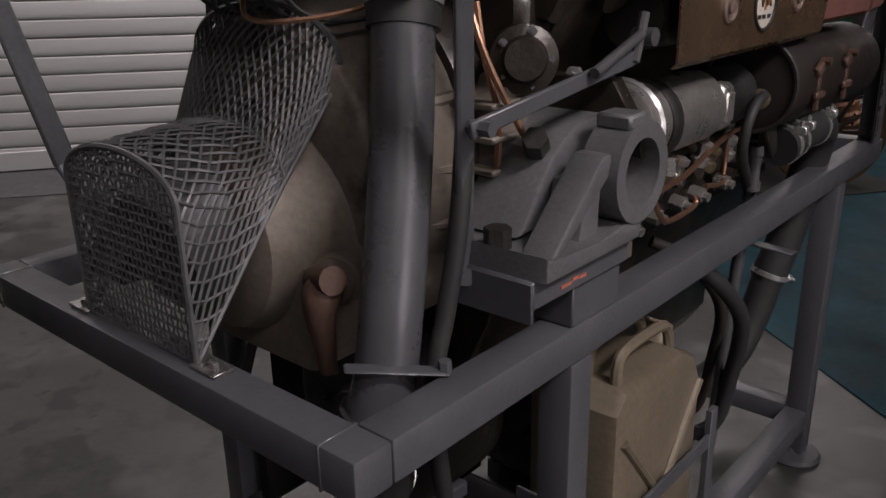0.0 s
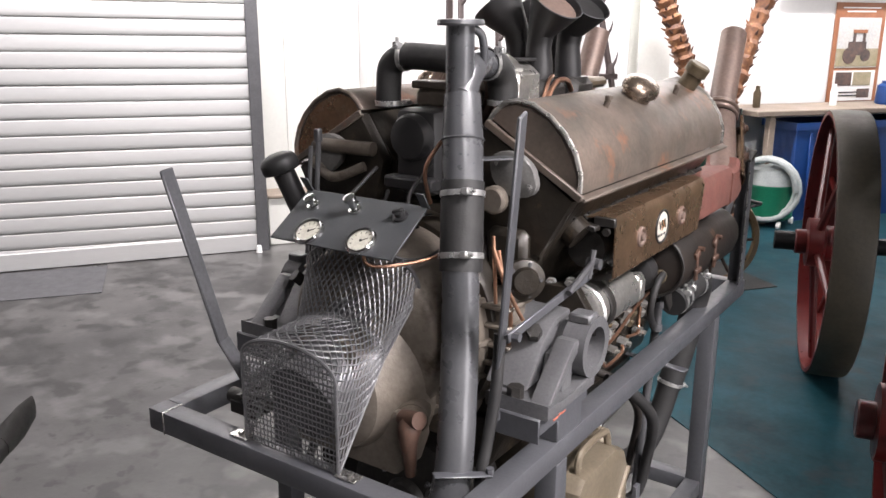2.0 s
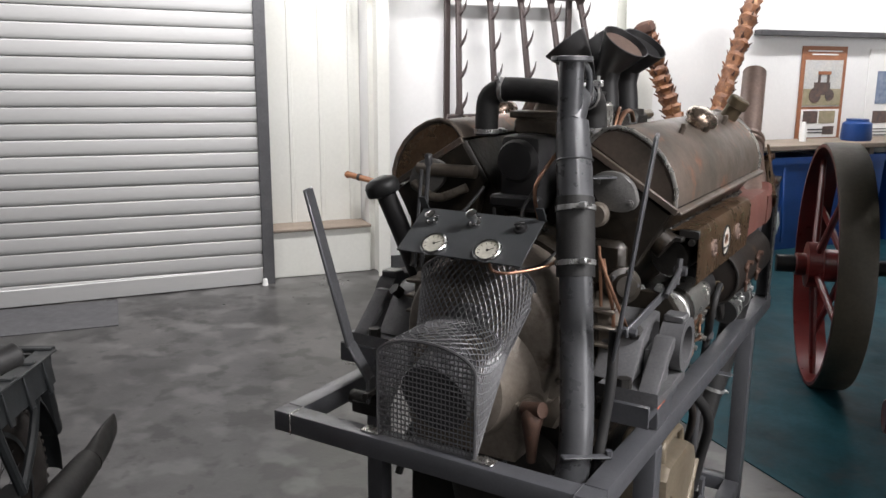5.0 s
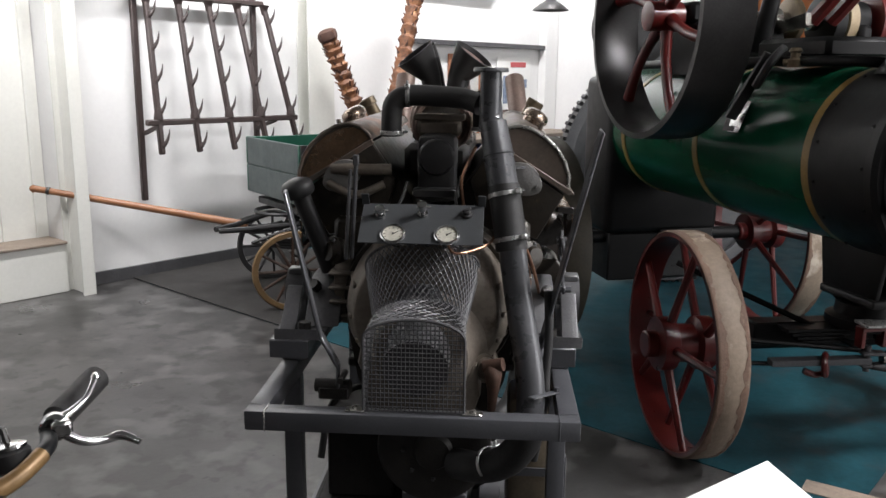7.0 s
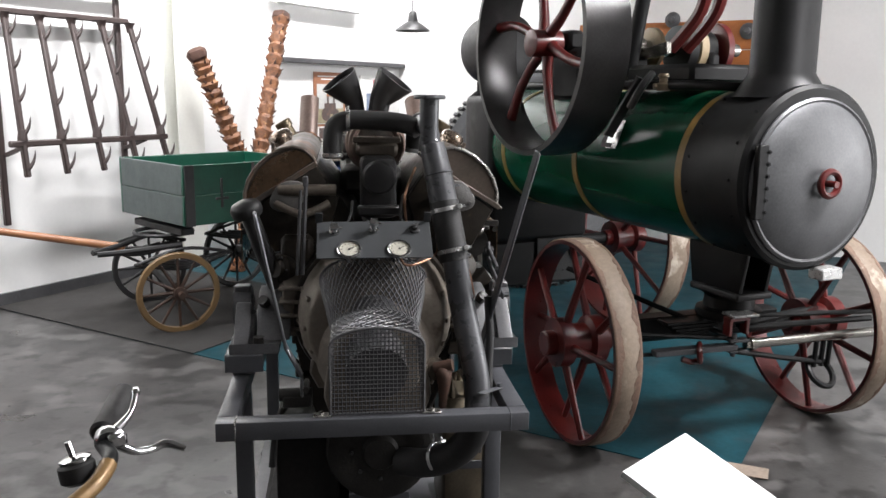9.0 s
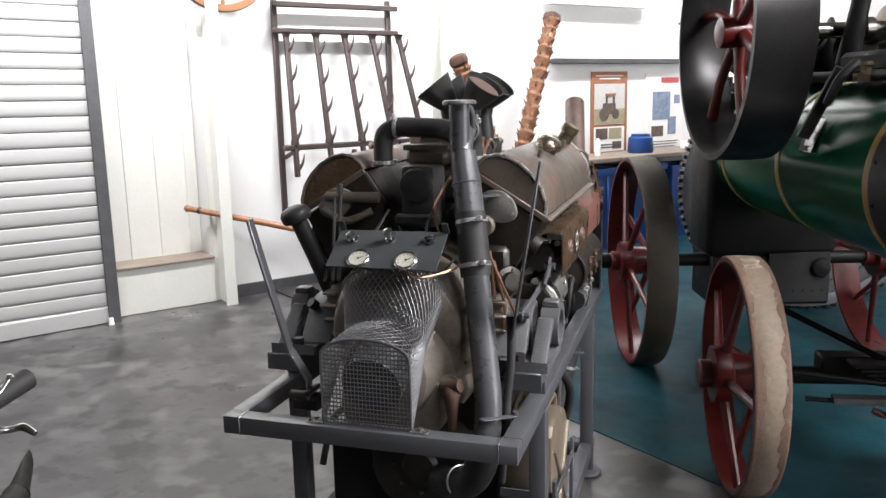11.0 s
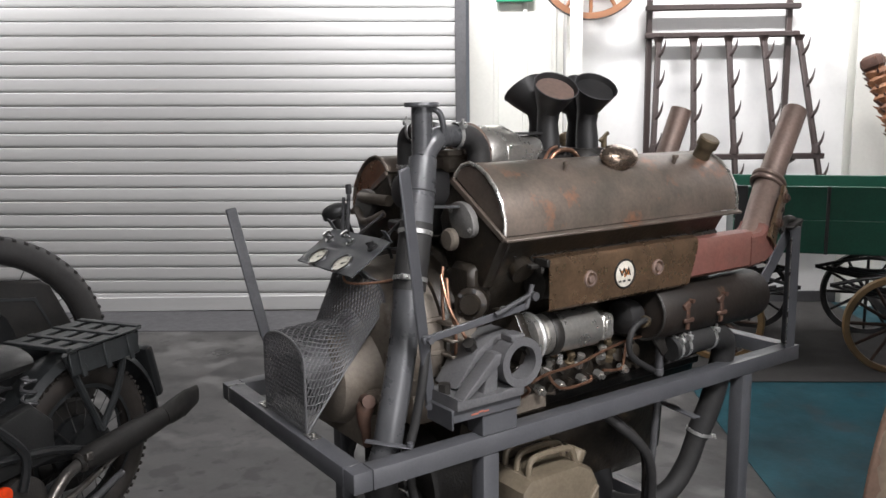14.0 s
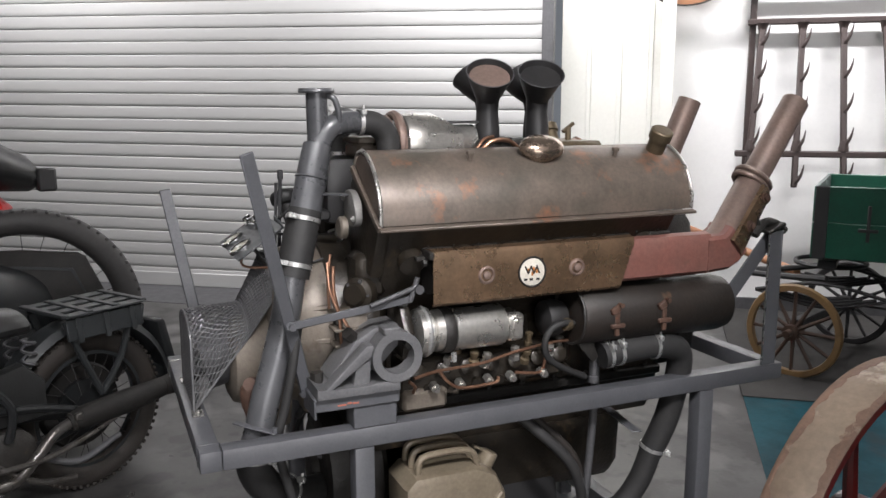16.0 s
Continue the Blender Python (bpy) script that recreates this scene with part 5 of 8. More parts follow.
for sx in (1, -1):
    bm = B()
    box(bm, mx((0.25, 0.47, 1.13), sx), (0.1, 0.08, 0.12), bev=0.015)
    part("timing_case", bm, OILY, eng, "oily timing case")
    bm = B()
    lathe(bm, mx((0.285, 0.45, 1.085), sx), (sx * 0.6, -0.7, 0.1), [(0.044, 0), (0.046, 0.006), (0.044, 0.03), (0.03, 0.036), (0.026, 0.05)], 24)
    cover = part("drive_cover", bm, OILY, eng, "oily round drive cover")
    for k in range(5):
        a = 2 * math.pi * k / 5
        bm = B()
        q = mx((0.285, 0.45, 1.085), sx) + Vector((0.7 * math.cos(a) * 0.036, sx * 0.6 * math.cos(a) * 0.036, math.sin(a) * 0.036)) + Vector((sx * 0.6, -0.7, 0.1)) * 0.03
        bolts(bm, [q], (sx * 0.6, -0.7, 0.1), 0.006, 0.006)
        part("bolt", bm, STEEL, cover)
    bm = B()
    prism(bm, [(0.385, 0.885), (0.46, 0.885), (0.46, 1.06), (0.42, 1.07), (0.39, 1.04)], lambda u, v, w: mx((0.235 + w, u, v), sx), 0.06, 0.012)
    side_casting = part("side_casting", bm, BELL, eng, "stained ribbed side casting")
    for k in range(4):
        bm = B()
        box(bm, mx((0.262, 0.415, 0.91 + 0.042 * k), sx), (0.085, 0.1, 0.01), bev=0.003)
        part("rib", bm, BELL, side_casting)

# front faces of the heads: oval flanges, magneto, water pump block
for sx in (1, -1):
    bm = B()
    c = mx((0.272, 0.44, 1.31), sx)
    pts = [(0.058 * math.cos(a) * (1 + 0.12 * math.cos(2 * a)), 0.04 * math.sin(a)) for a in [2 * math.pi * k / 24 for k in range(24)]]
    prism(bm, pts, lambda u, v, w: c + Vector((u * 0.82 + sx * v * 0.5, -w, -sx * u * 0.45 + v)), 0.02, 0.004)
    bolts(bm, [c + Vector((k * 0.041, -0.02, -sx * k * 0.023)) for k in (-1, 1)], (0, -1, 0), 0.008, 0.006)
    part("cover_flange", bm, CAST, eng, "grey oval cover flange")
    bm = B()
    prism(bm, [(0.395, 1.262), (0.19, 1.405), (0.12, 1.30), (0.16, 1.16), (0.32, 1.13)], lambda u, v, w: mx((u, 0.455 + w, v), sx), 0.04, 0.012)
    part("head_end", bm, OILY, eng)
bm = B()
lathe(bm, (0.235, 0.42, 1.255), (0, -1, 0), [(0.03, 0), (0.03, 0.015), (0.024, 0.02)], 18)
part("blank_cap", bm, BELL, eng)
bm = B()
box(bm, (0.03, 0.47, 1.335), (0.11, 0.12, 0.19), bev=0.02, seg=2)
lathe(bm, (0.03, 0.42, 1.37), (0, -1, 0), [(0.05, 0), (0.052, 0.02), (0.045, 0.035), (0.03, 0.04)], 24)
box(bm, (0.03, 0.4, 1.27), (0.13, 0.04, 0.03), bev=0.006)
part("magneto", bm, SOOT, eng, "black magneto block")
bm = B()
box(bm, (0.03, 0.55, 1.445), (0.13, 0.1, 0.05), bev=0.012)
box(bm, (0.03, 0.53, 1.475), (0.15, 0.06, 0.018), bev=0.004)
part("thermostat_block", bm, BELL, eng, "stained grey thermostat block")
bm = B()
tube(bm, [(-0.1, 0.43, 1.33), (-0.2, 0.42, 1.33), (-0.27, 0.43, 1.33)], 0.017, 12)
tube(bm, [(-0.12, 0.42, 1.29), (-0.2, 0.40, 1.26), (-0.28, 0.42, 1.29)], 0.012, 10)
part("crossover_pipe", bm, BELL, eng)
bm = B()
cyl(bm, (-0.2, 0.33, 1.09), (-0.185, 0.34, 1.36), 0.006, seg=8)
cyl(bm, (-0.215, 0.32, 1.09), (-0.2, 0.33, 1.34), 0.005, seg=8)
box(bm, (-0.186, 0.34, 1.365), (0.016, 0.016, 0.03), bev=0.003)
part("control_rod", bm, STEEL, eng, "upright control rods")
for k, (p, q) in enumerate((((-0.05, 0.38, 1.3), (-0.12, 0.3, 1.2)), ((0.1, 0.38, 1.32), (0.12, 0.3, 1.2)), ((-0.02, 0.38, 1.25), (0.02, 0.3, 1.2)), ((0.14, 0.40, 1.4), (0.11, 0.36, 1.24)))):
    bm = B()
    m = (vec(p) + vec(q)) / 2 + Vector((0.02 * (-1) ** k, -0.03, 0))
    tube(bm, [p, m, q], 0.0045, 6)
    part("ignition_lead", bm, RUBBER if k != 3 else COPPER, eng)

# generator and carburettors between the banks
bm = B()
lathe(bm, (0.03, 0.64, 1.46), (0, 1, 0), [(0.06, 0), (0.085, 0.012), (0.09, 0.03), (0.09, 0.1), (0.07, 0.15), (0.055, 0.18), (0.055, 0.24)], 28)
box(bm, (0.05, 0.76, 1.44), (0.14, 0.12, 0.12), bev=0.01)
part("air_filter_housing", bm, ALU, eng, "bright alloy generator casting")
bm = B()
torus(bm, (0.03, 0.63, 1.46), (0, 1, 0), 0.085, 0.014, 32, 8)
torus(bm, (0.03, 0.60, 1.455), (0, 1, 0), 0.078, 0.013, 32, 8)
part("bent_pipe", bm, EXH, eng, "brown bent pipe")
bm = B()
box(bm, (ENG, 1.0, 1.34), (0.2, 0.78, 0.1), bev=0.02)
for y in (0.92, 1.09):
    box(bm, (ENG, y, 1.42), (0.2, 0.13, 0.1), bev=0.02)
    for sx in (-1, 1):
        lathe(bm, mx((0.065, y, 1.40), sx), (0, 0, 1), [(0.04, 0), (0.042, 0.05), (0.05, 0.054), (0.05, 0.07)], 20)
part("carburettor", bm, CASTBLACK, eng, "black twin carburettor block")
bm = B()
bar(bm, (0.03, 0.78, 1.522), (0.05, 0.93, 1.522), 0.05, 0.008)
part("deflector", bm, SOOT, eng)
bm = B()
tube(bm, [(0.115, 0.86, 1.42), (0.12, 0.9, 1.465), (0.12, 0.96, 1.468), (0.115, 1.0, 1.44)], 0.007, 8)
tube(bm, [(0.115, 0.84, 1.42), (0.11, 0.88, 1.47), (0.1, 0.92, 1.48)], 0.005, 8)
part("fuel_rail", bm, COPPER, eng, "bent copper rail")
for y in (0.92, 1.09):
    for sx in (1, -1):
        bm = B()
        y += 0.0 if sx > 0 else 0.04
        base = [mx(p, sx) for p in ((0.06, y, 1.465), (0.058, y, 1.51), (0.056, y, 1.55), (0.063, y - 0.002, 1.59), (0.09, y - 0.012, 1.63), (0.116, y - 0.02, 1.665))]
        rs = [0.037, 0.036, 0.033, 0.035, 0.054, 0.07]
        pts = base
        x = Vector((1, 0, 0))
        made = []
        for i, q in enumerate(pts):
            t = (pts[min(i + 1, 5)] - pts[max(i - 1, 0)]).normalized()
            yv = Vector((0, 1, 0))
            yv = (yv - t * yv.dot(t)).normalized()
            xv = yv.cross(t)
            made.append([q + (xv * math.cos(2 * math.pi * k / 28) + yv * math.sin(2 * math.pi * k / 28)) * rs[i] for k in range(28)])
        inner = [[q + (v - q) * 0.955 for v in ring] for q, ring in zip(pts[::-1], made[::-1])]
        rings(bm, made + inner, cap=(False, True))
        hn = part("intake_horn", bm, SOOT, eng, "matt black flared intake horn")
        bm = B()
        t = (pts[5] - pts[4]).normalized()
        torus(bm, pts[5], t, 0.0692, 0.0016, 32, 6)
        part("lip", bm, STEEL, hn, "bare metal lip")
        bm = B()
        q = pts[4]
        lathe(bm, q + (pts[5] - pts[4]) * 0.6, t, [(0.0605, 0), (0.0605, 0.003)], 28)
        part("throat_plug", bm, EXH if y < 1 and sx > 0 else SOOT, hn, "rust-brown throat cover" if y < 1 and sx > 0 else "black throat cover")
bm = B()
cyl(bm, (-0.02, 1.25, 1.38), (-0.02, 1.25, 1.5), 0.01, seg=8)
box(bm, (-0.02, 1.25, 1.5), (0.012, 0.05, 0.012), (35, 0, 0), 0.002)
box(bm, (0.02, 1.22, 1.445), (0.12, 0.2, 0.03), bev=0.01)
part("rear_tap", bm, BRASS, eng)

# cooling pipework at the front
cp = thing("coolant_pipe", pose(0.30, 0.15, 0.7), "tall grey coolant pipe with black hoses and bright clamps", "coolant pipe")
bm = B()
tube(bm, [(0.176, 0.368, 1.452), (0.178, 0.366, 1.61)], 0.0285, 20, straight=True)
lathe(bm, (0.178, 0.366, 1.604), (0, 0, 1), [(0.046, 0), (0.048, 0.004), (0.046, 0.012), (0.03, 0.013)], 24)
tube(bm, [(0.218, 0.318, 1.30), (0.203, 0.34, 1.385), (0.186, 0.362, 1.47)], [0.041, 0.041, 0.037], 22, straight=True)
torus(bm, (0.203, 0.34, 1.385), (0.17, -0.25, -0.95), 0.041, 0.003, 24, 6)
part("upper_pipe", bm, PIPE, cp, "grey painted steel pipe")
bm = B()
tube(bm, [(0.182, 0.366, 1.47), (0.18, 0.40, 1.515), (0.17, 0.45, 1.527), (0.165, 0.49, 1.527)], 0.03, 16)
part("branch_pipe", bm, PIPE, cp)
bm = B()
tube(bm, [(0.19, 0.39, 1.60), (0.2, 0.41, 1.585), (0.2, 0.42, 1.54), (0.19, 0.42, 1.5)], 0.0085, 10)
part("vent_pipe", bm, PIPE, cp)
bm = B()
tube(bm, [(0.165, 0.48, 1.527), (0.16, 0.53, 1.522), (0.157, 0.565, 1.49), (0.157, 0.572, 1.435)], 0.033, 16)
part("elbow_hose", bm, RUBBER, cp, "black rubber elbow hose")
bm = B()
tube(bm, [(0.15, 0.44, 1.515), (0.1, 0.47, 1.53), (0.02, 0.49, 1.536), (-0.06, 0.50, 1.536), (-0.1, 0.5, 1.515), (-0.108, 0.5, 1.47), (-0.108, 0.5, 1.42)], 0.03, 16)
part("cross_hose", bm, RUBBER, cp, "black cross-over hose")
bm = B()
tube(bm, [(0.245, 0.272, 1.135), (0.233, 0.293, 1.215), (0.218, 0.318, 1.305)], 0.0435, 22, straight=True)
part("joint_hose", bm, RUBBER, cp, "black rubber joint hose")
bm = B()
tube(bm, [(0.245, 0.272, 1.15), (0.262, 0.246, 1.03), (0.28, 0.215, 0.93), (0.298, 0.18, 0.83), (0.303, 0.16, 0.755), (0.298, 0.14, 0.69)], 0.0375, 22)
part("lower_pipe", bm, PIPE, cp, "bent grey steel pipe")
bm = B()
tube(bm, [(0.300, 0.148, 0.715), (0.285, 0.15, 0.64), (0.24, 0.2, 0.56), (0.17, 0.28, 0.5), (0.1, 0.36, 0.47)], 0.045, 18)
part("bottom_hose", bm, RUBBER, cp, "black rubber bottom hose")


def clamp(p, d, r, parent):
    bm = B()
    lathe(bm, vec(p) - vec(d).normalized() * 0.006, d, [(r, 0), (r + 0.002, 0.0005), (r + 0.002, 0.0115), (r, 0.012)], 28, (False, False))
    X, Y, Z = basis(d)
    c = vec(p) + (X * 0.75 - Y * 0.66).normalized() * (r + 0.008)
    box(bm, c, (0.022, 0.016, 0.014), Matrix((X, Y, Z)).transposed(), 0.002)
    cyl(bm, c - Y * 0.018, c + Y * 0.018, 0.004, seg=6)
    return part("hose_clamp", bm, ZINC, parent, "bright zinc hose clamp")


for p, d, r in (((0.223, 0.31, 1.282), (0.17, -0.25, -0.95), 0.044), ((0.24, 0.28, 1.165), (0.17, -0.25, -0.95), 0.044), ((0.165, 0.487, 1.527), (0, 1, 0), 0.034), ((0.157, 0.571, 1.44), (0, 0, 1), 0.034), ((-0.108, 0.5, 1.43), (0, 0, 1), 0.031), ((-0.06, 0.50, 1.536), (1, 0, 0), 0.031), ((0.299, 0.145, 0.69), (0.1, 0.1, 1), 0.046), ((0.2, 0.245, 0.53), (-0.6, 0.6, -0.4), 0.046)):
    clamp(p, d, r, cp)
bm = B()
bar(bm, (0.21, 0.345, 1.345), (0.27, 0.42, 1.345), 0.03, 0.006)
part("stay", bm, PIPE, cp)
bm = B()
tube(bm, [(0.345, 0.26, 1.03), (0.35, 0.24, 0.92), (0.345, 0.22, 0.82), (0.34, 0.20, 0.72), (0.32, 0.24, 0.55)], 0.012, 10)
solo("drain_hose", bm, RUBBER, "thin dark rubber drain hose beside the coolant pipe", "hose")

# filler pipe with a round black cap at the left front
fp = thing("filler_pipe", pose(-0.285, 0.45, 1.03), "black leaning filler pipe with a domed cap", "filler pipe")
bm = B()
tube(bm, [(-0.355, 0.395, 1.255), (-0.325, 0.42, 1.16), (-0.285, 0.45, 1.03)], 0.027, 18, straight=True)
part("neck", bm, SOOT, fp)
bm = B()
lathe(bm, (-0.357, 0.393, 1.255), (-0.25, -0.2, 0.93), [(0.03, 0), (0.044, 0.004), (0.047, 0.012), (0.047, 0.03), (0.04, 0.042), (0.02, 0.05), (0.0, 0.052)], 26)
part("cap", bm, GREYP, fp, "dark grey domed cap")

# rear water hose with clamps, going down to the floor
wh = thing("water_hose", pose(0.33, 1.36, 0.2), "thick black rubber hose with bright clamps under the canister", "hose")
bm = B()
tube(bm, [(0.392, 1.125, 0.862), (0.394, 1.22, 0.872), (0.392, 1.33, 0.87), (0.378, 1.41, 0.84), (0.36, 1.43, 0.76), (0.342, 1.41, 0.62), (0.32, 1.37, 0.5)], 0.0385, 18)
part("hose", bm, RUBBER, wh)
bm = B()
tube(bm, [(0.322, 1.372, 0.51), (0.305, 1.34, 0.40), (0.28, 1.28, 0.31), (0.22, 1.2, 0.26), (0.12, 1.15, 0.25)], 0.035, 16)
part("pipe", bm, RUBBER, wh)
for p, d in (((0.392, 1.145, 0.864), (0, 1, 0.1)), ((0.393, 1.18, 0.868), (0, 1, 0.1)), ((0.393, 1.305, 0.872), (0, 1, 0.0)), ((0.323, 1.374, 0.515), (0.2, 0.25, 1))):
    clamp(p, d, 0.039, wh)
bm = B()
tube(bm, [(0.35, 1.13, 0.84), (0.345, 1.14, 0.78), (0.335, 1.14, 0.62), (0.33, 1.13, 0.45), (0.33, 1.1, 0.2)], 0.012, 10)
lathe(bm, (0.35, 1.13, 0.86), (0, 0, -1), [(0.018, 0), (0.018, 0.02), (0.013, 0.022), (0.013, 0.07), (0.016, 0.072), (0.016, 0.09)], 12)
solo("drain_tap", bm, STEEL, "drain tap with a thin hanging hose", "drain tap")
for k, (x, y) in enumerate(((0.36, 0.98), (0.3, 1.02))):
    bm = B()
    tube(bm, [(x - 0.05, y - 0.1, 0.7), (x, y - 0.05, 0.66), (x + 0.03, y + 0.06, 0.54), (x, y + 0.12, 0.38), (x - 0.03, y + 0.13, 0.25), (x - 0.1, y + 0.1, 0.2)], 0.016 if k == 0 else 0.012, 10)
    solo("fuel_hose", bm, RUBBER if k == 0 else TYREOLD, "rubber fuel hose hanging under the engine", "hose")

# drum under the engine
dr = thing("generator_drum", pose(0.05, 0.93, 0.08), "black round drum with a metal band under the engine", "drum")
bm = B()
lathe(bm, (-0.08, 0.92, 0.335), (1, 0, 0), [(0.18, 0), (0.2, 0.012), (0.205, 0.03), (0.205, 0.24), (0.198, 0.26), (0.18, 0.268)], 40)
part("shell", bm, SOOT, dr)
bm = B()
lathe(bm, (0.02, 0.92, 0.335), (1, 0, 0), [(0.2055, 0), (0.2075, 0.002), (0.2075, 0.022), (0.2055, 0.024)], 40, (False, False))
part("band", bm, STEEL, dr)
for x in (-0.05, 0.15):
    bm = B()
    box(bm, (x, 0.92, 0.12), (0.03, 0.2, 0.05), bev=0.004)
    part("support", bm, STAND, dr)
bm = B()
box(bm, (0.05, 0.92, 0.0925), (0.66, 0.22, 0.008), bev=0.002)
part("cradle", bm, STAND, dr)
ft = thing("front_drum", pose(0.02, 0.4, 0.3), "dark round drum with a hub behind the front legs", "drum")
bm = B()
lathe(bm, (0.03, 0.55, 0.50), (0, -1, 0), [(0.15, 0), (0.17, 0.02), (0.172, 0.15), (0.165, 0.17), (0.14, 0.18), (0.11, 0.174), (0.06, 0.18), (0.05, 0.2), (0.02, 0.205)], 40)
part("shell", bm, CASTBLACK, ft)
for a in range(0, 360, 45):
    bm = B()
    bolts(bm, [(0.03 + 0.09 * math.cos(radians(a)), 0.374, 0.5 + 0.09 * math.sin(radians(a)))], (0, -1, 0), 0.007, 0.008)
    part("bolt", bm, STEEL, ft)
bm = B()
box(bm, (0.03, 0.47, 0.322), (0.2, 0.1, 0.03), bev=0.004)
part("foot", bm, STAND, ft)

# ---- along the wall ----


def wp(s, y, z):
    return ROOM @ Vector((s, y, z))


def spoked_wheel(name, parent, fr, c, axis, r, width, thick, count, rim_mat, spoke_mat, hub_mat, hub_r, hub_w, spoke_r, inner_mat=None, label="", flat=False, twin=False, phase=0.0):
    """A rim with its spokes and hub; the rim is the part, the rest its sub-parts."""
    X, Y, D = basis(axis)
    c = vec(c)
    bm = B()
    lathe(bm, c - D * width / 2, D, [(r - thick, 0), (r - 0.006, 0), (r, 0.008), (r + 0.003, width / 2), (r, width - 0.008), (r - 0.006, width), (r - thick, width)], 56, (False, False))
    rim = part(name, bm, rim_mat, parent, label, fr)
    if rim_mat is TYRE:
        # ragged rust along both edges of the tread
        rnd = random.Random(int(r * 1000) + int(phase * 10))
        for s in (-1, 1):
            bm = B()
            made, deep = [], 0.02
            for k in range(241):
                a = 2 * math.pi * k / 240
                o = X * math.cos(a) + Y * math.sin(a)
                deep = min(0.03, max(0.003, 0.014 + (deep - 0.014) * 0.8 + rnd.uniform(-0.008, 0.008)))
                if k == 240:
                    made.append(made[0])
                    break
                e = D * s * width / 2
                made.append([bm.verts.new(c + o * q + e - D * s * d) for q, d in ((r - 0.004, -0.0015), (r + 0.0002, 0.004), (r + 0.0008, 0.009), (r + 0.0008 + 0.003 * deep / (width / 2 - 0.008), 0.009 + deep), (r - 0.001, 0.0095 + deep))])
            for p, q in zip(made, made[1:]):
                for i in range(4):
                    bm.faces.new((p[i], p[i + 1], q[i + 1], q[i]))
            bmesh.ops.recalc_face_normals(bm, faces=bm.faces)
            part("rust_edge", bm, RUSTEDGE, rim, "flaking rust along the rim edge", fr)
    bm = B()
    lathe(bm, c - D * (width / 2 - 0.002), D, [(r - 0.007, -0.0035), (r - thick - 0.002, -0.0035), (r - thick - 0.006, width / 2), (r - thick - 0.002, width - 0.0005), (r - 0.007, width - 0.0005)], 56, (False, False))
    part("felloe", bm, inner_mat or spoke_mat, rim, "", fr)
    bm = B()
    lathe(bm, c - D * hub_w / 2, D, [(hub_r * 0.45, -0.05), (hub_r * 0.5, -0.045), (hub_r * 0.5, 0), (hub_r, 0.004), (hub_r, hub_w * 0.28), (hub_r * 0.72, hub_w * 0.34), (hub_r * 0.72, hub_w * 0.66), (hub_r, hub_w * 0.72), (hub_r, hub_w - 0.004), (hub_r * 0.5, hub_w), (hub_r * 0.5, hub_w + 0.045), (hub_r * 0.4, hub_w + 0.05)], 28)
    part("hub", bm, hub_mat, rim, "", fr)
    for k in range(count):
        a = 2 * math.pi * (k + phase) / count
        o = X * math.cos(a) + Y * math.sin(a)
        off = D * (hub_w * 0.3 * (1 if k % 2 else -1)) if twin else D * 0
        bm = B()
        p0, p1 = c + o * hub_r * 0.75 + off, c + o * (r - thick + 0.002) + off * 0.35
        if flat:
            bar(bm, p0, p1, spoke_r * 2.6, spoke_r, up=D, bev=0.003)
        else:
            tube(bm, [p0, (p0 + p1) / 2, p1], [spoke_r * 1.2, spoke_r, spoke_r * 0.9], 8, straight=True)
        part("spoke", bm, spoke_mat, rim, "", fr)
    return rim


# hooked wooden rack
rack = thing("hook_rack", ROOM @ pose(2.5, 4.6, 0.6), "dark red-brown wooden wall rack with rows of iron hooks", "rack")
for s, z0 in ((1.9, 0.61), (2.98, 0.62)):
    bm = B()
    bar(bm, (s, 4.66, z0), (s, 4.66, 2.44), 0.045, 0.04, up=(0, 1, 0), bev=0.006)
    part("rail", bm, WOODRED, rack, fr=ROOM)
for z in (2.37, 2.16):
    bm = B()
    bar(bm, (1.86, 4.615, z), (3.05, 4.615, z), 0.05, 0.045, bev=0.008)
    part("crossbar", bm, WOODRED, rack, fr=ROOM)
bm = B()
bar(bm, (1.80, 4.39, 1.225), (3.2, 4.39, 1.225), 0.05, 0.045, bev=0.008)
part("crossbar", bm, WOODRED, rack, fr=ROOM)
for s in (1.92, 2.97):
    bm = B()
    bar(bm, (s, 4.64, 1.13), (s, 4.38, 1.21), 0.03, 0.03, bev=0.004)
    part("stay", bm, WOODRED, rack, fr=ROOM)
for k in range(5):
    a, b = Vector((1.96 + 0.268 * k, 4.58, 2.15)), Vector((1.885 + 0.322 * k, 4.34, 0.99))
    bm = B()
    bar(bm, a, b, 0.042, 0.042, up=(0, 1, 0), bev=0.008)
    sl = part("slat", bm, WOODRED, rack, fr=ROOM)
    for z in (2.128, 1.245):
        f = (2.15 - z) / (2.15 - 0.99)
        p = a + (b - a) * f
        bm = B()
        lathe(bm, p + Vector((0, 0, 0.02)), (0, 0, -1), [(0.05, 0), (0.036, 0.02), (0.028, 0.05), (0.024, 0.08)] if z > 2 else [(0.024, -0.06), (0.03, -0.03), (0.036, 0.0), (0.036, 0.02)], 8)
        part("knee", bm, WOODRED, sl, fr=ROOM)
    for i in range(5):
        p = a + (b - a) * (0.1 + 0.205 * i + 0.02 * (k % 2))
        bm = B()
        tube(bm, [p + Vector((-0.004, -0.022, -0.05)), p + Vector((0.012, -0.03, -0.02)), p + Vector((0.034, -0.04, 0.02)), p + Vector((0.045, -0.045, 0.062)), p + Vector((0.049, -0.046, 0.095))], [0.006, 0.016, 0.011, 0.006, 0.002], 7, 4)
        part("hook", bm, WOODRED, sl, "upturned iron thorn hook", fr=ROOM)

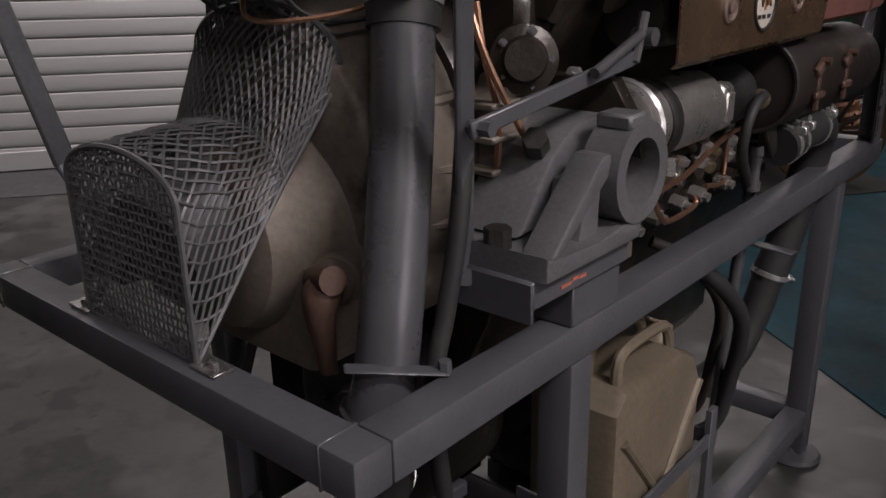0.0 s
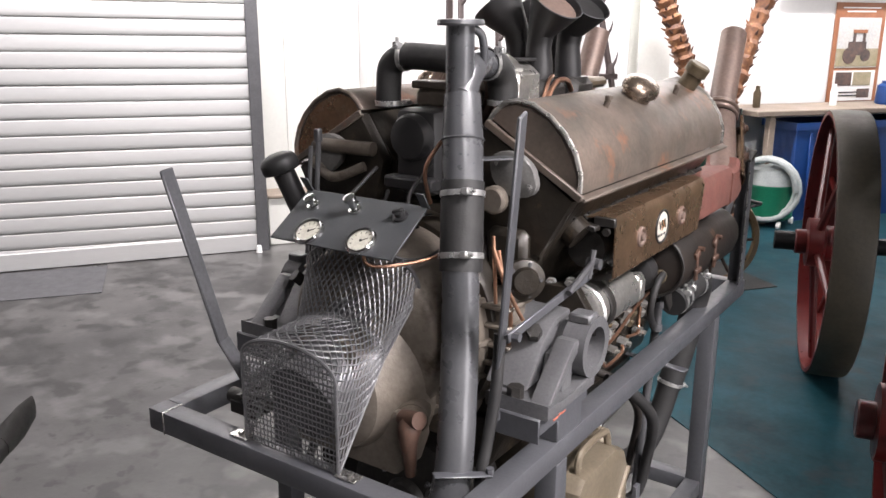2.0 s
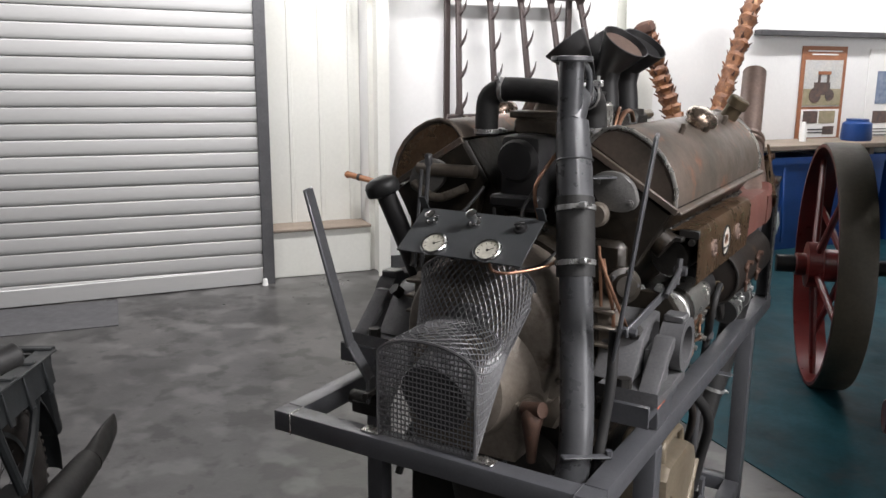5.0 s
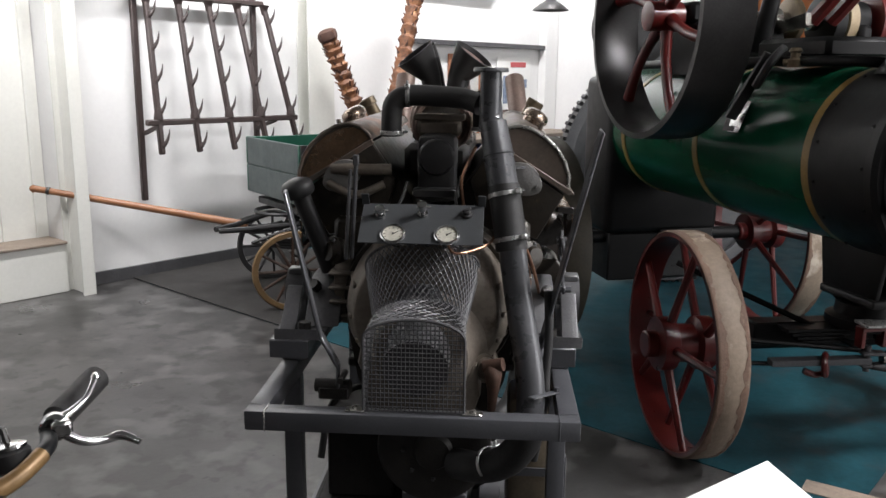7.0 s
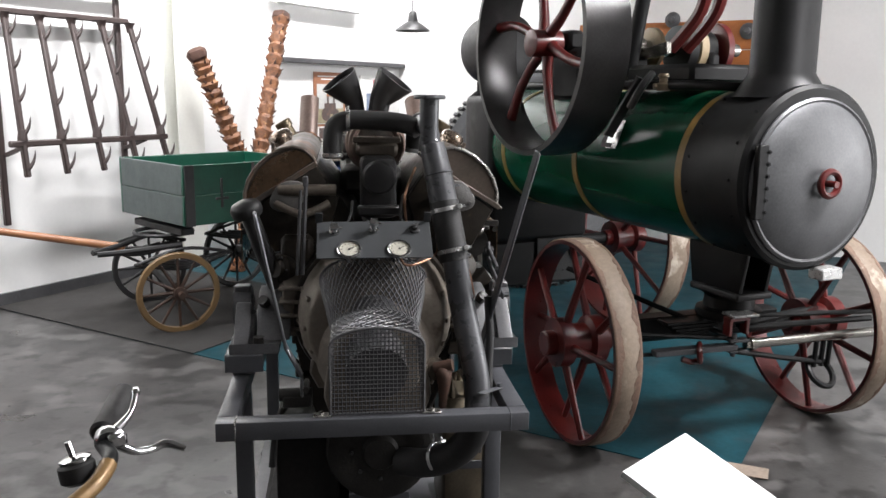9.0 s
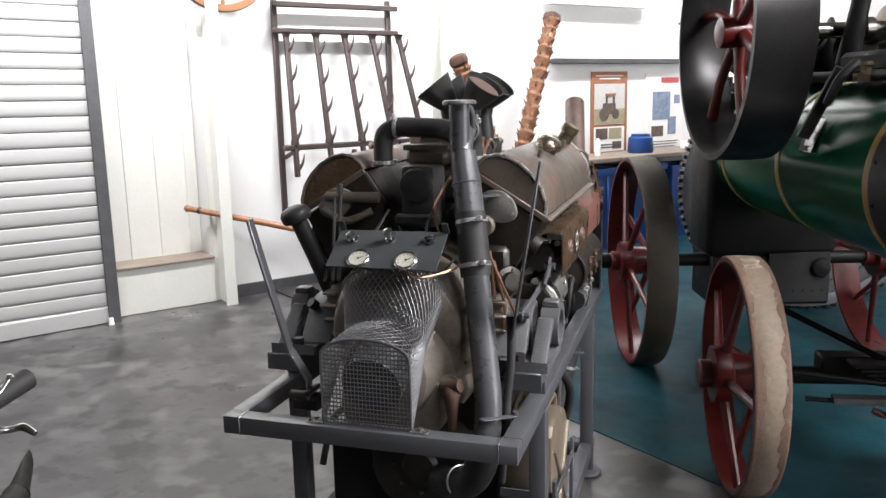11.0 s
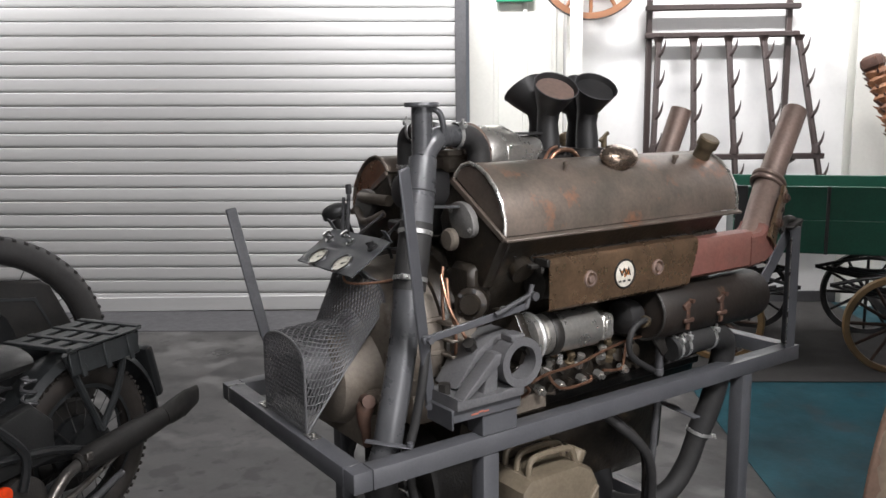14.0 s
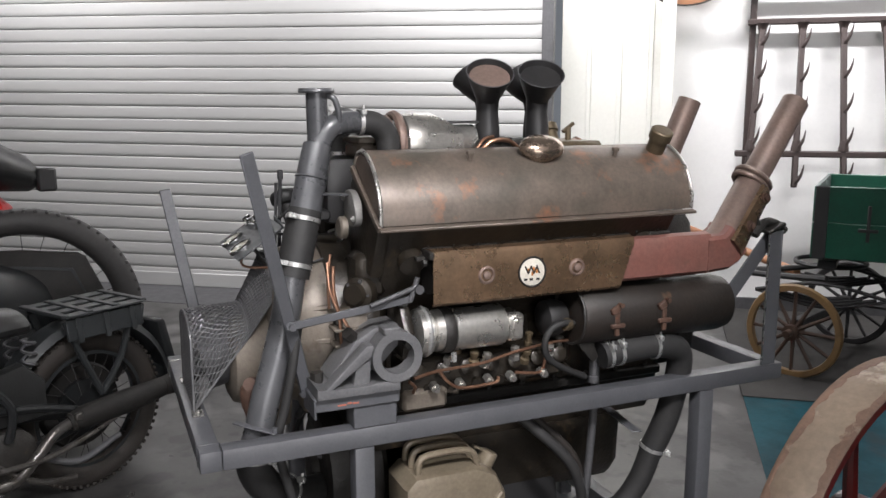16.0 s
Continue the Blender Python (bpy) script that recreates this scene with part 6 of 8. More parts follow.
# wooden wheel hung above
hw = thing("wagon_wheel", ROOM @ pose(1.42, 4.5, 2.28), "old wooden spoked wheel hung on the wall", "wheel")
spoked_wheel("rim", hw, ROOM, (1.42, 4.5, 2.70), (0, 1, 0.02), 0.422, 0.055, 0.05, 12, STEEL, WOODTAN, WOODTAN, 0.07, 0.14, 0.016, WOODTAN)
xs = thing("exit_sign", ROOM @ pose(0.85, 4.87, 2.47), "green emergency exit sign with white symbols", "sign")
bm = B()
box(bm, (0.85, 4.87, 2.55), (0.30, 0.03, 0.16), bev=0.004)
part("panel", bm, EXITG, xs, fr=ROOM)
for c, sz in (((0.93, 4.853, 2.55), (0.07, 0.004, 0.12)), ((0.8, 4.853, 2.55), (0.1, 0.004, 0.02))):
    bm = B()
    box(bm, c, sz)
    part("symbol", bm, PAPER, xs, fr=ROOM)

sw = thing("light_switch", ROOM @ pose(3.86, 4.69, 1.05), "small white double light switch on the wall", "light switch")
bm = B()
box(bm, (3.86, 4.688, 1.11), (0.075, 0.022, 0.14), bev=0.004)
part("box", bm, CREAM, sw, fr=ROOM)
for z in (1.08, 1.14):
    bm = B()
    box(bm, (3.86, 4.675, z), (0.045, 0.01, 0.04), (6, 0, 0), 0.002)
    part("rocker", bm, PAPER, sw, fr=ROOM)

# bench with crates under it
bn = thing("workbench", ROOM @ pose(5.8, 4.4, 0), "long timber bench along the white wall", "bench")
bm = B()
box(bm, (5.85, 4.38, 0.925), (3.05, 0.58, 0.045), bev=0.006)
part("top", bm, BENCH, bn, fr=ROOM)
for s in (4.5, 5.9, 7.2):
    for y in (4.14, 4.6):
        bm = B()
        box(bm, (s, y, 0.45), (0.06, 0.06, 0.9), bev=0.004)
        part("leg", bm, BENCH, bn, fr=ROOM)
for s, w, h in ((5.06, 0.62, 0.84), (5.76, 0.66, 0.84), (6.5, 0.6, 0.8)):
    cr = thing("plastic_bin", ROOM @ pose(s, 4.3, 0), "large blue plastic bin under the bench", "bin", "blue bins")
    bm = B()
    made = [[(s + sx * w * f / 2, 4.32 + sy * 0.42 * f / 2, z) for sx, sy in ((-1, -1), (1, -1), (1, 1), (-1, 1))] for f, z in ((0.86, 0.004), (0.98, h - 0.06), (1.04, h - 0.06), (1.04, h), (0.94, h), (0.84, 0.03))]
    rings(bm, made)
    part("tub", bm, BLUE, cr, fr=ROOM)
    for k in (-1, 1):
        bm = B()
        box(bm, (s + k * w * 0.25, 4.10, h * 0.5), (0.03, 0.02, h * 0.8), (-3, 0, 0), 0.004)
        part("rib", bm, BLUE, cr, fr=ROOM)
bm = B()
lathe(bm, (5.95, 4.35, 0.948), (0, 0, 1), [(0.13, 0), (0.14, 0.02), (0.13, 0.16), (0.1, 0.18), (0.1, 0.2)], 24)
solo("drum_lid", bm, BLUE, "blue plastic tub standing on the bench", "tub", fr=ROOM)
for s in (5.35, 6.75, 4.55):
    bm = B()
    lathe(bm, (s, 4.4, 0.948), (0, 0, 1), [(0.03, 0), (0.032, 0.12), (0.018, 0.15), (0.018, 0.18)] if s < 6 else [(0.05, 0), (0.05, 0.08)], 16)
    solo("bottle", bm, PAPER if s > 4.6 else BRASS, "small pale bottle standing on the bench", "bottle", fr=ROOM)

# posters
p1 = thing("poster", ROOM @ pose(5.81, 4.69, 0.94), "orange-bordered poster with a picture of a tractor", "poster")
bm = B()
box(bm, (5.81, 4.688, 1.38), (0.56, 0.012, 0.88), bev=0.002)
part("sheet", bm, ORANGEP, p1, fr=ROOM)
for c, sz, m in (((5.81, 4.68, 1.47), (0.47, 0.004, 0.44), PSKY), ((5.81, 4.677, 1.34), (0.47, 0.004, 0.16), PGREEN), ((5.8, 4.675, 1.42), (0.2, 0.004, 0.12), PDARK), ((5.82, 4.674, 1.57), (0.16, 0.004, 0.03), ORANGEP), ((5.87, 4.6745, 1.5), (0.03, 0.004, 0.14), PDARK), ((5.76, 4.6745, 1.5), (0.03, 0.004, 0.14), PDARK), ((5.81, 4.68, 1.09), (0.47, 0.004, 0.27), PAPER), ((5.69, 4.677, 1.15), (0.18, 0.004, 0.12), PDARK), ((5.90, 4.677, 1.15), (0.2, 0.004, 0.12), PGREEN), ((5.93, 4.677, 1.02), (0.14, 0.004, 0.08), PDARK), ((5.74, 4.677, 1.03), (0.26, 0.004, 0.012), STEEL), ((5.74, 4.677, 1.0), (0.24, 0.004, 0.012), STEEL)):
    bm = B()
    box(bm, c, sz)
    part("print", bm, m, p1, fr=ROOM)
for x, r in ((5.72, 0.075), (5.9, 0.055)):
    bm = B()
    lathe(bm, (x, 4.673, 1.36), (0, -1, 0), [(r, 0), (r, 0.002), (r * 0.5, 0.0025)], 20)
    part("print", bm, PDARK, p1, fr=ROOM)
for k in range(2):
    bm = B()
    box(bm, (5.81, 4.68, 1.775 - 0.032 * k), (0.42 - 0.1 * k, 0.004, 0.012))
    part("text_bar", bm, PAPER, p1, fr=ROOM)
p2 = thing("poster", ROOM @ pose(6.72, 4.69, 0.84), "white poster with a blue engine picture and small print", "poster")
bm = B()
box(bm, (6.72, 4.688, 1.32), (0.66, 0.012, 0.96), bev=0.002)
part("sheet", bm, PAPER, p2, fr=ROOM)
for c, sz, m in (((6.80, 4.68, 1.72), (0.3, 0.004, 0.06), PRED), ((6.66, 4.68, 1.43), (0.3, 0.004, 0.32), PBLUE), ((6.93, 4.68, 1.5), (0.1, 0.004, 0.1), PBLUE), ((6.6, 4.68, 1.14), (0.2, 0.004, 0.12), PDARK), ((6.85, 4.68, 1.2), (0.14, 0.004, 0.2), PBLUE)):
    bm = B()
    box(bm, c, sz)
    part("print", bm, m, p2, fr=ROOM)
for k in range(5):
    bm = B()
    box(bm, (6.72, 4.68, 1.02 - 0.03 * k), (0.5 - 0.06 * (k % 3), 0.004, 0.009))
    part("text_bar", bm, STEEL, p2, fr=ROOM)

# vacuum cleaner
V = Vector((-0.50, 6.13, 0))
vc = thing("vacuum_cleaner", Matrix.Translation(V), "green drum vacuum cleaner with a coiled grey hose", "vacuum cleaner")
bm = B()
lathe(bm, V + Vector((0, 0, 0.06)), (0, 0, 1), [(0.17, 0), (0.19, 0.02), (0.195, 0.26), (0.2, 0.27), (0.2, 0.29)], 32)
part("drum", bm, VACG, vc)
bm = B()
lathe(bm, V + Vector((0, 0, 0.35)), (0, 0, 1), [(0.2, 0), (0.195, 0.05), (0.17, 0.12), (0.1, 0.16), (0.05, 0.17)], 32)
part("lid", bm, VACW, vc, "pale grey lid")
bm = B()
pts = []
for k in range(64):
    a = 2 * math.pi * k / 20
    pts.append(V + Vector((0.235 * math.cos(a) * (1 + 0.1 * math.sin(a * 0.3)), -0.16 - 0.06 * math.sin(a * 0.5) + 0.01 * k / 10, 0.32 + 0.25 * math.sin(a))))
tube(bm, pts, 0.022, 10, straight=True)
part("hose", bm, VACW, vc, "coiled grey suction hose")
for a in (0.6, 2.2, 3.8, 5.4):
    bm = B()
    q = V + Vector((0.2 * math.cos(a), 0.2 * math.sin(a), 0.03))
    cyl(bm, q - Vector((0.015, 0, 0)), q + Vector((0.015, 0, 0)), 0.03, seg=14)
    part("castor", bm, PAPER, vc)

# palm trunks
for nm, base, mid, top in (("a", (-0.62, 5.62, 0.0), (-0.961, 5.476, 1.034), (-1.284, 5.34, 1.93)), ("b", (-1.02, 5.40, 0.0), (-0.83, 5.82, 1.0), (-0.63, 6.43, 2.34))):
    tr = thing("palm_trunk", Matrix.Translation(base), "leaning brown palm trunk with rough leaf stubs, behind the wagon", "palm trunk", "palm trunks")
    path = curve_points([base, mid, top], 40)
    bm = B()
    n = len(path)
    made = []
    for i, q in enumerate(path):
        t = (path[min(i + 1, n - 1)] - path[max(i - 1, 0)]).normalized()
        X, Y, _ = basis(t)
        f = (i % 3) / 2
        r = 0.06 + 0.018 * f + random.uniform(-0.004, 0.004)
        if i > n - 4:
            r = (0.082, 0.078, 0.06)[i - n + 3]
        made.append([q + (X * math.cos(2 * math.pi * k / 16) + Y * math.sin(2 * math.pi * k / 16)) * r * random.uniform(0.93, 1.07) + t * random.uniform(-0.006, 0.006) for k in range(16)])
    rings(bm, made)
    part("trunk", bm, PALM, tr, smooth=20)
    for i in range(2, n - 1):
        q = path[i]
        t = (path[min(i + 1, n - 1)] - path[max(i - 1, 0)]).normalized()
        X, Y, _ = basis(t)
        for s in range(2):
            a = i * 1.9 + s * math.pi + random.uniform(-0.5, 0.5)
            o = X * math.cos(a) + Y * math.sin(a)
            g = random.uniform(0.7, 1.3)
            bm = B()
            tube(bm, [q + o * 0.058, q + o * (0.072 + 0.006 * g) + t * 0.016 * g, q + o * (0.078 + 0.016 * g) + t * 0.034 * g], [0.016, 0.008, 0.0015], 5, 3)
            part("stub", bm, PALMDARK if (i + s) % 3 else PALM, tr)
    bm = B()
    tip = (path[-1] - path[-2]).normalized()
    made = []
    X, Y, _ = basis(tip)
    for h, r in ((-0.07, 0.07), (-0.05, 0.086), (-0.015, 0.09), (0.015, 0.08), (0.035, 0.05), (0.04, 0.01)):
        made.append([path[-1] + tip * h + (X * math.cos(2 * math.pi * k / 14) + Y * math.sin(2 * math.pi * k / 14)) * r * random.uniform(0.9, 1.1) for k in range(14)])
    rings(bm, made)
    part("crown_stub", bm, PALMDARK, tr, smooth=25)

# green wagon
WG = pose(-0.986, 4.229, 0, 0, 0, 38.3)  # x towards the rear, y towards the wall
wagon = thing("hand_wagon", WG, "small green horse wagon with wooden spoked wheels and a long pole", "wagon")
L2, W2, Z0, Z1 = 0.535, 0.47, 0.715, 1.125
bm = B()
box(bm, (0, 0, Z0 + 0.012), (2 * L2 - 0.02, 2 * W2 - 0.02, 0.024), bev=0.003)
part("floor_board", bm, WGREEN, wagon, fr=WG)
for sy in (-1, 1):
    for k in range(2):
        bm = B()
        box(bm, (0, sy * (W2 - 0.011), Z0 + 0.103 + k * 0.206), (2 * L2, 0.022, 0.201), bev=0.004)
        part("side_board", bm, WGREEN, wagon, fr=WG)
    for x in (-L2 + 0.045, 0.0, L2 - 0.045):
        bm = B()
        box(bm, (x, sy * (W2 + 0.005), (Z0 + Z1) / 2), (0.07 if x else 0.02, 0.01, Z1 - Z0 + 0.002), bev=0.002)
        part("strap", bm, SOOT, wagon, "black iron strap", fr=WG)
    bm = B()
    box(bm, (-0.25, sy * (W2 + 0.004), Z0 + 0.21), (0.018, 0.01, 0.2), bev=0.002)
    box(bm, (-0.25, sy * (W2 + 0.008), Z0 + 0.173), (0.1, 0.008, 0.018), bev=0.002)
    part("latch", bm, SOOT, wagon, fr=WG)
# the front end is coloured grey, the rear end green like the sides
for sx, m in ((-1, WGREY), (1, WGREEN)):
    for k in range(2):
        bm = B()
        box(bm, (sx * (L2 - 0.011), 0, Z0 + 0.103 + k * 0.206), (0.022, 2 * W2 - 0.046, 0.201), bev=0.004)
        part("end_board", bm, m, wagon, "grey front board" if sx < 0 else "", fr=WG)
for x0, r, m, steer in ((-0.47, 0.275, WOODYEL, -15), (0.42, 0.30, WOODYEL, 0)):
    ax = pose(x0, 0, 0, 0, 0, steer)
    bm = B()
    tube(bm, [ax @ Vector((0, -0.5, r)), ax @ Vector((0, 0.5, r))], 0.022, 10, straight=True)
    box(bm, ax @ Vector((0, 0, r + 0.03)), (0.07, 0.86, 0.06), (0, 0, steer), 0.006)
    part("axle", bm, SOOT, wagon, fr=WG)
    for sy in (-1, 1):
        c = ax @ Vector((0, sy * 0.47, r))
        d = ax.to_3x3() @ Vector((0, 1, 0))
        # near wheels are yellow-brown, those on the wall side black all over
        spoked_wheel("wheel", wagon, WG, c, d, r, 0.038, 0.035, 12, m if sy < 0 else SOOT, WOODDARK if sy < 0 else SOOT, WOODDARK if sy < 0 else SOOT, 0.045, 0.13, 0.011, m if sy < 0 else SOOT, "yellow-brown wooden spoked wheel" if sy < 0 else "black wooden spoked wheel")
    for sy in (-1, 1):
        for k in range(4):
            bm = B()
            w = 0.36 - 0.07 * k
            tube(bm, [(x0 - w, sy * 0.33, r + 0.2), (x0, sy * 0.33, r + 0.13 + 0.018 * k), (x0 + w, sy * 0.33, r + 0.2)], 0.011, 8)
            part("leaf_spring", bm, SOOT, wagon, fr=WG)
        bm = B()
        tube(bm, [(x0 - 0.36, sy * 0.33, r + 0.2), (x0, sy * 0.33, r + 0.27), (x0 + 0.36, sy * 0.33, r + 0.2)], 0.012, 8)
        part("leaf_spring", bm, SOOT, wagon, fr=WG)
bm = B()
torus(bm, (-0.45, 0, 0.62), (0, 0, 1), 0.2, 0.014, 32, 6)
box(bm, (-0.45, 0, 0.66), (0.1, 0.7, 0.05), bev=0.005)
box(bm, (0.0, 0, 0.68), (0.9, 0.07, 0.05), bev=0.005)
box(bm, (0.42, 0, 0.68), (0.1, 0.7, 0.05), bev=0.005)
part("turntable", bm, SOOT, wagon, fr=WG)
bm = B()
tube(bm, [wp(1.75, 3.1, 0.49) * 0 + Vector(p) for p in ((-1.62, 3.98, 0.5), (-2.3, 3.9, 0.62), (-3.02, 3.80, 0.75), (-3.12, 3.79, 0.765))], [0.03, 0.027, 0.023, 0.03], 12)
part("pole", bm, WOODTAN, wagon, "long varnished wooden pole")
for p in ((-3.0, 3.80, 0.748), (-2.8, 3.83, 0.715)):
    bm = B()
    lathe(bm, p, (-0.97, -0.13, 0.19), [(0.026, 0), (0.028, 0.004), (0.028, 0.02), (0.026, 0.024)], 14, (False, False))
    part("pole_band", bm, SOOT, wagon)
for y in (-0.12, 0.12):
    bm = B()
    tube(bm, [(-0.45, y * 2.2, 0.56), (-0.75, y, 0.53), (-0.95, y * 0.3, 0.52)], 0.02, 8)
    part("futchell", bm, SOOT, wagon, fr=WG)

# ---- portable steam engine ----
TE = pose(1.73, 1.55, 0, 0, 0, 16.26)  # y towards the firebox
te = thing("portable_steam_engine", TE, "green and black portable steam engine with red spoked iron wheels", "steam engine")
BZ, BR = 1.285, 0.362
bm = B()
lathe(bm, (0, -0.075, BZ), (0, 1, 0), [(BR, 0), (BR, 2.075)], 56)
boil = part("boiler", bm, GREEN, te, "glossy deep green boiler barrel", TE)
for y in (-0.05, 0.80, 1.62):
    bm = B()
    lathe(bm, (0, y - 0.022, BZ), (0, 1, 0), [(BR, 0), (BR + 0.004, 0.001), (BR + 0.004, 0.044), (BR, 0.045)], 56, (False, False))
    part("boiler_band", bm, GOLD, boil, "ochre lined boiler band", TE)
bm = B()
lathe(bm, (0, -0.074, BZ), (0, -1, 0), [(BR + 0.006, 0), (BR + 0.008, 0.02), (BR + 0.008, 0.326), (BR + 0.024, 0.328), (BR + 0.026, 0.366), (BR + 0.01, 0.381), (BR - 0.02, 0.382)], 56)
sb = part("smokebox", bm, BLACKP, te, "black smokebox", TE)
for k, a in enumerate(range(-150, 151, 12)):
    bm = B()
    bolts(bm, [((BR + 0.006) * math.sin(radians(a)), -0.11 - 0.26 * (k % 2), BZ + (BR + 0.006) * math.cos(radians(a)))], (math.sin(radians(a)), 0, math.cos(radians(a))), 0.008, 0.006)
    part("rivet", bm, BLACKP, sb, fr=TE)
bm = B()
lathe(bm, (0, -0.452, BZ - 0.01), (0, -1, 0), [(0.345, 0), (0.345, 0.012), (0.335, 0.02), (0.325, 0.016), (0.3, 0.03), (0.2, 0.055), (0.08, 0.065), (0.0, 0.067)], 56)
sd = part("smokebox_door", bm, SMOKEDOOR, te, "domed grey smokebox door", TE)
bm = B()
box(bm, (-0.31, -0.48, BZ), (0.05, 0.03, 0.3), bev=0.004)
bolts(bm, [(-0.285, -0.487, BZ - 0.12 + 0.048 * k) for k in range(6)], (0, -1, 0), 0.01, 0.01)
part("door_hinge", bm, BLACKP, sd, "black hinge with bright bolts", TE)
bm = B()
torus(bm, (0, -0.545, BZ - 0.01), (0, 1, 0), 0.05, 0.014, 24, 8)
cyl(bm, (0, -0.5, BZ - 0.01), (0, -0.58, BZ - 0.01), 0.014, seg=12)
part("door_wheel", bm, RED, sd, "red door handwheel", TE)
bm = B()
lathe(bm, (0, -0.24, BZ + BR - 0.03), (0, 0, 1), [(0.2, 0), (0.16, 0.06), (0.135, 0.1), (0.13, 0.8), (0.15, 0.82)], 32)
part("chimney", bm, BLACKP, te, "black chimney base", TE)
bm = B()
box(bm, (0.12, -0.46, 0.88), (0.12, 0.08, 0.05), bev=0.006)
part("step_plate", bm, ZINC, te, "bright worn plate", TE)
# firebox at the rear
bm = B()
box(bm, (0, 1.97, 1.12), (0.76, 0.42, 0.96), bev=0.05, seg=3)
part("firebox", bm, BLACKP, te, "black firebox", TE)
bm = B()
box(bm, (0, 1.97, 0.5), (0.7, 0.4, 0.3), bev=0.01)
part("ashpan", bm, BLACKP, te, fr=TE)
bm = B()
box(bm, (0.16, 1.755, 0.52), (0.36, 0.014, 0.3), bev=0.004)
bolts(bm, [(0.02 + 0.056 * k, 1.748, 0.44) for k in range(6)], (0, -1, 0), 0.007, 0.006)
tp = part("throat_plate", bm, GREYP, te, "dull grey riveted throat plate", TE)
bm = B()
lathe(bm, (0.28, 1.748, 0.58), (0, -1, 0), [(0.055, 0), (0.058, 0.01), (0.05, 0.03), (0.03, 0.036)], 24)
part("inspection_cap", bm, BLACKP, tp, "round black inspection cap", TE)
# underframe
for x in (-0.055, 0.095):
    bm = B()
    prism(bm, [(-0.16, 0.73), (0.16, 0.73), (0.2, 0.95), (-0.2, 0.95)], lambda u, v, w, x=x: Vector((x + w - 0.011, u, v)), 0.022, 0.004)
    part("saddle_cheek", bm, BLACKP, te, fr=TE)
bm = B()
box(bm, (0.02, 0.06, 0.83), (0.13, 0.03, 0.2), bev=0.006)
part("saddle_web", bm, BLACKP, te, fr=TE)
bm = B()
box(bm, (0.02, -0.01, 0.715), (0.21, 0.33, 0.036), bev=0.012, seg=3)
part("saddle_lip", bm, GREYP, te, "rounded grey lip under the saddle", TE)
bm = B()
lathe(bm, (0.03, 0.0, 0.585), (0, 0, 1), [(0.15, 0), (0.155, 0.012), (0.152, 0.04), (0.12, 0.05), (0.115, 0.1), (0.13, 0.112)], 36)
part("turntable", bm, BLACKP, te, fr=TE)
bm = B()
tube(bm, [(-0.68, 0.194, 0.482), (0.66, 0.07, 0.482)], 0.036, 14, straight=True)
box(bm, (0, 0.13, 0.53), (0.8, 0.1, 0.09), (0, 0, -5.3), bev=0.008)
part("front_axle", bm, BLACKP, te, fr=TE)
bm = B()
for k in range(5):
    box(bm, (-0.18, 0.02, 0.575 - 0.017 * k), (0.3 - 0.045 * k, 0.09, 0.014), (0, 0, -5.3), bev=0.002)
part("leaf_spring", bm, BLACKP, te, "black leaf spring beside the turntable", TE)
bm = B()
tube(bm, [(-0.76, 1.85, 0.62), (0.76, 1.85, 0.62)], 0.04, 14, straight=True)
part("rear_axle", bm, BLACKP, te, fr=TE)
bm = B()
tube(bm, [(0.03, -0.125, 0.474), (0.92, -0.275, 0.50)], 0.023, 14, straight=True)
lathe(bm, (0.05, -0.128, 0.475), (0.97, -0.165, 0.03), [(0.024, 0), (0.031, 0.004), (0.031, 0.03), (0.024, 0.034)], 16)
part("towing_bar", bm, POLISH, te, "bright steel towing bar", TE)
bm = B()
for dz in (-0.026, 0.026):
    box(bm, (-0.01, -0.118, 0.472 + dz), (0.1, 0.05, 0.014), (0, 0, -10), bev=0.004)
cyl(bm, (-0.03, -0.115, 0.42), (-0.03, -0.115, 0.53), 0.013, seg=12)
part("clevis", bm, STEEL, te, "dark steel clevis with a pin", TE)
bm = B()
bar(bm, (-0.42, -0.03, 0.455), (-0.02, -0.115, 0.468), 0.055, 0.026)
part("draw_bar", bm, LEVERM, te, "worn flat steel draw bar", TE)
bm = B()
torus(bm, (-0.2, -0.085, 0.448), (0.75, -0.65, 0.1), 0.042, 0.013, 24, 8)
tube(bm, [(-0.2, -0.08, 0.41), (-0.24, -0.075, 0.405), (-0.28, -0.06, 0.42)], 0.014, 8)
part("hook", bm, RED, te, "red painted hook", TE)
bm = B()
for dx in (-0.05, 0.05):
    box(bm, (-0.045 + dx, -0.14, 0.573), (0.02, 0.045, 0.075), bev=0.003)
box(bm, (-0.045, -0.14, 0.613), (0.12, 0.05, 0.018), bev=0.003)
br = part("bracket", bm, RED, te, "small red bracket", TE)
bm = B()
box(bm, (-0.03, -0.145, 0.632), (0.14, 0.09, 0.012), (0, 0, -8), bev=0.003)
part("wear_plate", bm, ZINC, br, "bright worn plate", TE)
rods = (((-0.55, 0.08, 0.53), (0.0, -0.1, 0.5), 0.012), ((-0.5, 0.02, 0.44), (-0.36, -0.02, 0.44), 0.01), ((-0.02, -0.13, 0.445), (0.44, -0.2, 0.36), 0.013),
        ((0.05, -0.15, 0.62), (0.7, -0.24, 0.6), 0.012), ((0.02, -0.1, 0.55), (0.75, -0.2, 0.55), 0.016), ((-0.62, 0.42, 0.78), (0.0, -0.1, 0.49), 0.013), ((0.1, 0.0, 0.53), (0.62, 0.02, 0.56), 0.02))
for p, q, r in rods:
    bm = B()
    tube(bm, [p, q], r, 8, straight=True)
    part("steering_rod", bm, BLACKP, te, fr=TE)
bm = B()
